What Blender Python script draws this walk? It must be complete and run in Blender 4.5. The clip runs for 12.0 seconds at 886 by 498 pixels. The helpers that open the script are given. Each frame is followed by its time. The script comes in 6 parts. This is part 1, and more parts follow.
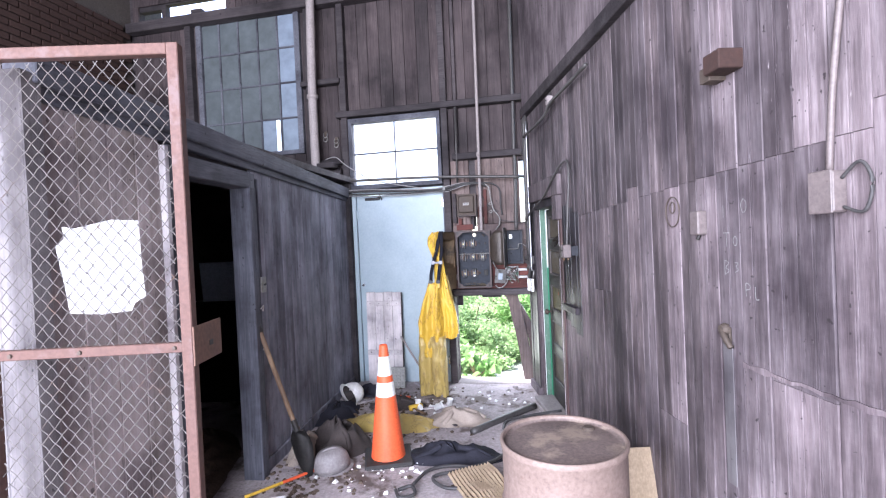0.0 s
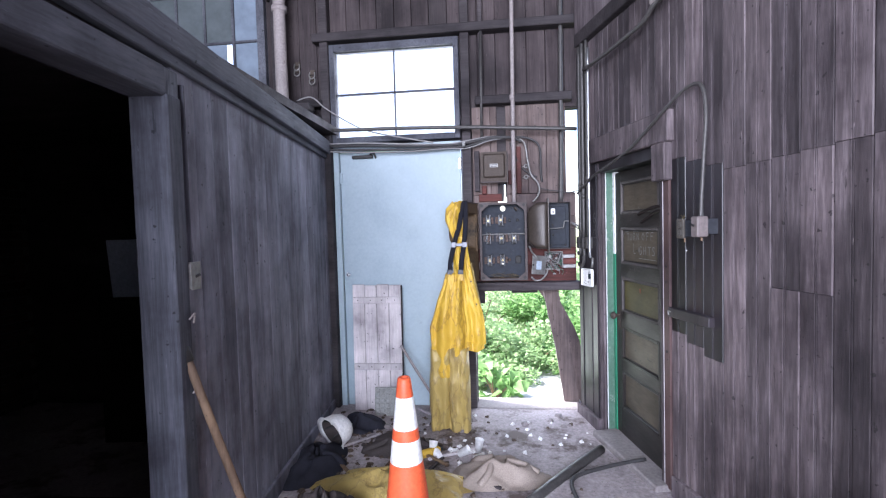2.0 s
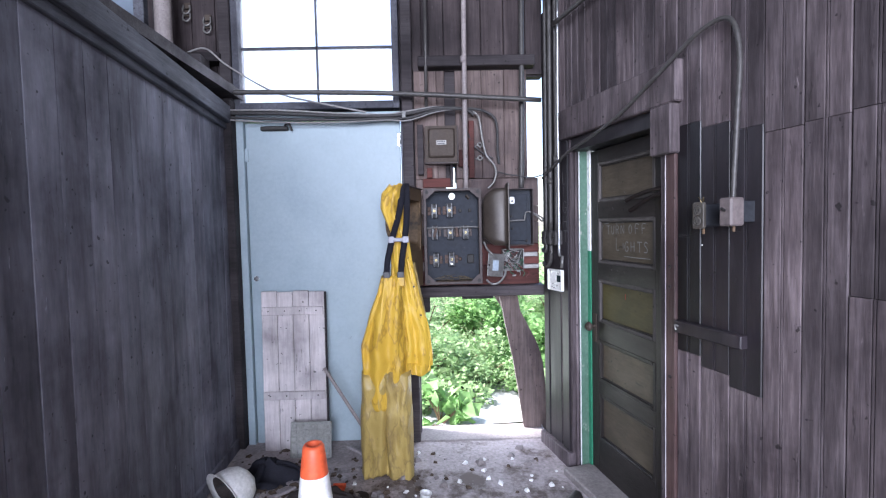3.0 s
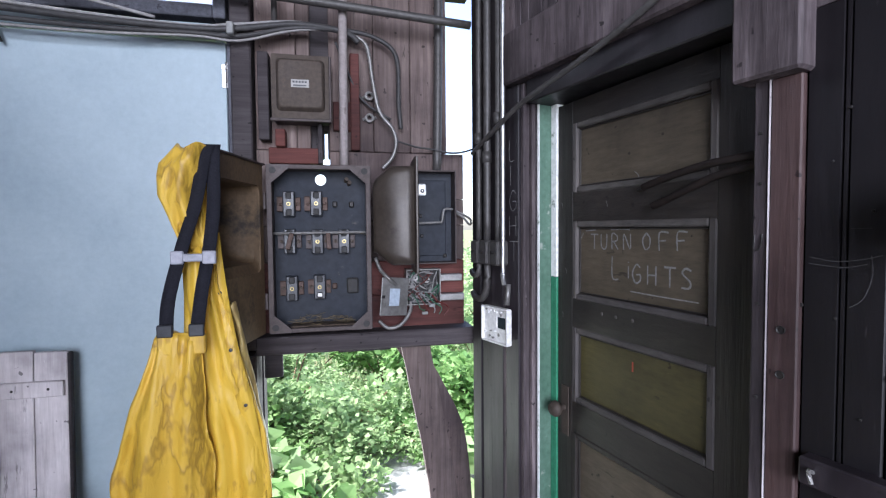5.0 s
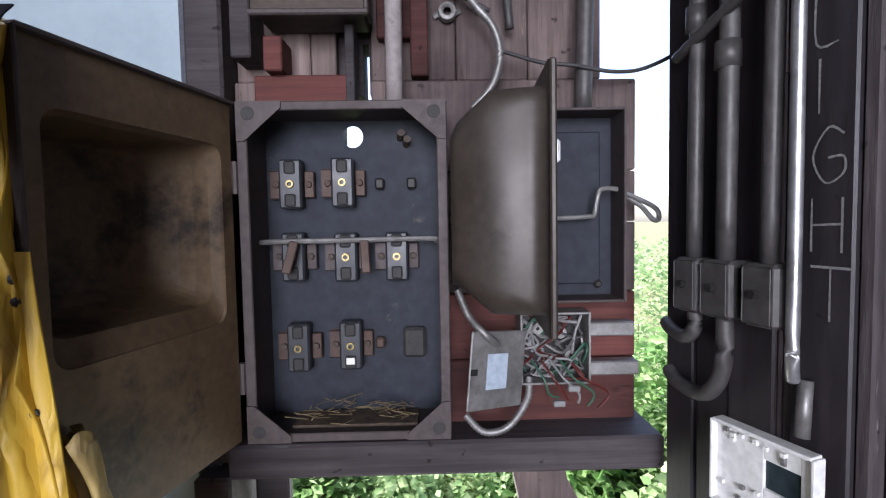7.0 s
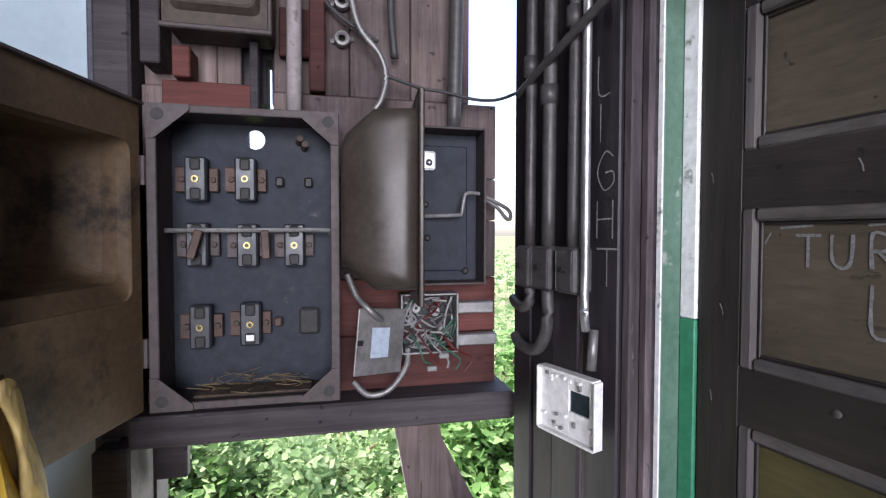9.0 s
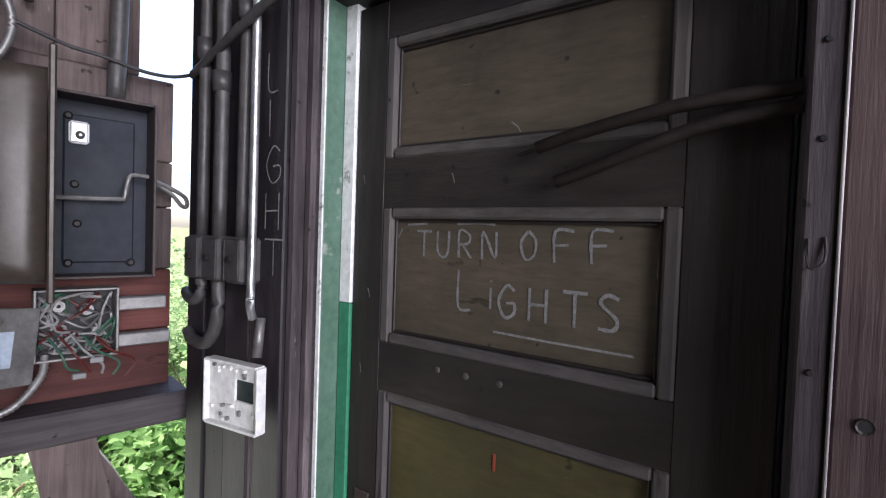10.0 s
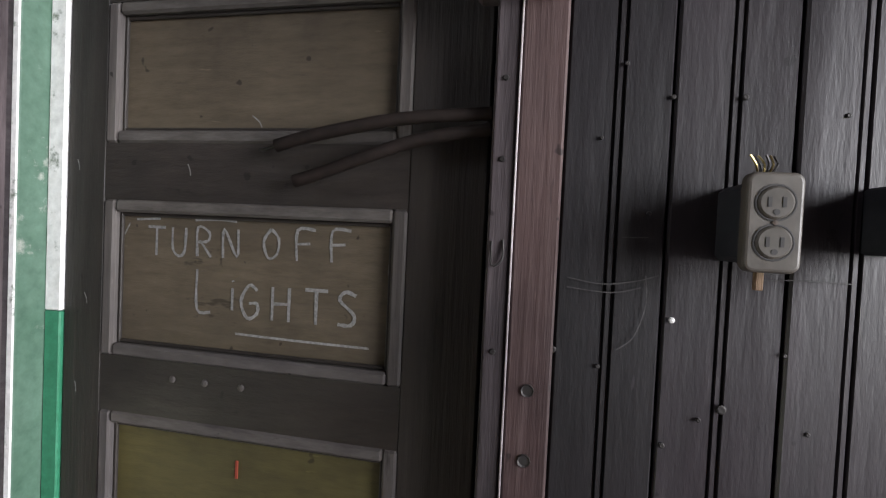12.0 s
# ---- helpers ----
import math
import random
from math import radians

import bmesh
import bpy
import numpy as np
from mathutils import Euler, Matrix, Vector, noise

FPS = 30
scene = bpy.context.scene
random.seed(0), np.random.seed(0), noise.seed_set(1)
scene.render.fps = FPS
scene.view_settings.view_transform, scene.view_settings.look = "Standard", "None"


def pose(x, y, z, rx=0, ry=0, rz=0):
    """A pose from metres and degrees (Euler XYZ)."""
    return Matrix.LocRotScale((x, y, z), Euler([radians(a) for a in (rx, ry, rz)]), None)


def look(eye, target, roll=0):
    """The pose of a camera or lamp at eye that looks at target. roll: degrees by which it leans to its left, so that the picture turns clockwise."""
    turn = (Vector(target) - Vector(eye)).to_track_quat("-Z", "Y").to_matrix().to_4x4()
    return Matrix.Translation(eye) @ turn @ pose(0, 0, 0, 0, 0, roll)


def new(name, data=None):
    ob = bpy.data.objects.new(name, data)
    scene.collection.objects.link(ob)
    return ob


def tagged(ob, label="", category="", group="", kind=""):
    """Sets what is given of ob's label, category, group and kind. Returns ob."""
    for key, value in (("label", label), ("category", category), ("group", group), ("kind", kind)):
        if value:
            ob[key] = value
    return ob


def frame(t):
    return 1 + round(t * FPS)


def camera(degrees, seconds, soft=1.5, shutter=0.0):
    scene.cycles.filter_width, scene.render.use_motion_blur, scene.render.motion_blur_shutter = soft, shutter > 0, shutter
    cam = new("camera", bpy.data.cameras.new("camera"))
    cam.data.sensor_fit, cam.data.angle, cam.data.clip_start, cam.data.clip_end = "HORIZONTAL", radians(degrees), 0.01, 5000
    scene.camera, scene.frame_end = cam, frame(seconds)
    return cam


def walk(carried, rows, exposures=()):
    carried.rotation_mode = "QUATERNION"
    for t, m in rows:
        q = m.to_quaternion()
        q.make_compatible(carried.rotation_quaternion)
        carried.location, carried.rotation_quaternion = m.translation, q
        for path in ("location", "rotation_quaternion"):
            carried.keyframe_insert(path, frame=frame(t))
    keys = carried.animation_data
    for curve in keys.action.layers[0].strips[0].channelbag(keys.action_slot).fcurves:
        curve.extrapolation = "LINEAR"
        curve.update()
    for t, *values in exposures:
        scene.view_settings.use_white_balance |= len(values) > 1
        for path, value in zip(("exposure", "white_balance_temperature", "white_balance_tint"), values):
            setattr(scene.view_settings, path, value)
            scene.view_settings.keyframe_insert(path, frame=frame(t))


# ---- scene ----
cam = camera(85.2, 12.0, soft=1.2)
PATH = [
    (0, (0.375, 0.091, 1.676), (-0.013, 2.052, 1.646), -2.6),
    (0.5, (0.193, 0.346, 1.644), (-0.248, 2.296, 1.59), -2.6),
    (1, (-0.042, 0.677, 1.636), (-0.481, 2.627, 1.567), -2.2),
    (1.5, (-0.245, 1.061, 1.607), (-0.616, 3.025, 1.531), -1.9),
    (2, (-0.377, 1.467, 1.588), (-0.608, 3.451, 1.501), -1.6),
    (2.5, (-0.488, 1.851, 1.558), (-0.614, 3.845, 1.462), -1.4),
    (3, (-0.454, 2.239, 1.532), (-0.426, 4.237, 1.438), -1.3),
    (3.2, (-0.442, 2.372, 1.52), (-0.368, 4.368, 1.433), -1.1),
    (4.8, (-0.274, 3.434, 1.537), (0.104, 5.396, 1.455), -0.5),
    (5, (-0.274, 3.547, 1.537), (0.151, 5.499, 1.451), -0.5),
    (5.5, (-0.181, 3.851, 1.539), (0.197, 5.814, 1.454), -0.6),
    (6, (-0.099, 4.1, 1.541), (0.182, 6.078, 1.444), -0.8),
    (6.5, (-0.096, 4.336, 1.557), (0.028, 6.33, 1.447), -1.0),
    (7, (-0.176, 4.552, 1.553), (-0.134, 6.548, 1.448), -1.0),
    (7.2, (-0.189, 4.6, 1.544), (-0.156, 6.597, 1.444), -1.1),
    (8.8, (-0.185, 4.377, 1.516), (0.048, 6.363, 1.462), -0.1),
    (9, (-0.155, 4.356, 1.515), (0.28, 6.308, 1.453), 0.1),
    (9.5, (-0.081, 4.291, 1.507), (0.869, 6.051, 1.459), 1.2),
    (10, (-0.066, 4.259, 1.509), (1.307, 5.713, 1.449), 2.0),
    (10.5, (-0.018, 4.22, 1.514), (1.632, 5.35, 1.473), 2.6),
    (11, (0.009, 4.165, 1.521), (1.82, 5.013, 1.483), 2.9),
    (11.5, (-0.006, 4.164, 1.522), (1.832, 4.952, 1.479), 2.9),
    (12, (-0.029, 4.182, 1.522), (1.81, 4.966, 1.466), 2.7),
]
SKY, SUN, DOORW, TRANSW, HOLEW = .15, 5.0, 305, 3, 2.5
EXPO = [(0, 2.72, 6150, 20), (2.5, 2.35, 5950, 19), (5, 2.0, 6050, 17), (7, 2.05, 6350, 19), (9.5, 2.05, 6450, 20), (10.5, 1.8, 6600, 17), (12, 2.3, 6900, 14)]
walk(cam, [(t, look(e, g, r)) for t, e, g, r in PATH], exposures=EXPO)

# ---- world, sun, lights ----
world = bpy.data.worlds.new("world")
scene.world = world
world.use_nodes = True
wn = world.node_tree.nodes
sky = wn.new("ShaderNodeTexSky")
sky.sky_type = 'NISHITA'
sky.sun_disc = False
sky.sun_elevation, sky.sun_rotation = radians(56.6), radians(-77)
sky.dust_density = 2.0
world.node_tree.links.new(sky.outputs[0], wn["Background"].inputs[0])
wn["Background"].inputs[1].default_value = SKY
sun = new("sun", bpy.data.lights.new("sun", 'SUN'))
sun.data.energy, sun.data.angle, sun.data.color = SUN, radians(12), (1, .96, .9)
sun.matrix_world = look((-9, 10, 14), (0, 8, 0))


def window_light(name, eye, target, w, h, watts, colour=(.93, .97, 1)):
    ob = new(name, bpy.data.lights.new(name, 'AREA'))
    ob.data.shape, ob.data.size, ob.data.size_y, ob.data.energy, ob.data.color = 'RECTANGLE', w, h, watts, colour
    ob.matrix_world = look(eye, target)
    return ob


# daylight through the high open side behind, the transom and the hole in the back wall
window_light("yard_opening_daylight", (-1.1, -3.02, 2.55), (-.5, 4.0, 1.3), 4.6, 3.6, DOORW, (.88, .93, 1))
window_light("transom_daylight", (-1.24, 5.74, 2.77), (-1.24, 3, 1.6), 1.0, .75, TRANSW)
window_light("wall_hole_daylight", (-.15, 5.95, .62), (-.4, 3, .5), .8, .9, HOLEW, (.95, 1, .93))


# ---- materials ----
class N:
    """Small helper to wire a node material."""
    def __init__(self, name):
        self.m = bpy.data.materials.new(name)
        self.m.use_nodes = True
        self.t = self.m.node_tree
        self.b = self.t.nodes["Principled BSDF"]

    def add(self, kind, **kw):
        n = self.t.nodes.new(kind)
        for k, v in kw.items():
            n.inputs[k].default_value = v
        return n

    def link(self, a, b):
        self.t.links.new(a, b)

    def place(self, stretch):
        g = self.t.nodes.new("ShaderNodeNewGeometry")
        mp = self.t.nodes.new("ShaderNodeMapping")
        mp.inputs["Scale"].default_value = stretch
        oi = self.t.nodes.new("ShaderNodeObjectInfo")
        sc = self.t.nodes.new("ShaderNodeMath")
        sc.operation = 'MULTIPLY'
        sc.inputs[1].default_value = 7.0
        self.link(oi.outputs["Random"], sc.inputs[0])
        cb = self.t.nodes.new("ShaderNodeCombineXYZ")
        self.link(sc.outputs[0], cb.inputs[2])
        self.link(sc.outputs[0], cb.inputs[0])
        self.link(g.outputs["Position"], mp.inputs["Vector"])
        self.link(cb.outputs[0], mp.inputs["Location"])
        return mp.outputs[0], oi.outputs["Random"], g.outputs["Position"]

    def noise(self, vec, scale, detail=4, rough=.6):
        n = self.add("ShaderNodeTexNoise", Scale=scale, Detail=detail, Roughness=rough)
        if vec is not None:
            self.link(vec, n.inputs["Vector"])
        return n.outputs[0]

    def ramp(self, fac, stops):
        r = self.t.nodes.new("ShaderNodeValToRGB")
        e = r.color_ramp.elements
        while len(e) < len(stops):
            e.new(.5)
        for i, (p, c) in enumerate(stops):
            e[i].position = p
            e[i].color = (*c, 1) if len(c) == 3 else c
        self.link(fac, r.inputs[0])
        return r.outputs[0]

    def mix(self, fac, a, b, mode='MIX'):
        n = self.t.nodes.new("ShaderNodeMixRGB")
        n.blend_type = mode
        for v, i in ((fac, 0), (a, 1), (b, 2)):
            if isinstance(v, (int, float)):
                n.inputs[i].default_value = v
            elif isinstance(v, tuple):
                n.inputs[i].default_value = (*v, 1)
            else:
                self.link(v, n.inputs[i])
        return n.outputs[0]

    def bump(self, h, strength, dist=.01, after=None):
        n = self.add("ShaderNodeBump", Strength=strength, Distance=dist)
        self.link(h, n.inputs["Height"])
        if after is not None:
            self.link(after, n.inputs["Normal"])
        return n.outputs[0]

    def done(self, colour, rough=.8, normal=None, metal=0.0, spec=.35):
        if isinstance(colour, tuple):
            self.b.inputs["Base Color"].default_value = (*colour, 1)
        else:
            self.link(colour, self.b.inputs["Base Color"])
        if isinstance(rough, (int, float)):
            self.b.inputs["Roughness"].default_value = rough
        else:
            self.link(rough, self.b.inputs["Roughness"])
        self.b.inputs["Metallic"].default_value = metal
        self.b.inputs["Specular IOR Level"].default_value = spec
        if normal is not None:
            self.link(normal, self.b.inputs["Normal"])
        return self.m


def wood(name, dark, mid, light, stain=(.05, .045, .05), along=2, vary=.5, stain_amt=.5, rough=.75, bump=.5, spec=.3, grain=26.0):
    """Weathered timber: long grain, blotches, dark stains, each board its own tone."""
    n = N(name)
    st = [grain, grain, grain]
    st[along] = 1.1
    vec, rnd, pos = n.place(tuple(st))
    fine = n.noise(vec, 3.0, 6, .7)
    col = n.ramp(fine, [(.2, dark), (.48, mid), (.82, light)])
    st2 = [5.0, 5.0, 5.0]
    st2[along] = .8
    vec2, _, _ = n.place(tuple(st2))
    big = n.noise(vec2, 1.0, 5, .65)
    sm = n.ramp(big, [(.44, (0, 0, 0)), (.68, (1, 1, 1))])
    fac = n.mix(stain_amt, (0, 0, 0), sm)
    col = n.mix(fac, col, stain)
    tone = n.ramp(rnd, [(0, tuple(1 - vary * v for v in (1, 1, .95))), (.5, (1, 1, 1)), (1, (1 + vary * .5, 1 + vary * .45, 1 + vary * .45))])
    col = n.mix(1.0, col, tone, 'MULTIPLY')
    # damp and smoke blotches that spread over many boards
    vec3, _, raw = n.place((2.2, 2.2, 1.1))
    damp = n.noise(raw, 1.7, 6, .62)
    col = n.mix(1.0, col, n.ramp(damp, [(.34, (.42, .39, .42)), (.5, (.95, .93, .94)), (.66, (1.35, 1.32, 1.32))]), 'MULTIPLY')
    nick = n.noise(vec2, 5.0, 4, .75)
    col = n.mix(n.ramp(nick, [(.64, (0, 0, 0)), (.70, (.75, .75, .75))]), col, tuple(v * .4 for v in dark))
    # nail heads, knots and scuffs
    spots = n.noise(pos, 34.0, 2, .5)
    sp = n.ramp(spots, [(.70, (0, 0, 0)), (.735, (1, 1, 1))])
    col = n.mix(n.mix(.8, (0, 0, 0), sp), col, tuple(v * .25 for v in dark))
    scuff = n.noise(vec2, 9.0, 3, .8)
    sc = n.ramp(scuff, [(.69, (0, 0, 0)), (.76, (.55, .55, .55))])
    col = n.mix(sc, col, tuple(min(1, v * 1.5) for v in light))
    nb = n.bump(fine, bump, .004)
    return n.done(col, n.ramp(big, [(.3, (rough - .12,) * 3), (.7, (min(1, rough + .15),) * 3)]), nb, spec=spec)


def plain(name, c1, c2, scale=6.0, rough=.6, metal=0.0, bump=.25, spec=.4, spot=None, spot_scale=9.0, spot_at=.6, fine=60.0, fmix=.35):
    """Painted, rusty or cast surface: two scales of mottling, optional blotches of a second colour."""
    n = N(name)
    vec, rnd, pos = n.place((1, 1, 1))
    a = n.noise(vec, scale, 6, .65)
    col = n.ramp(a, [(.32, c1), (.68, c2)])
    f = n.noise(vec, fine, 3, .6)
    col = n.mix(fmix, col, n.ramp(f, [(.3, tuple(.55 * v for v in c1)), (.7, tuple(min(1, 1.25 * v) for v in c2))]))
    if spot:
        s = n.noise(vec, spot_scale, 6, .7)
        col = n.mix(n.ramp(s, [(spot_at, (0, 0, 0)), (spot_at + .09, (1, 1, 1))]), col, spot)
    return n.done(col, n.ramp(a, [(.3, (max(0, rough - .1),) * 3), (.7, (min(1, rough + .12),) * 3)]), n.bump(f, bump, .002), metal, spec)


E_WOOD = wood("weathered_boards", (0.05376, 0.04144, 0.04368), (0.1422, 0.1165, 0.1232), (0.28, 0.2486, 0.2542), stain=(0.04032, 0.03024, 0.0336), vary=.36, stain_amt=.85, grain=15.0, rough=.72, bump=.8)
E_MID = wood("mid_dark_boards", (0.02576, 0.0196, 0.02016), (0.09184, 0.07392, 0.07728), (0.224, 0.1882, 0.1926), stain=(0.02016, 0.01546, 0.0168), vary=.45, stain_amt=.85, grain=14.0, rough=.68, bump=.8)
E_DARK = wood("blackish_boards", (0.0075, 0.006, 0.0078), (0.0155, 0.0125, 0.0152), (0.033, 0.027, 0.031), stain=(0.0036, 0.003, 0.0038), vary=.5, stain_amt=.65, rough=.48, spec=.5, grain=7.0, bump=.4)
W_WOOD = wood("blue_grey_boards", (0.1155, 0.1144, 0.1375), (0.187, 0.1881, 0.22), (0.2695, 0.2728, 0.3168), stain=(0.055, 0.0517, 0.0616), vary=.16, stain_amt=.8, grain=6.0)
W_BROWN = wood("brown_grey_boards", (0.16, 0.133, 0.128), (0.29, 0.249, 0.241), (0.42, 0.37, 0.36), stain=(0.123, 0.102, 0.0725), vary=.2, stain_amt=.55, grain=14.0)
W_TRIM = wood("blue_grey_trim", (0.0396, 0.0409, 0.0495), (0.0792, 0.0825, 0.0977), (0.125, 0.132, 0.152), stain=(0.0297, 0.0297, 0.0363), vary=.2, stain_amt=.4, along=1)
W_CASING = wood("dark_blue_grey_casing", (0.032, 0.034, 0.042), (0.07, 0.074, 0.089), (0.135, 0.142, 0.165), stain=(0.025, 0.025, 0.031), vary=.2, stain_amt=.5)
B_WOOD = wood("brown_hall_boards", (0.01837, 0.01384, 0.0145), (0.04461, 0.03378, 0.03444), (0.07872, 0.06245, 0.0635), stain=(0.0105, 0.0082, 0.009709), vary=.4, stain_amt=.5)
B_BEAM = wood("dark_hall_beam", (0.0204, 0.01632, 0.01768), (0.04216, 0.03536, 0.0374), (0.0714, 0.06256, 0.0646), stain=(0.01224, 0.0102, 0.01156), vary=.3, along=0)
PANELBOARD = wood("brown_panel_board", (0.0528, 0.03696, 0.03344), (0.1232, 0.0924, 0.0836), (0.1936, 0.154, 0.1364), stain=(0.0352, 0.02464, 0.02288), vary=.35)
REDBOARD = wood("red_painted_board", (0.03564, 0.01282, 0.01064), (0.0792, 0.02423, 0.01995), (0.1265, 0.04275, 0.03458), stain=(0.03564, 0.01995, 0.01729), along=0, vary=.3)
DOOR_WOOD = wood("dark_brown_door", (0.01097, 0.009061, 0.008064), (0.0206, 0.0172, 0.0149), (0.03199, 0.02713, 0.02339), stain=(0.008225, 0.006881, 0.006451), vary=.1, stain_amt=.5, rough=.5, spec=.4)
DOOR_RAIL = wood("dark_brown_door_rail", (0.01134, 0.00929, 0.008316), (0.02129, 0.01764, 0.01536), (0.03308, 0.02781, 0.02412), stain=(0.008505, 0.007056, 0.006653), along=1, vary=.1, stain_amt=.5, rough=.5, spec=.4)
BEADING_H = wood("worn_beading_level", (0.0357, 0.03213, 0.02856), (0.0714, 0.06545, 0.0595), (0.119, 0.113, 0.1037), along=1, vary=.2)
PANEL_WOOD = wood("olive_brown_panel", (0.05305, 0.04229, 0.02876), (0.07778, 0.06378, 0.04391), (0.1027, 0.08527, 0.0597), stain=(0.03742, 0.03069, 0.02147), along=1, vary=.1, stain_amt=.5, rough=.6)
PANEL_OLIVE = wood("olive_green_panel", (0.04248, 0.03639, 0.01416), (0.05998, 0.05224, 0.01942), (0.07711, 0.06797, 0.02589), stain=(0.03499, 0.03079, 0.01214), along=1, vary=.1, stain_amt=.5, rough=.6)
BEADING = wood("worn_beading", (0.034, 0.0306, 0.0272), (0.0748, 0.068, 0.06256), (0.136, 0.1292, 0.119), vary=.2)
JAMB_RED = wood("oxblood_casing", (.035, .02, .019), (.075, .045, .042), (.12, .082, .077), stain=(.03, .02, .02), vary=.15, rough=.55)
PALE_WOOD = wood("bleached_boards", (.33, .3, .3), (.5, .47, .47), (.64, .61, .61), stain=(.25, .23, .22), vary=.15, stain_amt=.5)
HANDLE_WOOD = wood("tool_handle_wood", (0.098, 0.0595, 0.035), (0.182, 0.119, 0.07), (0.252, 0.175, 0.112), vary=.1)
WHITE_PLANK = wood("whitewashed_boards", (0.084, 0.075, 0.078), (0.14, 0.131, 0.134), (0.181, 0.173, 0.176), stain=(0.0558, 0.0474, 0.0446), vary=.2)
BLUE_PAINT = plain("pale_blue_door_paint", (.28, .35, .39), (.36, .435, .475), 3.2, .48, bump=.12, spot=(.17, .195, .205), spot_scale=7.0, spot_at=.665, fine=40, fmix=.1)
GREEN_PAINT = plain("green_paint", (.06, .125, .085), (.10, .175, .13), 7, .5, spot=(.32, .34, .3), spot_scale=13, spot_at=.6)
GREEN_BRIGHT = plain("bright_green_paint", (.025, .17, .09), (.04, .23, .13), 9, .4)
WHITE_PAINT = plain("chipped_white_paint", (.68, .68, .66), (.8, .8, .79), 12, .5, spot=(.14, .17, .13), spot_scale=17, spot_at=.57)
RUST = plain("brown_rusty_steel", (0.045, 0.033, 0.027), (0.08625, 0.066, 0.0525), 7, .7, .25, .5, spot=(0.12, 0.075, 0.04875), spot_scale=5, spot_at=.62)
RUST_PURPLE = plain("purple_brown_cast_iron", (0.04675, 0.036, 0.0351), (0.08075, 0.064, 0.06084), 8, .6, .3, .4, spot=(0.1105, 0.068, 0.0507), spot_scale=14, spot_at=.66)
RUST_PINK = plain("oxide_painted_angle_iron", (0.0702, 0.0348, 0.0282), (0.105, 0.058, 0.0471), 5, .75, .1, .4, spot=(0.105, 0.0696, 0.0647), spot_scale=6, spot_at=.55)
LIDPAINT = plain("taupe_lid_enamel", (0.03557, 0.02741, 0.02176), (0.0544, 0.04306, 0.0351), 4, .42, .2, .15, spot=(0.02511, 0.01762, 0.01404), spot_scale=11, spot_at=.62)
LIDIN = plain("tan_dusty_lid_inside", (0.07995, 0.04981, 0.02614), (0.136, 0.08979, 0.04969), 4, .6, .1, .3, spot=(0.02799, 0.01993, 0.01408), spot_scale=3.4, spot_at=.55)
SLATE = plain("blue_black_slate", (0.0115, 0.0135, 0.019), (0.029, 0.0335, 0.0445), 4, .6, 0, .25, spec=.22, spot=(0.115, 0.098, 0.088), spot_scale=8, spot_at=.65, fine=35)
BAKELITE = plain("black_bakelite", (.018, .019, .023), (.032, .034, .04), 20, .4, bump=.1)
# pale base colour holds the clip's bright reflection; the dark spots are wear
CLIP = plain("worn_clip_painted_sheen", (.45, .45, .45), (.68, .68, .68), 40, .35, .3, .1, spot=(.08, .06, .05), spot_scale=30, spot_at=.6)
BRASS = plain("tarnished_brass", (0.18, 0.132, 0.06), (0.3, 0.24, 0.108), 30, .35, .9)
COPPER = plain("rusted_copper_clip", (0.0504, 0.0281, 0.0229), (0.0864, 0.0562, 0.0433), 25, .6, .4)
GALV = plain("dull_galvanised_pipe", (0.17, 0.162, 0.153), (0.281, 0.272, 0.264), 14, .5, .6, .25, spot=(0.102, 0.0765, 0.0595), spot_scale=20, spot_at=.62)
PALE_PIPE = plain("pale_painted_pipe", (0.202, 0.17, 0.166), (0.28, 0.245, 0.238), 10, .6, .0, .3, spot=(0.112, 0.0851, 0.0777), spot_scale=18, spot_at=.62)
DARK_PIPE = plain("dark_painted_conduit", (0.04972, 0.0459, 0.0442), (0.0884, 0.08288, 0.08015), 14, .5, .3, .3, spot=(0.1215, 0.1105, 0.1054), spot_scale=24, spot_at=.66)
MESHWIRE = plain("dull_rusty_wire", (.085, .076, .072), (.15, .138, .13), 20, .6, .4, .2, spot=(.11, .065, .045), spot_scale=9, spot_at=.6)
CHALKWALL = plain("worn_wall_chalk", (0.0975, 0.09375, 0.09375), (0.255, 0.2513, 0.2475), 90, .95, bump=0, fine=300)
BOXGREY = plain("grey_pink_box_paint", (0.0978, 0.0784, 0.0764), (0.145, 0.118, 0.114), 9, .55, 0, .2, spot=(0.068, 0.048, 0.0429), spot_scale=22, spot_at=.62)
SPRING = plain("black_rusty_spring", (0.0121, 0.00825, 0.00715), (0.02475, 0.0165, 0.01375), 30, .7, .3, .4)
SHINY = plain("bright_steel_tube", (0.36, 0.36, 0.368), (0.496, 0.496, 0.504), 16, .4, .85, .1)
CABLE = plain("black_rubber_cable", (.025, .024, .025), (.05, .047, .047), 20, .6)
GREY_CABLE = plain("grey_cable", (.18, .17, .165), (.28, .27, .265), 20, .6)
OUTLET = plain("old_ivory_outlet_cover", (0.06178, 0.0532, 0.04501), (0.08112, 0.0716, 0.05975), 10, .45, 0, .15, spot=(0.04516, 0.0383, 0.0319), spot_scale=9, spot_at=.62)
OUTLET_IN = plain("brown_bakelite_socket", (0.0672, 0.06048, 0.052), (0.0872, 0.07896, 0.06888), 20, .35, bump=.05)
PLASTIC_W = plain("white_plastic", (.66, .65, .63), (.76, .75, .73), 14, .4, bump=.1, spot=(.4, .38, .36), spot_scale=22, spot_at=.68)
LCD = plain("dark_display", (.02, .03, .035), (.03, .045, .05), 5, .15, bump=0)
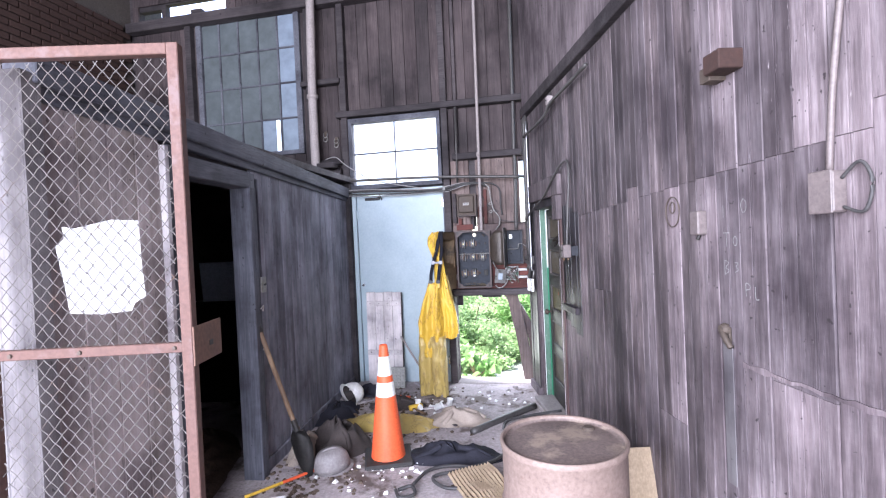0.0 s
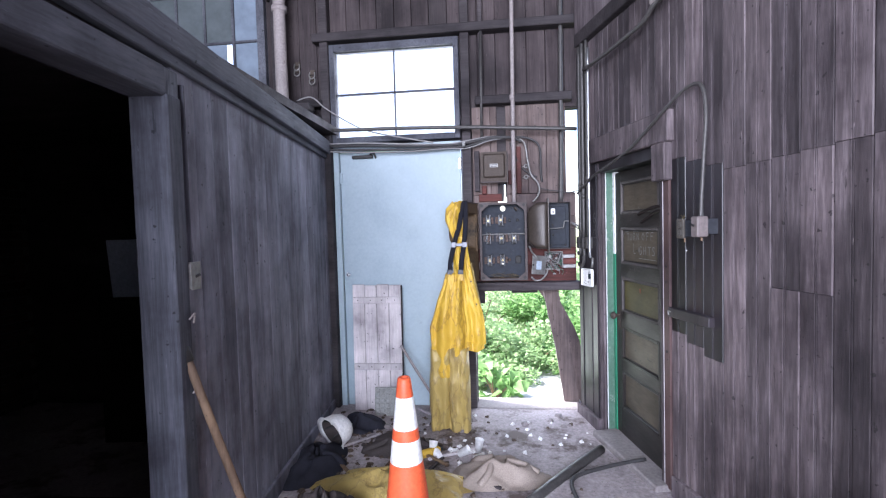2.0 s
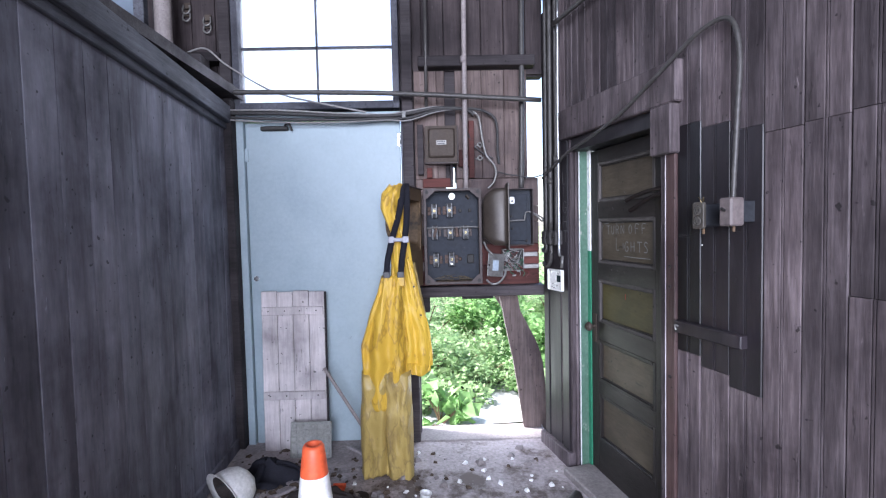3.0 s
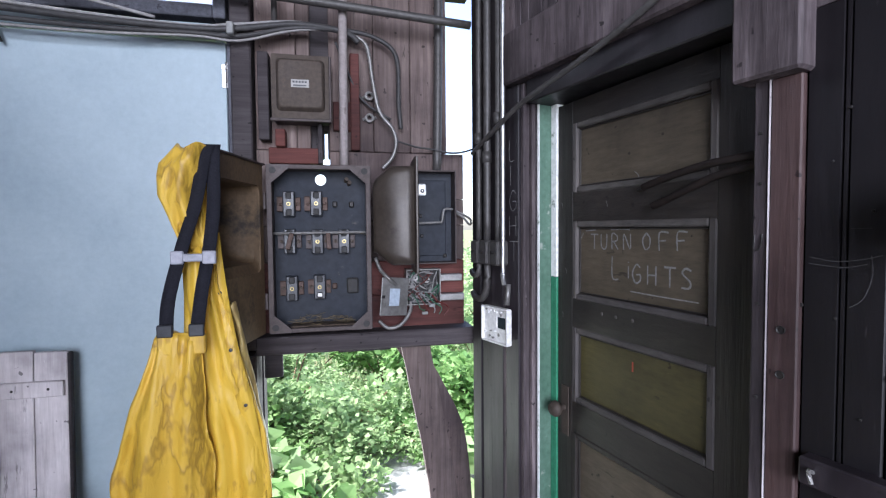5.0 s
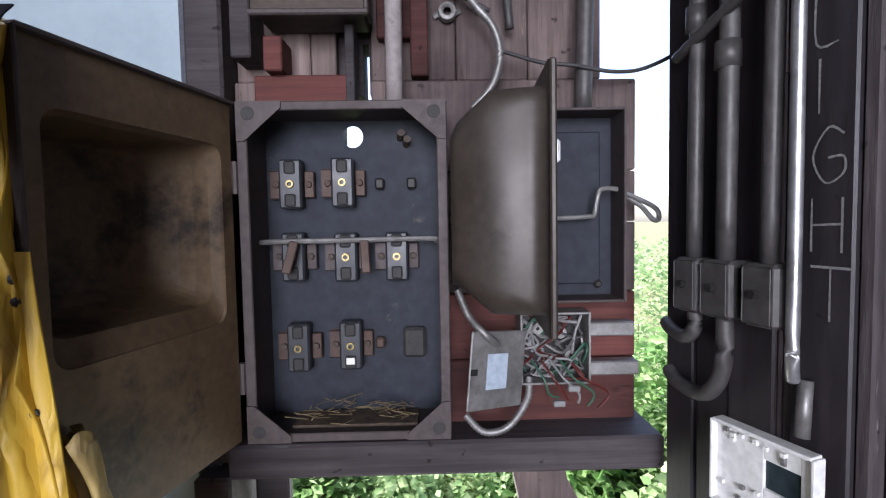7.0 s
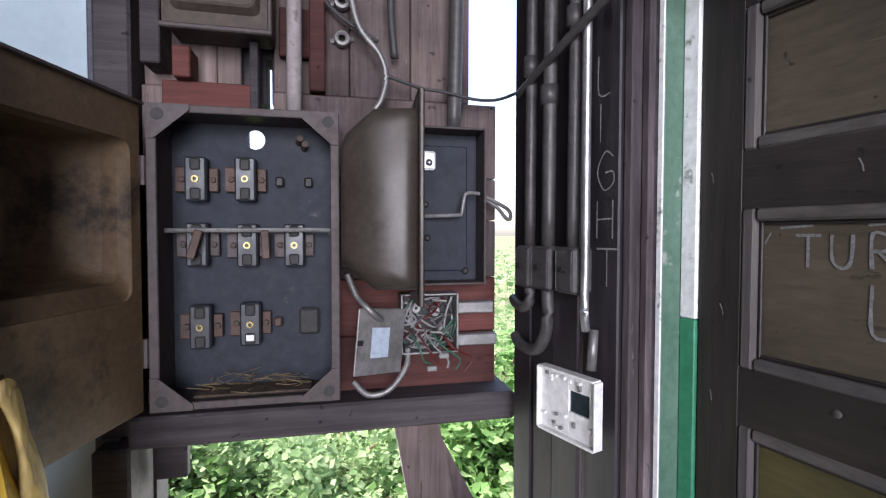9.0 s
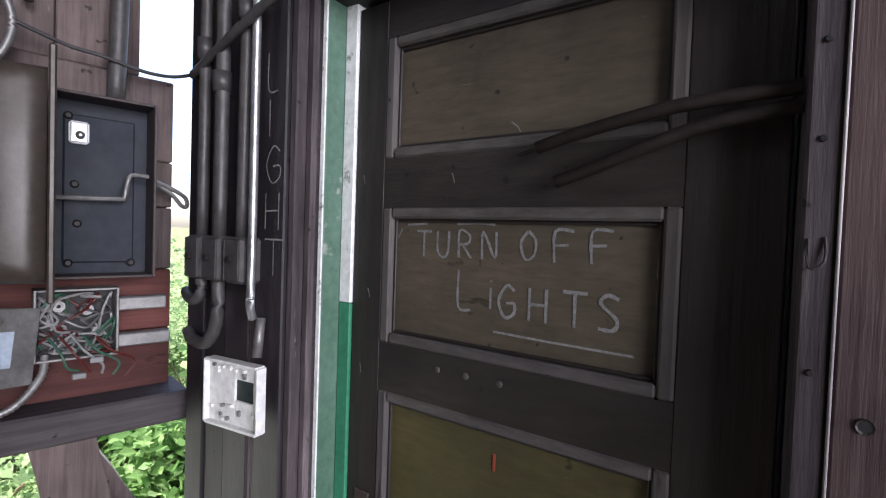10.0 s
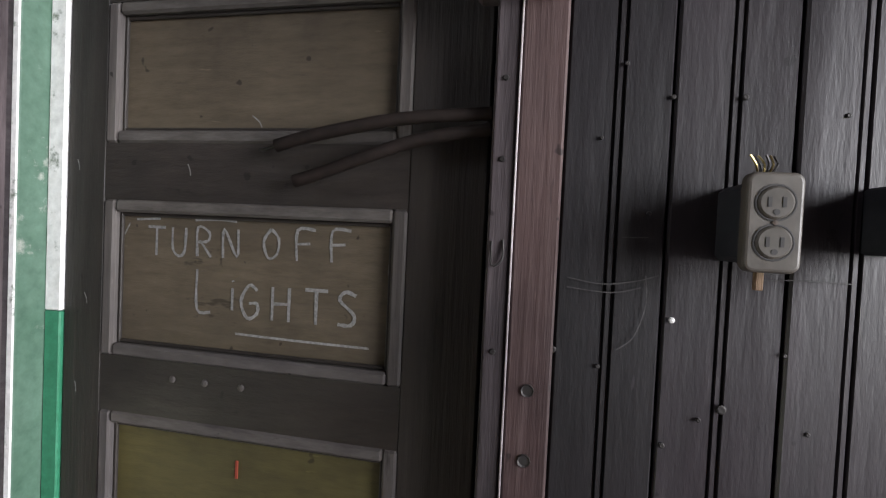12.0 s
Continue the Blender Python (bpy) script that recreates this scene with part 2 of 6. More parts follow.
PAPER = plain("torn_white_paper", (0.55, 0.545, 0.55), (0.64, 0.635, 0.64), 6, .8, bump=.1, spot=(0.36, 0.36, 0.36), spot_scale=16, spot_at=.69)
ORANGE = plain("orange_cone_plastic", (.60, .085, .03), (.72, .12, .04), 5, .5, bump=.1, spot=(.45, .12, .05), spot_scale=10, spot_at=.66)
REFLECT = plain("white_reflective_band", (.68, .67, .65), (.8, .79, .77), 6, .4, bump=.05, spot=(.5, .46, .42), spot_scale=9, spot_at=.6)
BLACKRUB = plain("black_rubber", (.018, .017, .017), (.04, .038, .037), 9, .7)


def oilskin(name, c1, c2, dirt, stain_at=.56, crease=.6):
    """Rubbered cloth: crumpled relief, grime in the creases and brown stains."""
    n = N(name)
    vec, rnd, pos = n.place((1, 1, .36))
    a = n.noise(vec, 5.0, 6, .65)
    col = n.ramp(a, [(.3, c1), (.7, c2)])
    w = n.noise(vec, 8.0, 4, .55)
    ridge = n.ramp(w, [(.43, (0, 0, 0)), (.5, (1, 1, 1)), (.57, (0, 0, 0))])
    line = n.ramp(w, [(.475, (0, 0, 0)), (.5, (crease,) * 3), (.525, (0, 0, 0))])
    col = n.mix(line, col, dirt)
    s = n.noise(vec, 3.4, 7, .72)
    col = n.mix(n.ramp(s, [(stain_at, (0, 0, 0)), (stain_at + .16, (.85, .85, .85))]), col, dirt)
    f = n.noise(vec, 40.0, 4, .6)
    col = n.mix(n.ramp(f, [(.62, (0, 0, 0)), (.72, (.5, .5, .5))]), col, dirt)
    nb = n.bump(ridge, .34, .01, n.bump(n.noise(vec, 22.0, 5, .65), .3, .006))
    return n.done(col, n.ramp(a, [(.3, (.36,) * 3), (.7, (.55,) * 3)]), nb, spec=.4)


YELLOW = oilskin("yellow_oilskin", (0.48, 0.285, 0.026), (0.62, 0.40, 0.055), (.20, .105, .02))
YELLOW2 = oilskin("bright_yellow_oilskin", (0.53, 0.325, 0.028), (0.64, 0.415, 0.05), (.23, .125, .022), .6, .5)
YELLOW_OLD = oilskin("faded_yellow_oilskin", (.33, .235, .07), (.46, .34, .11), (.15, .10, .045), .5, .5)
WEB = plain("black_webbing", (.010, .010, .014), (.02, .02, .026), 40, .9, spec=.1, fine=220)
BROWNPLATE = plain("red_brown_plate", (0.091, 0.049, 0.035), (0.14, 0.0805, 0.0595), 6, .8, 0, .3)
BUCKLE = plain("grey_plastic_buckle", (.22, .22, .26), (.32, .32, .36), 20, .4)
CLOTH_DARK = plain("dark_brown_work_cloth", (.035, .029, .028), (.075, .062, .058), 8, .9, bump=.4, spec=.15, fine=160)
CLOTH_BLACK = plain("black_navy_cloth", (.012, .012, .016), (.03, .03, .04), 8, .9, bump=.4, spec=.15, fine=160)
CLOTH_BEIGE = plain("dusty_beige_cloth", (.2, .16, .13), (.33, .275, .235), 6, .9, bump=.4, spec=.15, fine=160)
FLOOR = plain("dirty_concrete_floor", (0.205, 0.175, 0.175), (0.45, 0.4, 0.4), 2.2, .8, 0, .6, .25, spot=(0.117, 0.0919, 0.0821), spot_scale=2.6, spot_at=.53, fine=45)
MUD = plain("brown_litter_soil", (.05, .038, .03), (.12, .09, .07), 14, .95, bump=.8, spec=.1)
STONE = plain("pale_kerb_concrete", (.17, .15, .145), (.28, .25, .245), 5, .85, bump=.5)
DRUM = plain("dusty_brown_drum_side", (0.162, 0.115, 0.0966), (0.227, 0.168, 0.143), 3.5, .6, .15, .3, spot=(0.108, 0.0608, 0.042), spot_scale=5, spot_at=.58)
DRUMTOP = plain("rusty_drum_lid", (.10, .073, .065), (.19, .145, .13), 4, .7, .15, .4, spot=(.27, .21, .165), spot_scale=3.4, spot_at=.5)
CARD = plain("tan_cardboard", (.4, .3, .2), (.52, .4, .28), 6, .9, bump=.3)
FOAM = plain("white_foam", (.68, .67, .66), (.8, .79, .78), 20, .85)
HATW = plain("scuffed_white_hard_hat", (.6, .58, .56), (.74, .72, .7), 9, .45, spot=(.3, .25, .22), spot_scale=12, spot_at=.64)
HATG = plain("grey_dusty_hard_hat", (.13, .115, .115), (.22, .2, .2), 9, .55, spot=(.3, .27, .26), spot_scale=12, spot_at=.64)
GRATE = plain("grey_moulded_mat", (.2, .2, .19), (.31, .31, .295), 9, .8)
IRON = plain("dark_iron", (0.021, 0.0196, 0.0196), (0.042, 0.0385, 0.0371), 14, .55, .5)
RED_PAINT = plain("faded_red_paint", (.20, .03, .018), (.26, .045, .025), 10, .6)
BRICKRED = plain("dark_red_brick", (0.02386, 0.01073, 0.00832), (0.04056, 0.01911, 0.01482), 7, .9, bump=.5)
MORTAR = plain("grey_brown_mortar", (0.05, 0.04, 0.036), (0.075, 0.0625, 0.055), 12, .95)
SCRATCH = plain("faint_pale_scratch", (.03, .029, .03), (.075, .072, .072), 70, .9, bump=0, fine=260)
CHALKFAINT = plain("faint_chalk", (0.128, 0.128, 0.124), (0.24, 0.238, 0.232), 60, .95, bump=0, fine=240)
STRAW = plain("dry_straw", (0.1, 0.07, 0.035), (0.16, 0.12, 0.065), 20, .9)
LABELM = plain("worn_data_plate", (0.245, 0.231, 0.217), (0.35, 0.336, 0.322), 40, .5)
STEEL_CLIP = plain("bright_metal_clip", (.6, .6, .6), (.8, .8, .8), 30, .25, .9, .05)
BLUELABEL = plain("pale_blue_sticker", (.32, .38, .45), (.42, .48, .55), 20, .5)
WIRE_W = plain("white_wire", (0.1788, 0.1788, 0.1723), (0.2275, 0.2275, 0.221), 30, .5)
WIRE_R = plain("red_wire", (0.0735, 0.0084, 0.0063), (0.0945, 0.0147, 0.0105), 30, .5)
WIRE_G = plain("green_wire", (0.0225, 0.075, 0.045), (0.0375, 0.105, 0.06375), 30, .5)


def leafy(name, c1, c2, trans=.45):
    n = N(name)
    g = n.t.nodes.new("ShaderNodeNewGeometry")
    col = n.ramp(g.outputs["Random Per Island"], [(0, c1), (1, c2)])
    n.done(col, .55, spec=.3)
    tr = n.t.nodes.new("ShaderNodeBsdfTranslucent")
    n.link(col, tr.inputs[0])
    mx = n.t.nodes.new("ShaderNodeMixShader")
    mx.inputs[0].default_value = trans
    n.link(n.b.outputs[0], mx.inputs[1])
    n.link(tr.outputs[0], mx.inputs[2])
    n.link(mx.outputs[0], n.t.nodes["Material Output"].inputs[0])
    return n.m


LEAF = leafy("weed_leaves", (0.104, 0.227, 0.0653), (0.252, 0.413, 0.152))
LEAF2 = leafy("pale_shrub_leaves", (0.174, 0.295, 0.118), (0.346, 0.462, 0.234))
GRASSM = leafy("tall_grass_blades", (0.162, 0.259, 0.106), (0.338, 0.444, 0.246))
GROUND = plain("yard_earth", (.08, .09, .04), (.14, .15, .07), 1.5, .95, bump=.5)
SLAB = plain("wet_grey_slab", (0.28, 0.287, 0.294), (0.42, 0.434, 0.441), 3, .4, bump=.3, spot=(0.224, 0.224, 0.21), spot_scale=6, spot_at=.62)


def glass_mat(name, colour, trans, rough):
    n = N(name)
    vec, rnd, pos = n.place((1, 1, 1))
    a = n.noise(vec, 7, 5, .6)
    col = n.ramp(a, [(.3, tuple(.7 * v for v in colour)), (.7, colour)])
    n.done(col, rough, spec=.5)
    tl = n.t.nodes.new("ShaderNodeBsdfTransparent")
    mx = n.t.nodes.new("ShaderNodeMixShader")
    n.link(n.ramp(a, [(.2, (trans * .8,) * 3), (.8, (min(1, trans * 1.1),) * 3)]), mx.inputs[0])
    n.link(n.b.outputs[0], mx.inputs[1])
    n.link(tl.outputs[0], mx.inputs[2])
    n.link(mx.outputs[0], n.t.nodes["Material Output"].inputs[0])
    return n.m


PANE_CLEAR = glass_mat("hazy_clear_glass", (.75, .77, .8), .75, .15)
PANE_DIRTY = glass_mat("grimy_grey_glass", (.10, .115, .12), .05, .25)
PANE_BLUE = glass_mat("dusty_blue_glass", (.18, .215, .26), .16, .25)


# ---- mesh helpers ----
def mesh_of(name, bm, mat, smooth=False):
    me = bpy.data.meshes.new(name)
    bm.normal_update()
    bm.to_mesh(me)
    bm.free()
    me.materials.append(mat)
    if smooth:
        me.polygons.foreach_set("use_smooth", [True] * len(me.polygons))
    return me


def part(name, bm, mat, parent, label="", smooth=False, m=None):
    ob = new(name, bm if isinstance(bm, bpy.types.Mesh) else mesh_of(name, bm, mat, smooth))
    ob.parent = parent
    if m is not None:
        ob.matrix_basis = m
    return tagged(ob, label)


def thing(name, m, label, category, group="", kind=""):
    ob = new(name)
    ob.empty_display_size = .05
    ob.matrix_basis = m
    return tagged(ob, label, category, group, kind)


def solo(name, bm, mat, m, label="", category="", group="", kind="", smooth=False):
    ob = new(name, mesh_of(name, bm, mat, smooth))
    ob.matrix_basis = m
    return tagged(ob, label, category, group, kind)


def box(x0, x1, y0, y1, z0, z1, bev=0.0, bm=None):
    """A box, its edges rounded by bev; added to bm if given."""
    b = bm or bmesh.new()
    vs = bmesh.ops.create_cube(b, size=1)["verts"]
    for v in vs:
        v.co = ((x0 + x1) / 2 + v.co.x * (x1 - x0), (y0 + y1) / 2 + v.co.y * (y1 - y0), (z0 + z1) / 2 + v.co.z * (z1 - z0))
    if bev:
        es = list({e for v in vs for e in v.link_edges})
        bmesh.ops.bevel(b, geom=es, offset=bev, segments=1, affect='EDGES', profile=.5)
    return b


def smooth_path(pts, k=6):
    """Points along a smooth curve through pts."""
    P = [Vector(p) for p in pts]
    if len(P) < 3:
        return P
    out = []
    for i in range(len(P) - 1):
        a, b, c, d = P[max(i - 1, 0)], P[i], P[i + 1], P[min(i + 2, len(P) - 1)]
        for j in range(k):
            t = j / k
            out.append(.5 * (2 * b + (c - a) * t + (2 * a - 5 * b + 4 * c - d) * t * t + (3 * b - a - 3 * c + d) * t ** 3))
    out.append(P[-1])
    return out


def tube(pts, r, seg=8, k=6, bm=None, wave=0.0, taper=None):
    """A round tube through pts. wave: depth of the ribs of an armoured cable or spring."""
    b = bm or bmesh.new()
    P = smooth_path(pts, k) if k else [Vector(p) for p in pts]
    rings = []
    up = Vector((0, 0, 1))
    for i, p in enumerate(P):
        t = (P[min(i + 1, len(P) - 1)] - P[max(i - 1, 0)]).normalized()
        s = t.cross(up)
        if s.length < .05:
            s = t.cross(Vector((0, 1, 0)))
        s.normalize()
        w = s.cross(t)
        rr = r * (1 + wave * (1 if i % 2 else -1))
        if taper:
            rr *= taper(i / (len(P) - 1))
        rings.append([b.verts.new(p + rr * (math.cos(a) * s + math.sin(a) * w)) for a in (2 * math.pi * j / seg for j in range(seg))])
    for q, s in zip(rings, rings[1:]):
        for j in range(seg):
            b.faces.new((q[j], q[(j + 1) % seg], s[(j + 1) % seg], s[j]))
    b.faces.new(rings[0][::-1])
    b.faces.new(rings[-1])
    return b


def lathe(profile, seg=24, bm=None):
    """Turns a profile of (radius, height) round z."""
    b = bm or bmesh.new()
    rings = []
    for r, z in profile:
        if r < 1e-5:
            rings.append([b.verts.new((0, 0, z))])
        else:
            rings.append([b.verts.new((r * math.cos(a), r * math.sin(a), z)) for a in (2 * math.pi * j / seg for j in range(seg))])
    for q, s in zip(rings, rings[1:]):
        for j in range(seg):
            k = (j + 1) % seg
            if len(q) == 1 and len(s) == 1:
                continue
            if len(q) == 1:
                b.faces.new((q[0], s[k], s[j]))
            elif len(s) == 1:
                b.faces.new((q[j], q[k], s[0]))
            else:
                b.faces.new((q[j], q[k], s[k], s[j]))
    return b


def prism(profile, z0, z1, bm=None):
    """Extrudes a closed outline in x, y along z."""
    b = bm or bmesh.new()
    lo = [b.verts.new((x, y, z0)) for x, y in profile]
    hi = [b.verts.new((x, y, z1)) for x, y in profile]
    n = len(lo)
    for i in range(n):
        b.faces.new((lo[i], lo[(i + 1) % n], hi[(i + 1) % n], hi[i]))
    b.faces.new(lo[::-1])
    b.faces.new(hi)
    return b


def board_profile(w, d, bead=True, g=.004):
    """Front face towards +y, edges eased, a bead groove in the middle."""
    f = [(w - .0016, -d), (w - .0016, -g), (w - g * .7 - .0016, 0)]
    if bead:
        c = w / 2
        f += [(c + .0075, 0), (c + .006, -.006), (c + .0042, -.006), (c + .0025, -.001), (c - .0025, -.001), (c - .0042, -.006), (c - .006, -.006), (c - .0075, 0)]
    f += [(g * .7 + .0016, 0), (.0016, -g), (.0016, -d)]
    return f


def dome(rx, ry, h, seed, rings=12, seg=36, rough=.35, fold=5.0):
    """A crumpled heap of cloth: uneven outline, ridges and hollows."""
    b = bmesh.new()
    rows = []
    for i in range(rings + 1):
        f = i / rings
        row = []
        for j in range(seg):
            a = 2 * math.pi * j / seg
            edge = 1 + .28 * noise.noise(Vector((math.cos(a) * 1.4, math.sin(a) * 1.4, seed)))
            x, y = f * rx * edge * math.cos(a), f * ry * edge * math.sin(a)
            q = Vector((x * fold, y * fold, seed * 3.1))
            ridge = 1 - abs(noise.noise(q)) * 2.2
            z = h * (1 - f ** 1.7) * (1 - rough + rough * ridge) + .012 * noise.noise(q * 3) + .02 * (1 - f)
            row.append(b.verts.new((x, y, max(z, .004) if f < 1 else .002)))
        rows.append(row)
    for p, q in zip(rows[1:], rows[2:]):
        for j in range(seg):
            b.faces.new((p[j], p[(j + 1) % seg], q[(j + 1) % seg], q[j]))
    c = b.verts.new((0, 0, sum(v.co.z for v in rows[1]) / seg))
    for j in range(seg):
        b.faces.new((c, rows[1][j], rows[1][(j + 1) % seg]))
    bmesh.ops.delete(b, geom=rows[0], context='VERTS')
    return b


STROKES = {
    'T': [((0, 1), (.8, 1)), ((.4, 1), (.4, 0))], 'U': [((0, 1), (.02, .25), (.3, 0), (.55, .2), (.6, 1))],
    'R': [((0, 0), (0, 1), (.5, .85), (.45, .55), (0, .5)), ((.15, .5), (.6, 0))], 'N': [((0, 0), (.02, 1), (.6, .05), (.62, 1))],
    'O': [((.3, 1), (0, .6), (.2, .05), (.55, .2), (.6, .7), (.3, 1))], 'F': [((0, 0), (0, 1), (.7, 1.02)), ((0, .55), (.5, .58))],
    'L': [((0, 1), (.02, 0), (.45, -.05))], 'I': [((.1, 1), (.1, 0))], 'i': [((.1, .7), (.1, 0)), ((.1, .95), (.12, .9))],
    'G': [((.6, .85), (.3, 1), (0, .5), (.25, 0), (.6, .15), (.6, .45), (.3, .45))], 'H': [((0, 0), (0, 1)), ((.6, 0), (.6, 1)), ((0, .5), (.6, .52))],
    'S': [((.6, .9), (.25, 1), (.05, .75), (.55, .35), (.45, .05), (0, .05))], 'B': [((0, 0), (0, 1), (.45, .85), (.1, .52), (.5, .3), (0, 0))],
    'P': [((0, 0), (0, 1), (.5, .85), (.45, .6), (0, .5))], '3': [((0, .95), (.5, .9), (.2, .55), (.55, .3), (0, .02))], '-': [((0, .5), (.8, .5))],
}


def chalk(text, x, z, h, y, width, step, bm=None, flip=-1, vertical=False):
    """Hand-drawn strokes standing 1 mm off the plane y; flip -1 when the reader sees x run to the left."""
    b = bm or bmesh.new()
    r = random.Random(len(text) * 7 + int(h * 999))
    for i, ch in enumerate(text):
        ox, oz = (x, z - i * step) if vertical else (x + flip * i * step, z + r.uniform(-.05, .05) * h)
        for st in STROKES.get(ch, []):
            P = smooth_path([(ox + flip * p[0] * h * .9, y, oz + p[1] * h) for p in st], 4)
            prev = None
            for k, p in enumerate(P):
                t = P[min(k + 1, len(P) - 1)] - P[max(k - 1, 0)]
                s = Vector((-t.z, 0, t.x)).normalized() * width * (.6 + .4 * r.random()) / 2
                cur = (b.verts.new(p + s), b.verts.new(p - s))
                if prev:
                    b.faces.new((prev[0], prev[1], cur[1], cur[0]))
                prev = cur
    return b


I4 = Matrix()
T = Matrix.Translation
EM = pose(.60, 4.214, 0, 0, 0, 105.1)
WM = pose(-1.85, 5.57, 0, 0, 0, -85.43)
rng = random.Random(4)


# ---- setting: floor, ground, walls, roof ----
def uneven(x0, x1, y0, y1, nx, ny, h):
    b = bmesh.new()
    rows = []
    for j in range(ny + 1):
        row = []
        for i in range(nx + 1):
            x, y = x0 + (x1 - x0) * i / nx, y0 + (y1 - y0) * j / ny
            row.append(b.verts.new((x, y, h(x, y))))
        rows.append(row)
    for p, q in zip(rows, rows[1:]):
        for i in range(nx):
            b.faces.new((p[i], p[i + 1], q[i + 1], q[i]))
    return b


def floor_z(x, y):
    return .025 + .018 * noise.noise(Vector((x * 1.3, y * 1.3, 0))) + .006 * noise.noise(Vector((x * 9, y * 9, 4))) + .02 * max(0, min(1, y - 4.2))


floor = solo("floor", uneven(-4.8, 3.5, -6.2, 5.62, 150, 210, floor_z), FLOOR, I4, "stained dirty concrete floor strewn with litter", "floor", kind="structure")
solo("ground", uneven(-400, 400, -400, 400, 4, 4, lambda x, y: -.06), GROUND, I4, "weedy yard ground around the shed", "ground", kind="structure")
solo("roof", box(-5.0, 3.7, -6.4, 5.9, 5.3, 5.42), B_BEAM, I4, "dark boarded shed roof", "ceiling", kind="structure")


def slabs(name, rects, y0, y1, mat, m, label):
    b = bmesh.new()
    for x0, x1, z0, z1 in rects:
        box(x0, x1, y0, y1, z0, z1, bm=b)
    return solo(name, b, mat, m, label, "wall", kind="structure")


NORTH = [(-4.95, -3.80, -.1, 4.77), (-3.80, -2.38, -.1, 2.84), (-3.8, -2.38, 4.66, 4.77), (-2.38, -1.80, -.1, 4.77), (-4.95, -1.80, 4.93, 5.3), (-4.95, -4.66, 4.77, 4.93), (-4.33, -4.27, 4.77, 4.93), (-3.38, -2.68, 4.77, 4.93), (-2.6, -2.44, 4.77, 4.93), (-2.36, -1.80, 4.77, 4.93), (-4.66, -4.33, 4.88, 4.93), (-3.9, -3.75, 4.77, 4.82), (-1.80, -.68, 3.19, 5.3), (-1.80, -.68, 2.30, 2.345),
         (-.68, -.375, 1.06, 5.3), (-.30, .19, 1.06, 5.3), (.19, .31, 2.56, 5.3), (-.375, -.30, 1.06, 1.66), (-.375, -.3225, 1.84, 5.3), (-.3085, -.30, 1.84, 5.3), (-.3225, -.3085, 1.95, 5.3),
         (-.66, -.585, -.1, 1.06), (.19, .262, 1.06, 1.86)]
wall_north = slabs("wall_north", NORTH, 5.64, 5.72, B_BEAM, I4, "tall back wall of dark vertical boards")
wall_east = slabs("wall_east", [(-10.7, .1335, -.1, 5.3), (.1335, .9145, 2.0, 5.3), (.9145, 1.31, -.1, 5.3)], -.14, -.031, B_BEAM, EM, "high side wall of weathered grey beadboards")
wall_west = slabs("wall_west", [(.02, 2.38, -.1, 2.36), (2.38, 3.12, 2.13, 2.42), (3.12, 3.97, -.1, 2.42)], -.11, -.026, B_BEAM, WM, "low partition of dark blue-grey boards")
slabs("wall_brick_core", [(-6.2, 5.9, -.1, 5.3)], -.3, -.06, MORTAR, pose(-4.75, 0, 0, 0, 0, -90), "outer masonry wall of the hall")
slabs("wall_south", [(-5.0, -3.5, -.1, 5.3), (1.3, 3.0, -.1, 5.3), (-3.5, 1.3, 4.5, 5.3), (-3.5, 1.3, -.1, .6)], -3.3, -3.15, B_BEAM, I4, "rear wall with a wide high opening to the yard")
slabs("wall_room_front", [(-4.75, -1.56, -.1, 2.42)], 1.62, 1.7, B_BEAM, I4, "front wall of the small dark room")
slabs("wall_room_ceiling", [(-4.75, -1.75, 2.42, 2.48)], 1.62, 5.6, B_BEAM, I4, "flat roof of the small dark room")
slabs("wall_room_back", [(-4.75, -1.9, -.1, 2.42)], 5.5, 5.63, B_BEAM, I4, "back wall of the small dark room")


def seg_board(parent, name, w, d, x, z0, z1, mat, bead, y=0.0, proud=.0035, g=.004):
    part(name, prism(board_profile(w, d, bead, g), z0, z1), mat, parent, m=T((x, y + rng.uniform(0, proud), 0)))


# east side: ledge beam, baseboard, casing
trim_e = thing("trim_east", EM, "dark timber ledge and skirting on the beadboard wall", "trim", kind="structure")
part("ledge", box(-10.6, 1.2, -.02, .055, 2.95, 3.05, .006), B_BEAM, trim_e)
part("skirting", box(-10.6, .06, -.02, .022, 0, .15, .004), E_WOOD, trim_e)
part("skirting", box(.93, 1.3, -.02, .03, 0, .13, .004), E_WOOD, trim_e)
part("upper_boarding", box(-10.6, 1.31, -.03, .0, 3.05, 5.3), E_WOOD, trim_e)
part("rear_boarding", box(-10.6, -3.366, -.03, .0, .0, 2.95), E_WOOD, trim_e)

door_e = thing("door_1", EM @ T((.872, -.096, 0)) @ pose(0, 0, 0, 0, 0, -3.8) @ T((-.872, .096, 0)), "dark brown five-panel wooden door, barely ajar, chalked with a notice", "door", kind="structure")
LZ0, LZ1, LX0, LX1, DY = .07, 1.945, .168, .872, -.096
ROWS = [(1.648, 1.874), (1.300, 1.556), (.957, 1.208), (.613, .857), (.262, .536)]
PX0, PX1 = .279, .796
for a, b_ in ((LX0, PX0), (PX1, LX1)):
    part("stile", box(a, b_, DY - .035, DY, LZ0, LZ1, .002), DOOR_WOOD, door_e)
zs = [LZ1] + [v for r_ in ROWS for v in (r_[1], r_[0])] + [LZ0]
for a, b_ in zip(zs[0::2], zs[1::2]):
    part("rail", box(PX0, PX1, DY - .035, DY - .0005, b_, a), DOOR_RAIL, door_e)
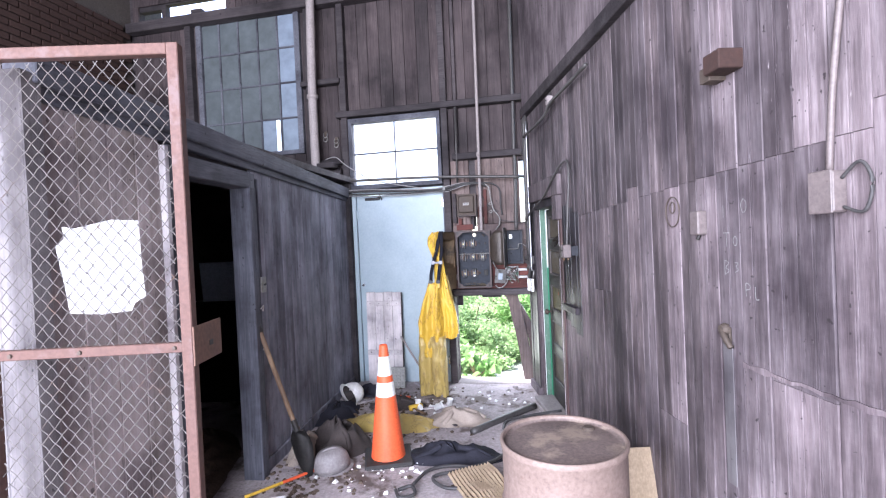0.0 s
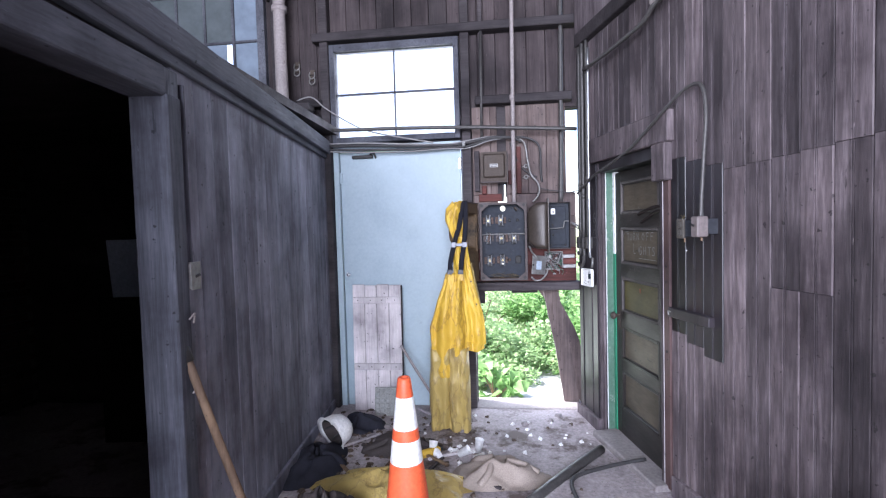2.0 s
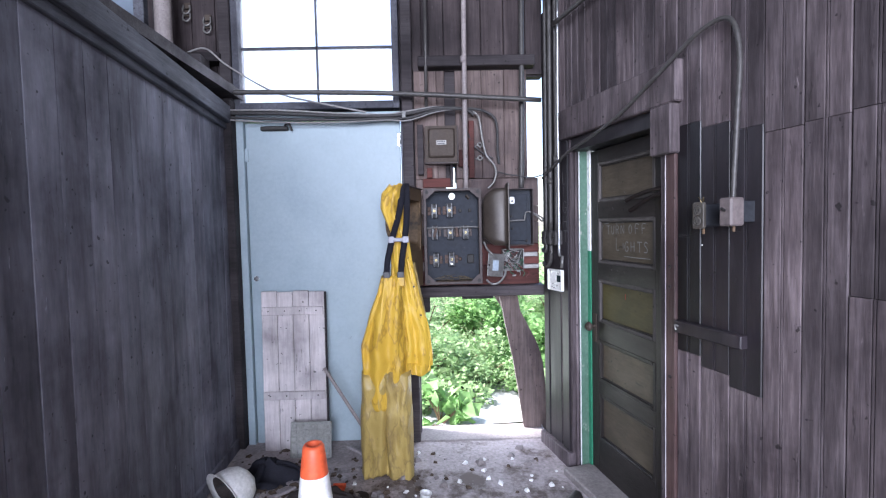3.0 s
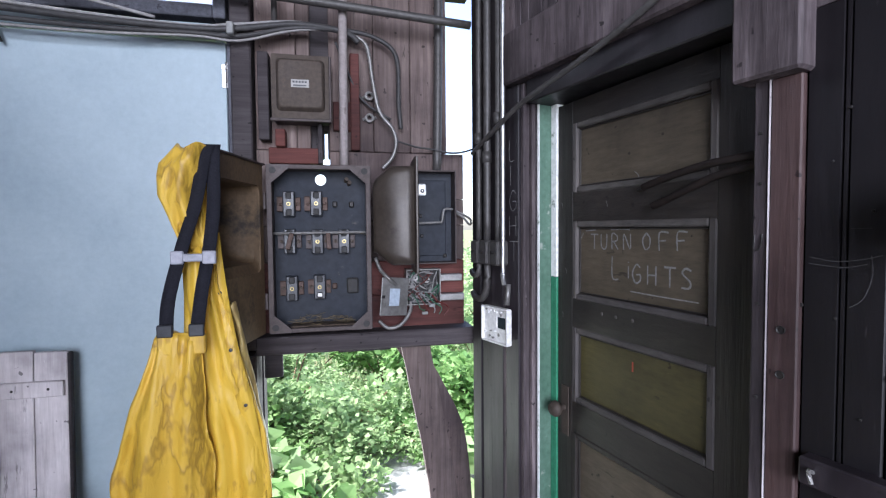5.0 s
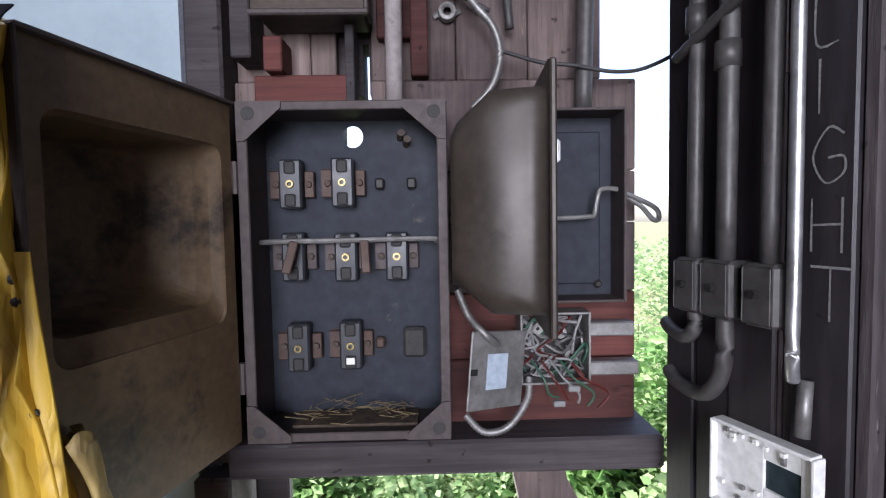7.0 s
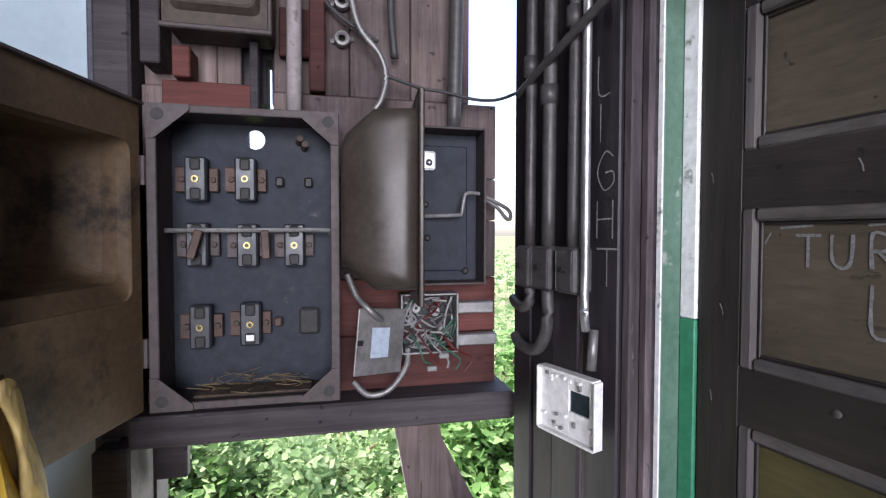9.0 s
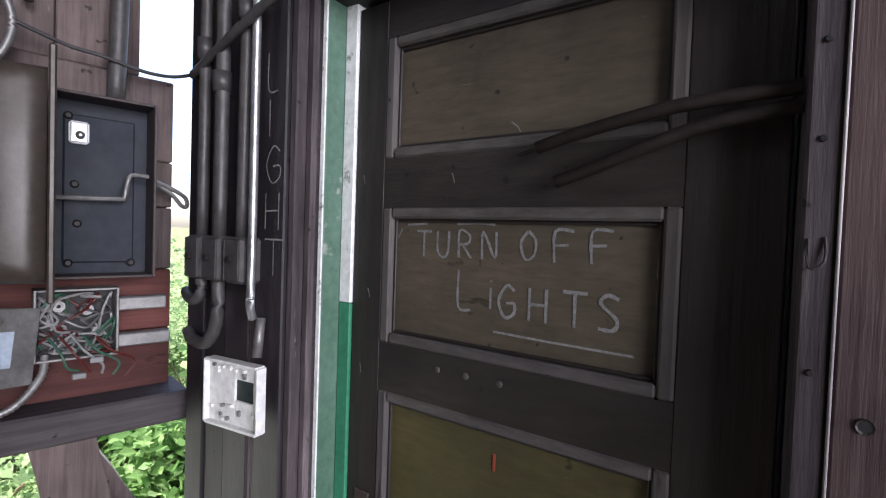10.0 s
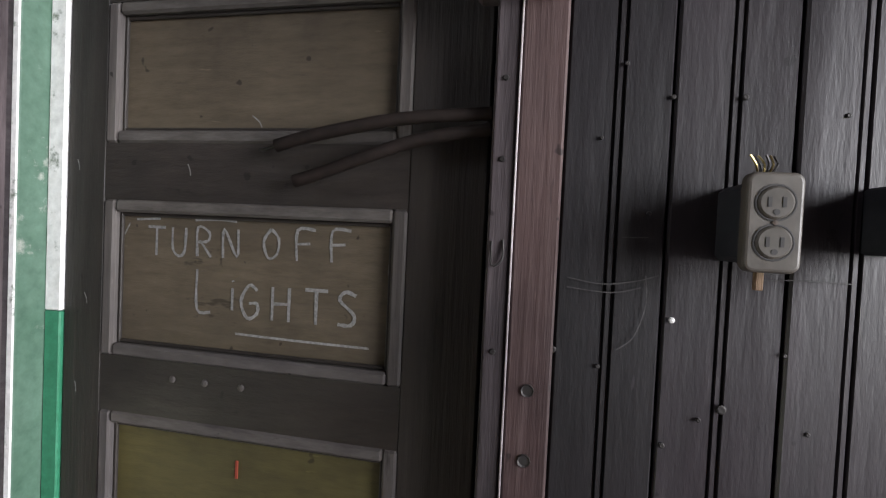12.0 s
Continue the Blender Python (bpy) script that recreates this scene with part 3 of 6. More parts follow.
for k, (z0, z1) in enumerate(ROWS):
    pn = part("panel", box(PX0 - .002, PX1 + .002, DY - .028, DY - .014, z0 - .002, z1 + .002), PANEL_OLIVE if k == 2 else PANEL_WOOD, door_e)
    for x0, x1, a, c in ((PX0, PX0 + .022, z0, z1), (PX1 - .022, PX1, z0, z1), (PX0 + .022, PX1 - .022, z0, z0 + .02), (PX0 + .022, PX1 - .022, z1 - .02, z1)):
        up_ = c - a > .1
        bd_ = part("beading", box(x0, x1, DY - .014, DY + .002, a, c, .004), (BEADING if up_ else BEADING_H) if k < 3 else DOOR_WOOD, door_e)
        if up_:
            part("bead_fillet", box(x0 + (.0225 if x0 == PX0 else -.0065), x1 + (.006 if x0 == PX0 else -.0225), DY - .014, DY - .008, a + .02, c - .02, .0015), DOOR_WOOD, bd_)
        else:
            part("bead_fillet", box(x0 + .006, x1 - .006, DY - .014, DY - .008, a + (.0205 if a == z0 else -.006), c + (.006 if a == z0 else -.0205), .0015), DOOR_RAIL, bd_)
PY = DY - .0128
b = chalk("TURN", .722, 1.469, .046, PY, .0055, .0465)
chalk("OFF", .512, 1.474, .047, PY, .0055, .057, bm=b)
part("chalk_writing", b, CHALKFAINT, door_e, "chalk words TURN OFF")
b = chalk("L", .628, 1.383, .064, PY, .0055, .05)
chalk("i", .568, 1.386, .05, PY, .0055, .05, bm=b)
chalk("GHTS", .548, 1.380, .052, PY, .0065, .0545, bm=b)
part("chalk_writing", b, CHALKFAINT, door_e, "chalk word LIGHTS")
b = bmesh.new()
for pts in (((.557, .0, 1.352), (.46, 0, 1.350), (.334, 0, 1.349)), ((.768, 0, 1.50), (.758, 0, 1.518)), ((.309, 0, 1.46), (.306, 0, 1.53)), ((.635, 0, 1.528), (.59, 0, 1.530), (.56, 0, 1.528)), ((.745, 0, 1.525), (.70, 0, 1.528))):
    prev = None
    for p in smooth_path(pts, 5):
        cur = (b.verts.new((p.x, PY, p.z + .0018)), b.verts.new((p.x - .001, PY, p.z - .0018)))
        if prev:
            b.faces.new((prev[0], prev[1], cur[1], cur[0]))
        prev = cur
part("chalk_underline", b, CHALKFAINT, door_e)
part("red_mark", box(.543, .547, PY - .001, PY + .001, 1.122, 1.15), RED_PAINT, door_e, "small red paint mark")
part("lock_plate", box(.81, .85, DY, DY + .004, .83, 1.0, .002), RUST, door_e, "rusty lock plate")
part("knob", lathe([(0, .055), (.018, .055), (.027, .043), (.027, .033), (.016, .022), (.010, .015), (.010, 0)], 18), RUST, door_e, "round rusty door knob", True, T((.832, DY + .003, .925)) @ pose(0, 0, 0, -90))
for x in (.657, .598, .534):
    part("peg", lathe([(0, .003), (.005, .002), (.006, 0)], 10), BEADING, door_e, m=T((x, DY, 1.272)) @ pose(0, 0, 0, -90))

frame_e = thing("door_frame", EM, "layered brown, green and white painted door casing", "door frame", kind="structure")
part("white_strip", box(.8735, .9035, -.13, -.09, 1.366, 1.97, .002), WHITE_PAINT, frame_e, "chipped white painted stop")
part("bright_green_strip", box(.8735, .9035, -.13, -.09, .05, 1.365, .002), GREEN_BRIGHT, frame_e, "bright green painted stop")
part("green_jamb", box(.904, .914, -.13, -.042, .05, 1.99, .002), GREEN_PAINT, frame_e, "green painted door jamb")
part("chipped_edge", box(.9035, .914, -.0418, -.038, .05, 1.99, .001), WHITE_PAINT, frame_e, "white chipped edge")
part("casing", box(.9145, .932, -.12, -.018, .05, 1.99, .003), E_MID, frame_e)
part("casing", box(.9325, .952, -.12, .004, .05, 2.03, .003), E_MID, frame_e)
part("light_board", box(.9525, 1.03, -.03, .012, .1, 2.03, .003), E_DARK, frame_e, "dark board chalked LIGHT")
part("chalk_writing", chalk("LIGHT", 1.004, 1.776, .070, .0132, .0035, .0895, vertical=True), CHALKFAINT, frame_e, "chalk word LIGHT written downwards")
part("near_jamb", box(.1335, .163, -.14, .012, .05, 2.0, .003), E_MID, frame_e)
part("near_casing", box(.0755, .1305, -.02, .014, .05, 1.82, .003), JAMB_RED, frame_e, "oxblood stained casing board")
part("worn_edge", box(.1307, .1332, -.02, .0158, .07, 1.82, .0008), PALE_WOOD, frame_e, "pale worn edge")
part("casing_block", box(.062, .19, -.02, .05, 1.82, 2.03, .006), E_MID, frame_e)
part("header", box(.04, 1.0, -.03, .045, 2.03, 2.205, .006), E_MID, frame_e, "thick weathered header board")
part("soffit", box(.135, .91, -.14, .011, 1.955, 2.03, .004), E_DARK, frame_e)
part("threshold", box(.10, .9, -.14, .09, -.02, .068, .008), STONE, frame_e)
for z in (.85, 1.247, 1.335):
    part("bolt_hole", lathe([(0, .001), (.006, .001), (.008, .0025), (.0085, 0)], 10), IRON, frame_e, m=T((.104, .014, z)) @ pose(0, 0, 0, -90))

# corner behind the conduits, in the darkest board material
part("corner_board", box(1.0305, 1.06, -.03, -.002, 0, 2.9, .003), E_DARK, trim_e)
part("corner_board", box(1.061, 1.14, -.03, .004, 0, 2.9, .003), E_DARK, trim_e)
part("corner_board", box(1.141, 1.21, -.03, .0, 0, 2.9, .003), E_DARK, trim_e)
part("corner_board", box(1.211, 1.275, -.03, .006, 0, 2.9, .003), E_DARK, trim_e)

# north side: posts and beams
trim_n = thing("trim_north", I4, "dark timber posts and cross beams of the back wall", "beam", kind="structure")
for a in ((-4.75, .3, 5.48, 5.61, 4.56, 4.68), (-1.93, .30, 5.50, 5.61, 3.205, 3.275), (-.55, .24, 5.52, 5.615, 2.605, 2.675), (-2.36, -1.86, 5.50, 5.61, 3.62, 3.68), (-2.34, -1.86, 5.5, 5.61, 2.66, 2.72), (-4.75, -1.9, 5.52, 5.61, 2.50, 2.6)):
    part("cross_beam", box(*a, .006), B_BEAM, trim_n)
for a in ((-1.875, -1.80, 5.53, 5.63, 2.3, 4.56), (-.665, -.59, 5.54, 5.635, 1.06, 4.56), (-.515, -.475, 5.56, 5.635, 2.675, 4.56), (-1.935, -1.79, 5.48, 5.64, 0, 2.4), (-2.3, -2.23, 5.53, 5.62, 2.6, 4.56), (-3.93, -3.85, 5.53, 5.63, 2.6, 4.56), (-.665, -.59, 5.5, 5.64, 0, 1.05)):
    part("post", box(*a, .006), B_BEAM, trim_n)
part("pale_post", box(-1.925, -1.865, 5.40, 5.478, 0, 2.03, .006), PALE_WOOD, trim_n, "pale worn upright strip")

window_1 = thing("window_1", I4, "white-lit four-pane transom window over the door", "window", kind="structure")
for a in ((-1.80, -1.755, 2.345, 3.19), (-.725, -.68, 2.345, 3.19), (-1.755, -.725, 3.13, 3.19), (-1.755, -.725, 2.345, 2.395)):
    part("window_frame", box(a[0], a[1], 5.555, 5.66, a[2], a[3], .004), W_TRIM, window_1)
part("muntin", box(-1.246, -1.234, 5.60, 5.63, 2.395, 3.13, .002), W_TRIM, window_1)
part("muntin", box(-1.755, -.725, 5.6, 5.63, 2.762, 2.778, .002), W_TRIM, window_1)
for x0, x1 in ((-1.755, -1.246), (-1.234, -.725)):
    for z0, z1 in ((2.395, 2.762), (2.778, 3.13)):
        p_ = part("pane", box(x0, x1, 5.612, 5.616, z0, z1), PANE_CLEAR, window_1)
        p_.visible_shadow = False

window_2 = thing("window_2", I4, "tall dusty steel window of many small grey panes", "window", kind="structure")
BX0, BX1, BZ0, BZ1 = -3.76, -2.42, 2.86, 4.60
for a in ((BX0 - .04, BX0 + .03, BZ0 - .02, BZ1 + .05), (BX1 - .03, BX1 + .04, BZ0 - .02, BZ1 + .05), (BX0 + .03, BX1 - .03, BZ1, BZ1 + .05), (BX0 + .03, BX1 - .03, BZ0 - .02, BZ0 + .03)):
    part("window_frame", box(a[0], a[1], 5.57, 5.66, a[2], a[3], .004), W_TRIM, window_2)
NXP, NZP = 5, 4
for i in range(1, NXP):
    x = BX0 + (BX1 - BX0) * i / NXP
    part("muntin", box(x - .012, x + .012, 5.60, 5.635, BZ0, BZ1, .003), W_TRIM, window_2)
for j in range(1, NZP):
    z = BZ0 + (BZ1 - BZ0) * j / NZP
    part("muntin", box(BX0, BX1, 5.602, 5.633, z - .011, z + .011, .003), W_TRIM, window_2)
for i in range(NXP):
    for j in range(NZP):
        x0, x1 = BX0 + (BX1 - BX0) * i / NXP, BX0 + (BX1 - BX0) * (i + 1) / NXP
        z0, z1 = BZ0 + (BZ1 - BZ0) * j / NZP, BZ0 + (BZ1 - BZ0) * (j + 1) / NZP
        if j == 0 and i == 3:
            x1 -= .07
        tilt = rng.uniform(-.002, .002)
        part("pane", box(x0, x1, 5.616 + tilt, 5.62 + tilt, z0, z1), PANE_BLUE if i == 4 or (i == 3 and j == 0) else PANE_DIRTY, window_2)

# pale blue door
door_n = thing("door_2", I4, "pale blue painted metal door, closed, scuffed", "door", kind="structure")
leaf = part("leaf", box(-1.735, -.685, 5.575, 5.62, .04, 2.262, .003), BLUE_PAINT, door_n)
for a in ((-1.79, -1.742, .02, 2.32), (-.678, -.63, .02, 2.32), (-1.742, -.678, 2.272, 2.32)):
    part("door_frame", box(a[0], a[1], 5.55, 5.66, a[2], a[3], .004), W_TRIM if a[0] > -1.7 else BLUE_PAINT, door_n)
for z in (2.13, 1.2, .3):
    h_ = part("hinge", box(-.70, -.655, 5.562, 5.576, z - .045, z + .045, .002), STEEL_CLIP, door_n, "bright steel hinge")
    part("pin", tube([(-.679, 5.556, z - .05), (-.679, 5.556, z + .05)], .006, 8, 0), STEEL_CLIP, h_)
part("hinge", box(-1.755, -1.72, 5.565, 5.576, 2.0, 2.09, .002), BLUE_PAINT, door_n)
part("closer", box(-1.625, -1.44, 5.545, 5.575, 2.205, 2.235, .006), IRON, door_n, "black door closer")
part("closer_arm", tube([(-1.46, 5.55, 2.235), (-1.43, 5.53, 2.25), (-1.41, 5.54, 2.20)], .008, 6), IRON, door_n)
part("latch", lathe([(0, .01), (.016, .008), (.02, 0)], 14), STEEL_CLIP, door_n, "round latch plug", m=T((-1.70, 5.575, 1.2)) @ pose(0, 0, 0, 90))

# partition casing, rail and doorway
trim_w = thing("trim_west", WM, "blue-grey painted top rail and doorway casing", "trim", kind="structure")


def sloped(x0, x1, y0, y1, za0, za1, zb0, zb1):
    b = bmesh.new()
    v = [b.verts.new(p) for p in ((x0, y0, za0), (x0, y1, za0), (x0, y1, za1), (x0, y0, za1), (x1, y0, zb0), (x1, y1, zb0), (x1, y1, zb1), (x1, y0, zb1))]
    for f in ((0, 1, 2, 3), (7, 6, 5, 4), (0, 4, 5, 1), (1, 5, 6, 2), (2, 6, 7, 3), (3, 7, 4, 0)):
        b.faces.new([v[i] for i in f])
    bmesh.ops.recalc_face_normals(b, faces=b.faces)
    bmesh.ops.bevel(b, geom=list(b.edges), offset=.005, segments=1, affect='EDGES', profile=.5)
    return b


part("top_rail", sloped(.0, 3.97, -.1, .05, 2.245, 2.355, 2.36, 2.475), W_TRIM, trim_w, "blue-grey top rail")
part("under_rail", sloped(.0, 3.97, -.02, .022, 2.205, 2.243, 2.30, 2.358), W_TRIM, trim_w)
part("casing", box(2.29, 2.385, -.02, .03, 0, 2.235, .005), W_CASING, trim_w)
part("casing", box(2.30, 2.392, -.11, .042, 0, 2.13, .005), W_CASING, trim_w)
part("casing", box(3.12, 3.215, -.11, .03, 0, 2.27, .005), W_CASING, trim_w)
part("pale_strip", box(3.216, 3.25, -.02, .035, 0, 2.26, .004), PALE_WOOD, trim_w, "pale peeling strip")
part("header", box(2.385, 3.12, -.11, .036, 2.12, 2.235, .005), W_TRIM, trim_w)
part("skirting", box(.02, 2.28, -.02, .02, 0, .12, .005), W_WOOD, trim_w)
part("conduit", tube([(2.245, .014, 1.47), (2.245, .014, 2.2)], .012, 10, 0), W_CASING, trim_w)
part("corner_post", box(3.93, 4.02, -.06, .03, 0, 2.4, .006), WHITE_PLANK, trim_w, "whitewashed corner post")
for z in (1.25, .95):
    part("latch", tube([(2.33, .05, z), (2.31, .06, z + .02), (2.29, .05, z + .01), (2.3, .05, z - .02)], .004, 6), PALE_PIPE, trim_w)

# litter inside the dark room
solo("rubbish_mound", dome(.9, 1.1, .42, 5.0, 14, 48, .6, 6), MUD, T((-2.75, 2.9, .02)), "heap of dark rubbish inside the unlit room", "rubbish")
solo("rag", dome(.16, .12, .12, 8.0, 8, 24, .6, 14), FOAM, T((-2.15, 2.75, .32)), "white rag on the rubbish heap", "rag", smooth=True)
solo("rag", dome(.2, .16, .10, 9.0, 8, 24, .6, 12), GREY_CABLE, T((-2.05, 2.45, .18)), "grey rag on the rubbish heap", "rag", smooth=True)
solo("sheet_panel", box(-.28, .28, -.006, .006, 0, .42, .002), BLUELABEL, T((-2.9, 4.7, 1.15)) @ pose(0, 0, 0, 6, 0, 8), "pale sheet leaning in the unlit room", "panel")
solo("shelf_cabinet", box(-.5, .5, -.2, .2, -.0, 1.14, .01), E_DARK, T((-2.9, 4.95, 0)), "dark cupboard in the unlit room", "cupboard")

# ---- chain-link gate ----
GDIR = Vector((-.975, -.222, 0))
gate = thing("chain_link_gate", Matrix(((GDIR.x, -GDIR.y, 0, -.86), (GDIR.y, GDIR.x, 0, 1.60), (0, 0, 1, 0), (0, 0, 0, 1))), "oxide-red angle-iron gate with chain-link mesh, standing open", "gate")
GW, GH = .70, 2.42
part("gate_frame", box(-.018, .022, -.02, .02, .05, GH, .003), RUST_PINK, gate, "oxide-red upright")
part("gate_frame", box(GW - .02, GW + .02, -.02, .02, .05, GH, .003), RUST_PINK, gate)
part("gate_frame", box(.022, GW - .02, -.02, .018, GH - .04, GH, .003), RUST_PINK, gate)
part("gate_frame", box(.022, GW - .02, -.02, .018, .05, .09, .003), RUST_PINK, gate)
part("gate_rail", box(.022, GW - .02, -.018, .012, 1.325, 1.36, .003), RUST_PINK, gate)
b = bmesh.new()
cell, wr = .047, .0017
zz0, zz1, xx0, xx1 = .09, GH - .04, .02, GW - .02
nn = int((xx1 - xx0 + zz1 - zz0) / cell) + 2
for s in (1, -1):
    for k in range(-int((zz1 - zz0) / cell) - 2, nn):
        c = k * cell
        pts = []
        z = zz0
        steps = int((zz1 - zz0) / (cell / 2)) + 1
        for i in range(steps):
            z = zz0 + i * cell / 2
            x = xx0 + (c + s * (z - zz0) * .86 if s > 0 else c - (z - zz0) * .86 + (xx1 - xx0))
            if xx0 <= x <= xx1:
                pts.append((x, (.0025 if (i + (s > 0)) % 2 else -.0025), z))
        if len(pts) > 1:
            tube(pts, wr, 4, 0, bm=b)
tagged(part("wire_mesh", b, MESHWIRE, gate, "grey woven chain-link wire"), kind="stuff")
lp = part("lock_plate", box(-.024, -.018, -.20, .02, 1.275, 1.415, .002), BROWNPLATE, gate, "brown steel lock plate with a slot")
part("slot", box(-.026, -.0175, -.125, -.095, 1.325, 1.345, .002), BLACKRUB, lp)
part("slot", box(-.0185, -.0165, -.125, -.095, 1.325, 1.345, .0005), BLACKRUB, lp)
for x in (.05, .38, .62):
    part("bolt", lathe([(0, .008), (.007, .007), (.008, 0)], 8), RUST, gate, m=T((x, .012, 1.342)) @ pose(0, 0, 0, -90))

# torn notice hanging on the mesh
b = bmesh.new()
edge = [(.225, 1.762), (.30, 1.768), (.40, 1.745), (.435, 1.752), (.43, 1.715), (.455, 1.69), (.435, 1.56), (.425, 1.475), (.34, 1.468), (.255, 1.475), (.245, 1.50), (.215, 1.52), (.222, 1.64)]
vs = [b.verts.new(((x - .225) * 1.28 + .165, -.008, (z - 1.6) * 1.12 + 1.62)) for x, z in edge]
f_ = b.faces.new(vs)
bmesh.ops.solidify(b, geom=[f_], thickness=.0015)
notice = part("notice", b, PAPER, None, "")
notice.name = "paper_notice"
notice.matrix_basis = gate.matrix_basis @ T((0, .0, 0))
tagged(notice, "torn white paper notice hung on the gate mesh", "notice")

# ---- electrical wall: boards behind the boxes ----
elec = thing("backboard", I4, "brown and red painted boards behind the fuse boxes", "board")
for x0, x1 in ((-.585, -.43), (-.428, -.375), (-.30, -.12), (-.118, .035), (.037, .193)):
    part("board", box(x0, x1, 5.605, 5.639, 1.86, 2.60, .003), PANELBOARD, elec)
for z0, z1 in ((1.112, 1.255), (1.257, 1.40), (1.402, 1.55), (1.552, 1.66)):
    part("board", box(-.585, .262, 5.585, 5.639, z0, z1, .003), REDBOARD if z0 < 1.3 else PANELBOARD, elec)
for x0, x1 in ((-.585, -.375), (-.30, .262)):
    part("board", box(x0, x1, 5.585, 5.639, 1.662, 1.855, .003), PANELBOARD, elec)
part("board", box(-.535, -.335, 5.56, 5.60, 1.80, 1.862, .003), REDBOARD, elec)
part("batten", box(-.565, -.525, 5.52, 5.60, 1.885, 2.22, .003), B_BEAM, elec)
part("block", box(-.505, -.468, 5.53, 5.6, 1.862, 1.93, .003), REDBOARD, elec)
part("block", box(-.285, -.178, 5.575, 5.604, 1.94, 2.055, .003), REDBOARD, elec)
part("block", box(-.215, -.178, 5.565, 5.604, 1.86, 2.25, .003), REDBOARD, elec)
part("batten", box(-.345, -.327, 5.54, 5.60, 1.80, 1.955, .002), B_BEAM, elec)

shelf = solo("shelf_beam", box(-.59, .285, 5.49, 5.64, 1.05, 1.12, .006), B_BEAM, I4, "rough timber beam under the fuse boxes", "beam", kind="structure")
solo("sill", box(-.60, .30, 5.50, 5.76, -.04, .055, .01), STONE, I4, "worn timber sill of the wall hole", "sill", kind="structure")
solo("splinter_board", box(-.28, -.06, 5.60, 5.63, 1.018, 1.05, .003), B_BEAM, I4, "broken board end under the beam", "board")
solo("hanging_board", box(-.575, -.505, 5.60, 5.63, .93, 1.05, .004), B_BEAM, I4, "short splintered board hanging by the wall hole", "board")


def bent_beam(name, pts, w, d, label):
    b = bmesh.new()
    P = smooth_path(pts, 6)
    rows = []
    for i, p in enumerate(P):
        t = (P[min(i + 1, len(P) - 1)] - P[max(i - 1, 0)]).normalized()
        s = t.cross(Vector((0, 1, 0))).normalized() * (w / 2) * (1 + .05 * noise.noise(p * 9))
        y = Vector((0, d / 2, 0))
        rows.append([b.verts.new(q) for q in (p + s + y, p - s + y, p - s - y, p + s - y)])
    for a, c in zip(rows, rows[1:]):
        for k in range(4):
            b.faces.new((a[k], a[(k + 1) % 4], c[(k + 1) % 4], c[k]))
    b.faces.new(rows[0][::-1])
    b.faces.new(rows[-1])
    bmesh.ops.recalc_face_normals(b, faces=b.faces)
    return solo(name, b, PANELBOARD, I4, label, "brace")


bent_beam("brace", [(.055, 5.70, 1.036), (.10, 5.70, .80), (.165, 5.70, .45), (.235, 5.70, -.05)], .125, .05, "leaning brown plank brace in the wall hole")
bent_beam("brace", [(.0, 5.79, 1.05), (.16, 5.80, .78), (.27, 5.80, .50), (.31, 5.80, -.05)], .10, .05, "second crooked brace behind the plank")

# ---- fuse panel ----
panel = thing("fuse_panel", T((-.34, 5.585, 1.145)), "open cast-iron fuse panel with rows of fuse blocks", "fuse box")
PW, PH, PD = .19, .635, .125


def plate_with_hole(x0, x1, z0, z1, y, hx, hz, r, seg=24):
    b = bmesh.new()
    ring = []
    outer = []
    for j in range(seg):
        a = 2 * math.pi * j / seg
        c, s = math.cos(a), math.sin(a)
        ring.append(b.verts.new((hx + r * c, y, hz + r * s * 1.05)))
        k = min(((x1 if c > 0 else x0) - hx) / c if abs(c) > 1e-6 else 9, ((z1 if s > 0 else z0) - hz) / s if abs(s) > 1e-6 else 9)
        outer.append(b.verts.new((hx + k * c, y, hz + k * s)))
    for j in range(seg):
        k = (j + 1) % seg
        p, q = outer[j].co, outer[k].co
        f = [ring[j], outer[j]]
        if abs(p.x - q.x) > 1e-5 and abs(p.z - q.z) > 1e-5:
            f.append(b.verts.new((p.x if abs(p.x - x0) < 1e-5 or abs(p.x - x1) < 1e-5 else q.x, y, p.z if abs(p.z - z0) < 1e-5 or abs(p.z - z1) < 1e-5 else q.z)))
        f += [outer[k], ring[k]]
        b.faces.new(f)
    bmesh.ops.recalc_face_normals(b, faces=b.faces)
    bmesh.ops.solidify(b, geom=list(b.faces), thickness=.004)
    return b


part("back_plate", plate_with_hole(-PW + .004, PW - .004, .004, PH - .004, -.012, .001, .592, .0215), SLATE, panel, "blue-black back plate with a daylight hole")
for a in ((-PW, -PW + .01, 0, PH), (PW - .01, PW, 0, PH), (-PW + .01, PW - .01, 0, .01), (-PW + .01, PW - .01, PH - .01, PH)):
    part("side", box(a[0], a[1], -PD, 0, a[2], a[3], .002), RUST_PURPLE, panel)
for a in ((-PW - .004, -PW + .016, 0, PH), (PW - .016, PW + .004, 0, PH), (-PW + .016, PW - .016, -.003, .014), (-PW + .016, PW - .016, PH - .014, PH + .003)):
    part("rim", box(a[0], a[1], -PD - .006, -PD, a[2], a[3], .002), RUST_PURPLE, panel)
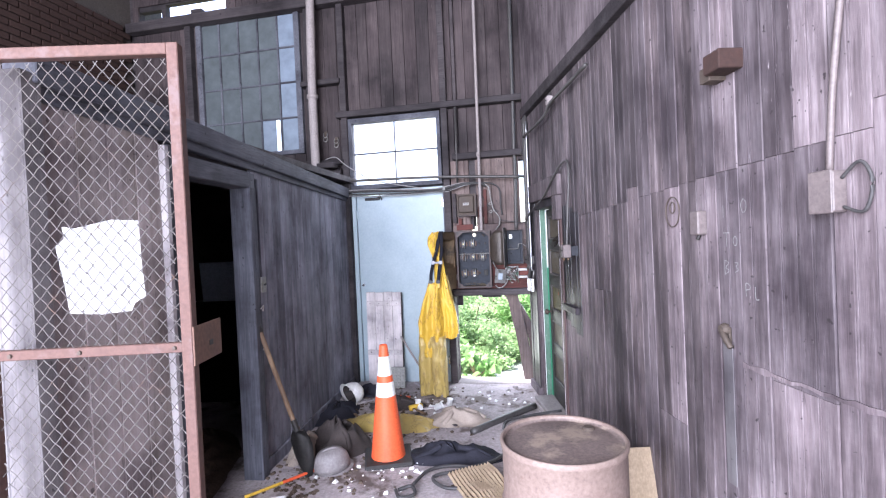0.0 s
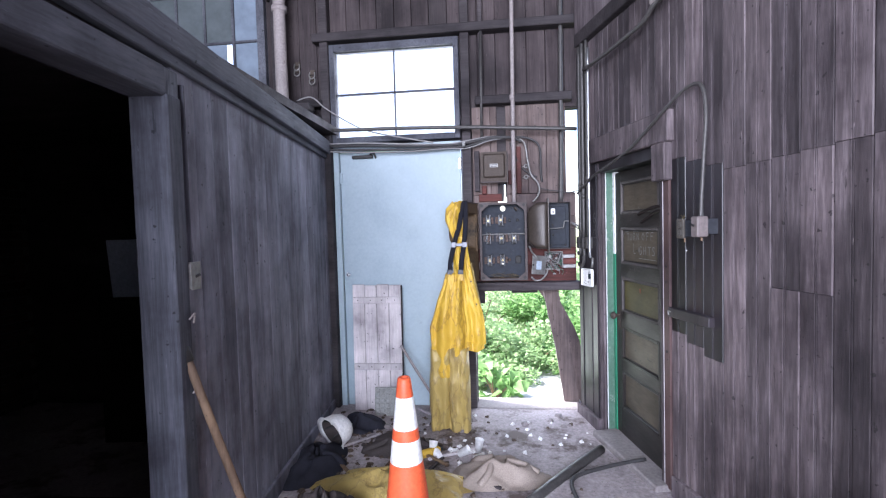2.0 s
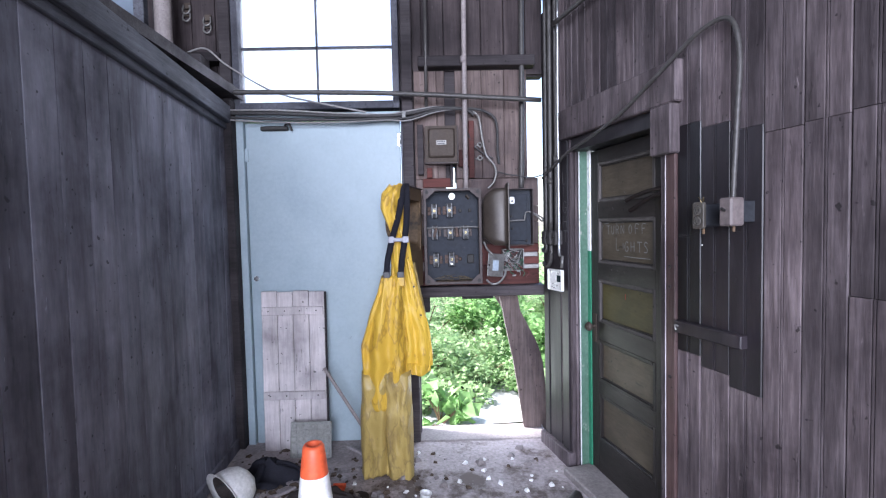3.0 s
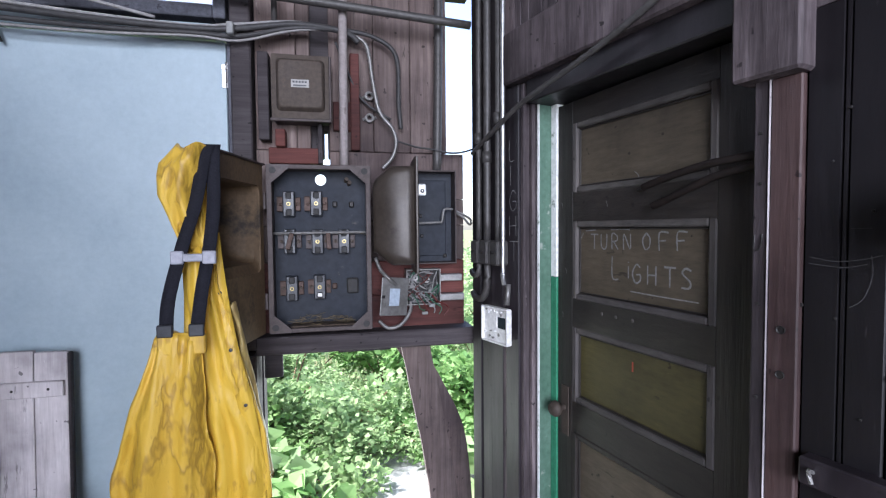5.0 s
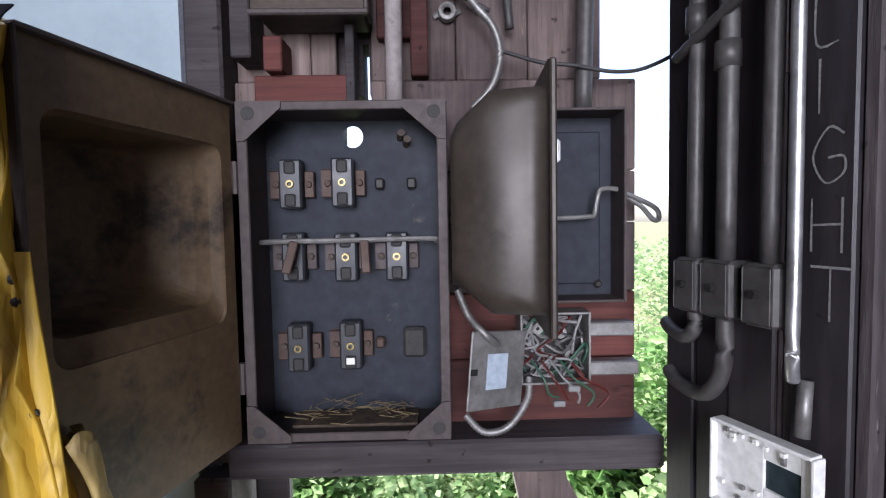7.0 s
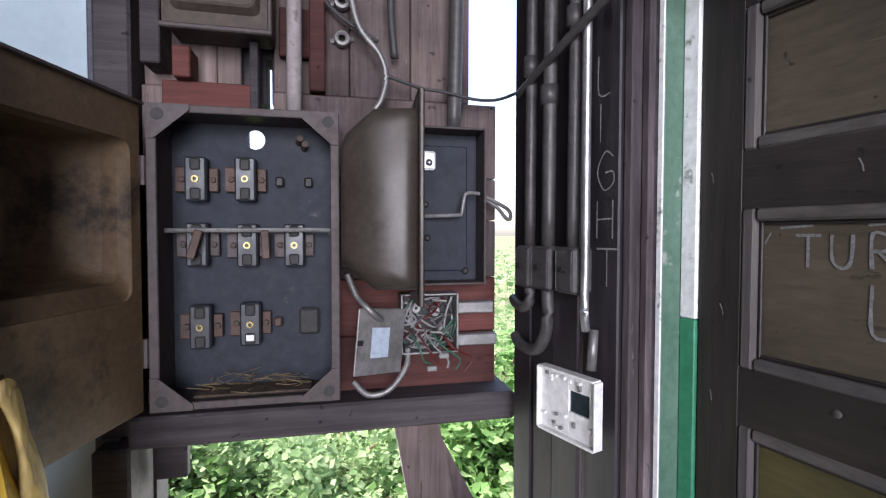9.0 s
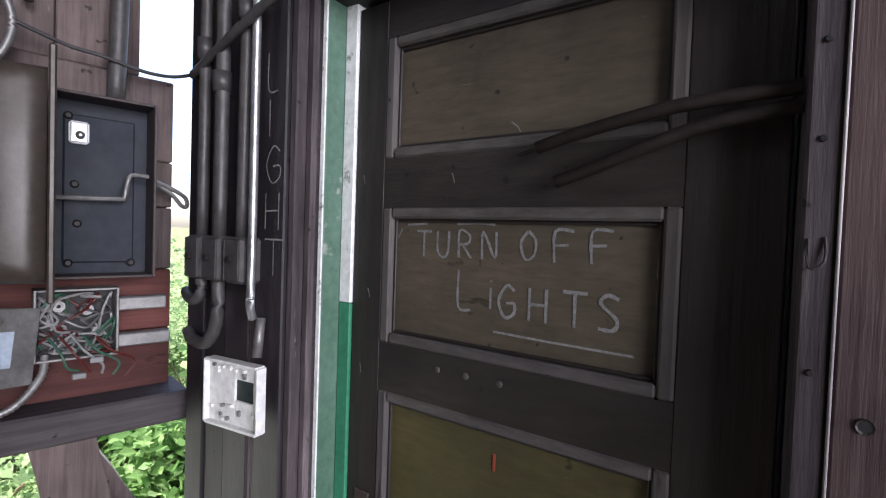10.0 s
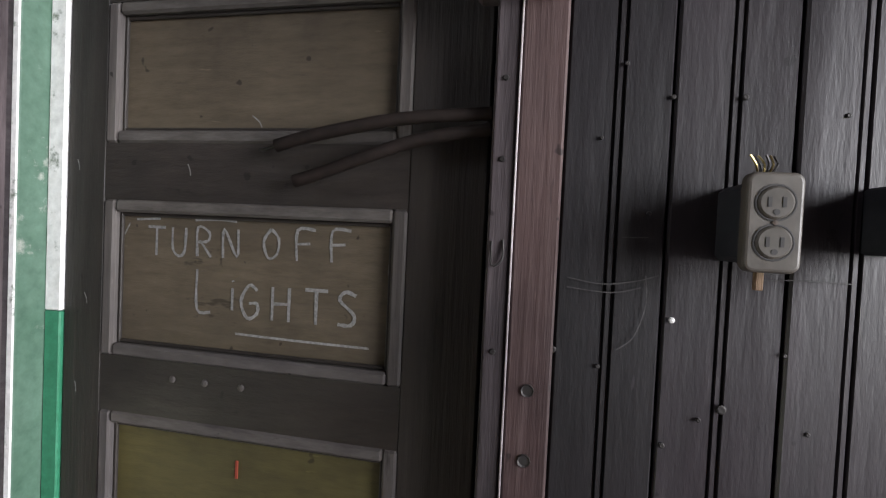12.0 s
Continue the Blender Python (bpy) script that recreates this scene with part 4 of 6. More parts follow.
for sx in (-1, 1):
    for sz in (0, 1):
        cx, cz = sx * (PW + .002), (PH + .002 if sz else -.002)
        d = -1 if sz else 1
        tri_ = [(cx, cz), (cx - sx * .082, cz), (cx - sx * .082, cz + d * .012), (cx - sx * .014, cz + d * .072), (cx, cz + d * .072)]
        b = prism(tri_, 0, .004)
        bmesh.ops.recalc_face_normals(b, faces=b.faces)
        g_ = part("gusset", b, RUST_PURPLE, panel, m=T((0, -PD - .0065, 0)) @ pose(0, 0, 0, 90))
        part("hole", lathe([(0, .0005), (.0115, .0005), (.0125, 0)], 16), BLACKRUB, g_, m=T((cx - sx * .022, cz + d * .022, .0042)))
fuse_at = [(-.122, .493), (-.017, .495), (-.121, .345), (-.014, .343), (.09, .343), (-.116, .157), (-.009, .160)]
for i, (x, z) in enumerate(fuse_at):
    b = box(x - .023, x + .023, -.05, -.016, z - .05, z + .05, .004)
    fb = part("fuse_block", b, BAKELITE, panel, "black fuse block with a brass eye")
    for s in (-1, 1):
        sl = box(x - .011, x + .011, -.0515, -.0495, z + s * .033 - .013, z + s * .033 + .013, .003)
        part("finger_slot", sl, BLACKRUB, fb)
        cl = part("clip", box(x + s * .0235, x + s * .044, -.03, -.016, z - .027, z + .027, .002), COPPER if i < 2 or i > 4 else RUST_PURPLE, fb)
        part("terminal", lathe([(0, .006), (.006, .005), (.0075, 0)], 10), COPPER if i < 2 else RUST, fb, m=T((x + s * .033, -.03, z)) @ pose(0, 0, 0, 90))
    part("eye", lathe([(.0035, .001), (.0045, .004), (.0078, .004), (.0085, 0)], 14), BRASS, fb, m=T((x, -.05, z)) @ pose(0, 0, 0, 90))
for x, z in ((.056, .493), (.122, .493), (.125, .165), (.05, .16)):
    part("terminal", box(x - .010, x + .010, -.03, -.016, z - .012, z + .012, .004), IRON if z > .3 else COPPER, panel)
part("burnt_block", box(.098, .146, -.034, -.016, .128, .192, .006), BLACKRUB, panel, "charred empty fuse block")
for x, z in ((.10, .588), (.112, .575)):
    part("stub", tube([(x, -.016, z), (x + .004, -.045, z + .006)], .008, 8, 0), RUST, panel)
part("white_tag", box(-.018, .0, -.0535, -.0515, .122, .136, .001), FOAM, panel)
part("bus_rod", tube([(-.185, -.06, .372), (-.17, -.066, .377), (0, -.066, .378), (.16, -.066, .379), (.172, -.05, .372)], .0055, 8), GALV, panel, "dull steel cross rod")
for x, tilt in ((-.112, 14), (.028, -4)):
    part("tag", box(-.009, .009, -.002, .002, -.06, .006, .002), COPPER, panel, "rusty hanging tag", m=T((x, -.073, .372)) @ pose(0, 0, 0, -10, tilt, 0))
b = bmesh.new()
for k in range(70):
    x, y, z = rng.uniform(-.09, .12), rng.uniform(-.11, -.03), .014 + rng.random() * .03
    a = rng.uniform(0, 6.3)
    L = rng.uniform(.015, .05)
    tube([(x, y, z), (x + L * math.cos(a), y + .3 * L * math.sin(a), z + rng.uniform(-.004, .012))], .0009, 3, 0, bm=b)
tagged(part("nest_straw", b, STRAW, panel, "dry nest straw in the bottom"), kind="stuff")
part("dirt", box(-.12, .13, -.10, -.02, .010, .016, .003), MUD, panel)

# left lid, swung out
lid = part("lid", bmesh.new(), LIDIN, panel)
lid.name = "lid"
lid.matrix_basis = T((-.207, -.125, .0)) @ pose(0, 0, 0, 0, 0, 76)
b = bmesh.new()
LW = .372
fl = [(-.0, .0), (-LW, .0), (-LW, PH), (0, PH)]
inn = [(-.028, .235), (-LW + .03, .235), (-LW + .03, PH - .08), (-.028, PH - .08)]
shelf_ = [(-.04, .27), (-LW + .035, .27), (-LW + .035, PH - .085), (-.04, PH - .085)]
deep = [(-.115, .36), (-LW + .05, .36), (-LW + .05, PH - .10), (-.115, PH - .10)]


def rounded(poly, r, n=7):
    out = []
    m_ = len(poly)
    for i in range(m_):
        p, q, s = Vector(poly[i - 1]), Vector(poly[i]), Vector(poly[(i + 1) % m_])
        a, c = (p - q).normalized(), (s - q).normalized()
        for k in range(n + 1):
            t = k / n
            u = q + a * r * (1 - t) ** 2 + c * r * t ** 2
            out.append((u.x, u.y))
    return out


rings = []
for poly, r, y in ((fl, .004, 0), (inn, .03, 0), (inn, .032, .006)) + tuple(([(p[0] + (q[0] - p[0]) * (1 - math.cos(f)), p[1] + (q[1] - p[1]) * (1 - math.cos(f))) for p, q in zip(shelf_, deep)], .035 + .015 * math.sin(f), .02 + .115 * math.sin(f)) for f in (0, .26, .52, .79, 1.05, 1.31, 1.57)):
    rings.append([b.verts.new((x, y, z)) for x, z in rounded(poly, r)])
for p, q in zip(rings, rings[1:]):
    n_ = len(p)
    for k in range(n_):
        b.faces.new((p[k], p[(k + 1) % n_], q[(k + 1) % n_], q[k]))
b.faces.new(rings[-1])
bmesh.ops.recalc_face_normals(b, faces=b.faces)
bmesh.ops.solidify(b, geom=list(b.faces), thickness=.004)
lid.data = mesh_of("lid", b, LIDIN)
tagged(lid, "open lid, tan and sooty inside")
part("flange", box(-LW - .003, -LW + .003, -.012, .014, 0, PH, .002), RUST_PURPLE, lid)
part("flange", box(-LW, 0, -.012, .014, PH - .003, PH + .003, .001), RUST_PURPLE, lid)
for z in (.12, .50):
    part("hinge", tube([(.006, -.004, z - .03), (.006, -.004, z + .03)], .007, 8, 0), RUST_PURPLE, lid)

# small panel with its bulging lid
small = thing("switch_box", T((.118, 5.585, 1.39)), "smaller open iron switch box beside the fuse panel", "switch box")
part("back_plate", box(-.09, .088, -.012, -.006, .004, .382), SLATE, small)
for a in ((-.094, -.088, 0, .386), (.086, .092, 0, .386), (-.088, .086, 0, .006), (-.088, .086, .38, .386)):
    part("side", box(a[0], a[1], -.085, 0, a[2], a[3], .0015), RUST_PURPLE, small)
part("inner_tray", box(-.07, .06, -.022, -.012, .03, .35, .003), SLATE, small)
cp_ = part("spring_clip", box(-.062, -.026, -.032, -.026, .286, .334, .005), CLIP, small, "bent metal clip, bright reflection put into its colour")
part("stud", lathe([(.003, .004), (.008, .004), (.009, 0)], 12), IRON, cp_, m=T((-.042, -.032, .305)) @ pose(0, 0, 0, 90))
part("lever", tube([(-.09, -.06, .168), (.02, -.06, .172), (.035, -.06, .178), (.042, -.065, .22), (.055, -.065, .228), (.08, -.065, .226)], .005, 8), GALV, small, "bent steel lever rod")
part("handle", tube([(.09, -.06, .22), (.12, -.075, .205), (.15, -.085, .185), (.155, -.085, .165), (.145, -.08, .165), (.125, -.075, .19), (.10, -.06, .21)], .005, 8), GALV, small, "twisted wire handle")
for x, z in ((-.05, .20), (-.045, .115), (.055, .03), (-.06, .03), (-.062, .345)):
    part("stud", lathe([(0, .006), (.005, .006), (.008, .003), (.009, 0)], 10), IRON, small, m=T((x, -.022, z)) @ pose(0, 0, 0, 90))
lid2 = part("lid", bmesh.new(), LIDPAINT, small)
lid2.matrix_basis = T((-.10, -.085, -.02)) @ pose(0, 0, 0, 0, 0, 86)
b = bmesh.new()
L2, H2 = -.215, .43
base = [(0, 0), (L2, 0), (L2, H2), (0, H2)]
i1 = [(-.012, .03), (L2 + .02, .03), (L2 + .02, H2 - .03), (-.012, H2 - .03)]
i2 = [(-.035, .075), (L2 + .055, .075), (L2 + .055, H2 - .075), (-.035, H2 - .075)]
rings = []
for poly, r, y in ((base, .004, 0), (i1, .03, .0), (i1, .035, .03), (i1, .05, .085), (i2, .05, .142), ([(x * .9 - .01, .08 + (z - .08) * .92) for x, z in i2], .045, .152)):
    rings.append([b.verts.new((x, y, z)) for x, z in rounded(poly, r)])
for p, q in zip(rings, rings[1:]):
    n_ = len(p)
    for k in range(n_):
        b.faces.new((p[k], p[(k + 1) % n_], q[(k + 1) % n_], q[k]))
b.faces.new(rings[-1])
bmesh.ops.recalc_face_normals(b, faces=b.faces)
lid2.data = mesh_of("lid", b, LIDPAINT, True)
tagged(lid2, "bulging taupe lid, swung open")
part("flange", box(L2 - .003, 0, -.012, -.001, 0, H2, .003), LIDPAINT, lid2)
part("data_plate", box(-.075, -.045, .1435, .1455, .12, .17), LABELM, lid2, "worn paper data label", m=T((0, -.002, -.03)))

# upper fuse box
upper = thing("meter_box", T((-.403, 5.60, 1.958)), "closed brown iron box with a raised front", "switch box")
b = box(-.108, .108, -.11, 0, 0, .245, .008)
part("body", b, RUST_PURPLE, upper)
b = bmesh.new()
rings = []
for poly, r, y in (([(-.108, 0), (.108, 0), (.108, .245), (-.108, .245)], .01, -.111), ([(-.09, .03), (.09, .03), (.09, .228), (-.09, .228)], .02, -.114), ([(-.082, .04), (.082, .04), (.082, .22), (-.082, .22)], .022, -.132), ([(-.078, .045), (.078, .045), (.078, .215), (-.078, .215)], .02, -.135)):
    rings.append([b.verts.new((x, y, z)) for x, z in rounded(poly, r)])
for p, q in zip(rings, rings[1:]):
    n_ = len(p)
    for k in range(n_):
        b.faces.new((p[k], p[(k + 1) % n_], q[(k + 1) % n_], q[k]))
b.faces.new(rings[-1])
bmesh.ops.recalc_face_normals(b, faces=b.faces)
part("front", b, RUST, upper)
pl = part("data_plate", box(-.034, .032, -.1375, -.1355, .115, .145, .001), LABELM, upper, "worn lettered data plate")
b = bmesh.new()
for k in range(5):
    box(-.028 + k * .011, -.020 + k * .011, -.1385, -.1374, .132, .139, bm=b)
box(-.026, .022, -.1385, -.1374, .120, .125, bm=b)
part("lettering", b, BAKELITE, pl)
part("rim", box(-.114, .114, -.118, -.10, -.008, .004, .003), RUST_PURPLE, upper)
part("rim", box(.104, .114, -.118, -.05, .0, .245, .003), RUST_PURPLE, upper)

# junction box with loose wires
jb = thing("junction_box", T((.073, 5.585, 1.217)), "open junction box with a tangle of loose wires", "junction box")
for a in ((-.073, -.068, 0, .15), (.068, .073, 0, .15), (-.068, .068, 0, .005), (-.068, .068, .145, .15)):
    part("side", box(a[0], a[1], -.06, 0, a[2], a[3], .001), GALV, jb)
part("back_plate", box(-.07, .07, -.006, -.001, .002, .148), IRON, jb)
for k in range(26):
    p0 = (rng.uniform(-.06, .06), -.02, rng.uniform(.02, .13))
    pts = [p0]
    for i in range(5):
        p0 = (max(-.063, min(.063, p0[0] + rng.uniform(-.045, .045))), max(-.085, min(-.012, p0[1] + rng.uniform(-.02, .018))), max(.012, min(.138, p0[2] + rng.uniform(-.04, .04))))
        pts.append(p0)
    part("wire", tube(pts, .0028, 5, 5), (WIRE_W, GREY_CABLE, WIRE_R, WIRE_G, GREY_CABLE, GALV, CABLE)[k % 7], jb)
for k in range(5):
    x = -.05 + k * .02
    pts = [(x, -.05, .05), (x + .02, -.08, .02), (x + .03 + .01 * k, -.085, -.01), (x + .05, -.08, -.02 - .006 * k)]
    part("wire", tube(pts, .0026, 5, 5), (WIRE_G, WIRE_R, WIRE_W, WIRE_G, WIRE_R)[k], jb)
for x, z in ((.03, .0), (.0, -.03)):
    part("connector", box(x - .012, x + .012, -.09, -.078, z - .006, z + .006, .002), WIRE_W, jb)
for x, z in ((-.03, .11), (.02, .10), (.04, .05)):
    part("terminal", lathe([(.004, .014), (.012, .014), (.014, .008), (.014, 0)], 12), GALV, jb, m=T((x, -.012, z)) @ pose(0, 0, 0, 90))
cov = part("cover", box(-.135, -.0, -.003, .003, -.02, .135, .002), GALV, jb, "open grey cover with a pale label", m=T((-.073, -.06, -.02)) @ pose(0, 0, 0, 0, 6, 30))
part("label", box(-.095, -.045, -.0045, -.0032, .02, .09), BLUELABEL, cov)
part("latch", box(-.133, -.118, -.005, -.003, .05, .062), IRON, cov)
part("stub", box(.073, .17, -.045, -.012, .095, .125, .003), GALV, jb)
part("stub", box(.073, .18, -.045, -.012, .012, .042, .003), GALV, jb)

# cable spools, conduits and cables on the back wall
for z in (2.087, 1.997):
    sp = thing("insulator", T((-.137, 5.604, z)), "small round metal insulator screwed to the board", "insulator", "insulators")
    part("ring", lathe([(.008, .022), (.012, .026), (.018, .024), (.020, .012), (.017, 0)], 16), GALV, sp, m=pose(0, 0, 0, 90))
    for s in (-1, 1):
        part("lug", tube([(s * .016, -.006, 0), (s * .028, -.004, s * .006)], .006, 6, 0), GALV, sp)


def pipe(name, pts, r, mat, label, category="conduit", couplings=(), k=6, m=I4, wave=0.0, seg=10):
    th = thing(name, m @ T(pts[0]), label, category)
    o = Vector(pts[0])
    loc = [Vector(p) - o for p in pts]
    part("pipe" if not wave else "sheath", tube(loc, r, seg, k, wave=wave), mat, th, smooth=True)
    for z in couplings:
        c = Vector((loc[0].x, loc[0].y, z - o.z))
        part("coupling", tube([c - Vector((0, 0, .02)), c + Vector((0, 0, .02))], r * 1.3, seg, 0), mat, th, smooth=True)
    return th


pipe("conduit", [(-.245, 5.50, 1.785), (-.24, 5.50, 2.6), (-.225, 5.5, 4.5)], .017, PALE_PIPE, "flat pale vertical conduit above the fuse panel", couplings=(2.64,))
pipe("conduit", [(.138, 5.55, 1.775), (.15, 5.55, 2.4), (.168, 5.55, 4.5)], .018, DARK_PIPE, "dull vertical conduit above the switch box", couplings=(2.64,))
pipe("conduit", [(-.50, 5.53, 2.31), (-.49, 5.53, 3.2)], .011, DARK_PIPE, "thin dark conduit beside the post", couplings=())
pipe("standpipe", [(-2.157, 5.40, 2.42), (-2.157, 5.40, 3.6), (-2.11, 5.40, 5.25)], .05, PALE_PIPE, "thick pale standpipe rising from the partition", "pipe", (3.45,), seg=16)
pipe("crossbar", [(-1.945, 5.45, 2.44), (-.8, 5.45, 2.415), (.26, 5.45, 2.35)], .016, DARK_PIPE, "brown horizontal pipe across the transom", "pipe")
pipe("armoured_cable", [(-.213, 5.53, 2.31), (-.15, 5.53, 2.27), (-.125, 5.53, 2.12), (-.10, 5.53, 2.01), (-.05, 5.53, 1.945), (-.035, 5.53, 1.89), (-.05, 5.53, 1.83), (-.09, 5.54, 1.785)], .0075, GALV, "ribbed armoured cable looping down to the panel", "cable", k=16, wave=.14)
pipe("armoured_cable", [(-.128, 5.51, 1.42), (-.107, 5.49, 1.369), (-.075, 5.47, 1.335), (-.05, 5.50, 1.31)], .0075, GALV, "ribbed armoured cable behind the cover", "cable", k=14, wave=.14)
pipe("armoured_cable", [(-.115, 5.52, 1.16), (-.08, 5.50, 1.133), (-.03, 5.50, 1.143), (.012, 5.52, 1.19), (.02, 5.54, 1.23)], .0075, GALV, "ribbed armoured cable under the junction box", "cable", k=14, wave=.14)
pipe("wire", [(-.034, 5.53, 1.896), (.05, 5.54, 1.875), (.11, 5.53, 1.866), (.20, 5.53, 1.852), (.275, 5.53, 1.865), (.33, 5.36, 1.88)], .004, CABLE, "thin twisted wire to the corner", "wire")
pipe("wire", [(-.27, 5.54, 2.28), (-.20, 5.57, 2.12), (-.15, 5.57, 2.05), (-.05, 5.57, 1.99)], .005, CABLE, "dark slack wire on the board", "wire")
for k_, (dz, mat_, r_) in enumerate(((0, CABLE, .012), (-.028, CABLE, .009), (.016, GREY_CABLE, .006), (-.045, GREY_CABLE, .005))):
    pipe("cable", [(-1.86, 5.50 - .008 * k_, 2.315 + dz), (-1.5, 5.49, 2.305 + dz * 1.3), (-1.1, 5.49, 2.283 + dz), (-.78, 5.49, 2.275 + dz * .6), (-.62, 5.50, 2.29 + dz), (-.42, 5.51, 2.325 + dz * .5), (-.24, 5.52, 2.315), (-.18, 5.53, 2.28)], r_, mat_, "sagging cable along the door head", "cable")
pipe("cable", [(-2.12, 5.55, 2.72), (-1.95, 5.5, 2.74), (-1.8, 5.48, 2.62), (-1.5, 5.46, 2.44), (-1.2, 5.46, 2.36), (-.9, 5.48, 2.30)], .006, GREY_CABLE, "slack grey wire crossing the transom", "cable")
pipe("cable", [(-.24, 5.53, 2.325), (-.12, 5.54, 2.31), (-.03, 5.54, 2.24), (-.02, 5.55, 2.05), (-.01, 5.56, 1.95)], .009, CABLE, "thick dark cable hanging beside the insulators", "cable")
solo("cable_clamp", box(-.66, -.635, 5.46, 5.53, 2.255, 2.30, .004), WIRE_W, I4, "small white cable clamp at the door head", "clamp")
for x, z in ((-2.10, 2.98), (-2.10, 3.03), (-1.965, 2.95), (-1.965, 2.90)):
    th = thing("hook", T((x, 5.60, z)), "small bright metal cleat on the post", "hook", "cleats")
    part("loop", tube([(-.02, -.01, .03), (-.024, -.02, -.01), (0, -.024, -.03), (.024, -.02, -.01), (.02, -.01, .03)], .006, 6), GALV, th, smooth=True)
    part("plate", box(-.022, .022, -.008, .03, .01, .05, .003), RUST, th)
solo("wall_bracket", box(-2.2, -1.92, 5.36, 5.50, 2.60, 2.66, .006), B_BEAM, I4, "dark timber bracket on the back wall", "bracket")

# east corner conduits
pipe("conduit", [(1.185, .03, 1.48), (1.18, .03, 2.2), (1.175, .03, 2.95)], .0125, DARK_PIPE, "grey conduit in the corner", couplings=(1.88,), m=EM)
pipe("conduit", [(1.118, .035, 1.48), (1.113, .035, 2.2), (1.11, .035, 2.95)], .0145, DARK_PIPE, "grey conduit in the corner", couplings=(1.80,), m=EM)
pipe("conduit", [(1.045, .035, 1.48), (1.04, .035, 2.2), (1.04, .035, 2.95)], .0125, DARK_PIPE, "grey conduit in the corner", couplings=(1.93,), m=EM)
pipe("bright_tube", [(.995, .042, 2.88), (1.003, .042, 2.1), (1.004, .042, 1.45), (1.002, .045, 1.37), (1.008, .035, 1.335)], .0085, SHINY, "bright steel tube down to the thermostat plate", m=EM)
pipe("bright_tube", [(1.002, .02, 1.335), (.998, .03, 1.26)], .0095, GALV, "short tube end above the thermostat plate", m=EM)
for x, w in ((1.178, .052), (1.118, .058), (1.045, .054)):
    sb = thing("conduit_box", EM @ T((x, .0, 1.40)), "small iron switch box on the conduits", "junction box", "conduit boxes")
    part("body", box(-w / 2, w / 2, .004, .055, 0, .09, .006), DARK_PIPE, sb)
    part("screw", tube([(0, .05, .045), (.0, .068, .048)], .006, 8, 0), IRON, sb)
    part("cover", box(-w / 2 + .004, w / 2 - .004, .055, .058, .004, .086, .003), DARK_PIPE, sb)
pipe("conduit_bend", [(1.118, .035, 1.40), (1.118, .035, 1.33), (1.135, .035, 1.285), (1.17, .03, 1.262), (1.23, .02, 1.262), (1.262, .01, 1.275)], .013, DARK_PIPE, "conduit bend from the boxes to the junction box", m=EM)
pipe("conduit_bend", [(1.178, .035, 1.40), (1.178, .035, 1.37), (1.20, .035, 1.352), (1.24, .025, 1.356), (1.268, .012, 1.362)], .012, DARK_PIPE, "conduit bend from the boxes to the junction box", m=EM)
th = thing("thermostat_plate", EM @ T((1.037, .045, 1.122)) @ pose(0, 0, 0, 0, 0, 4) @ Matrix.Diagonal((.84, 1, .93, 1)), "white plastic thermostat back plate, broken open", "thermostat")
for a in ((-.085, -.06, 0, .135), (-.0, .09, 0, .135), (-.06, .0, 0, .055), (-.06, .0, .10, .135)):
    part("plate", box(a[0], a[1], -.004, .004, a[2], a[3], .001), PLASTIC_W, th)
part("display", box(-.062, .002, -.004, -.001, .053, .102), LCD, th, "dark display window")
for a in ((-.088, -.083, 0, .135), (.087, .092, 0, .135), (-.083, .087, -.003, .003), (-.083, .087, .132, .138)):
    part("rim", box(a[0], a[1], -.006, .016, a[2], a[3], .001), PLASTIC_W, th)
for k in range(22):
    x, z = rng.uniform(-.078, .08), rng.choice((rng.uniform(.008, .045), rng.uniform(.108, .128)))
    part("pin", box(x - .003, x + .004, .004, rng.uniform(.007, .012), z - .003, z + .003), PLASTIC_W if k % 3 else GALV, th)

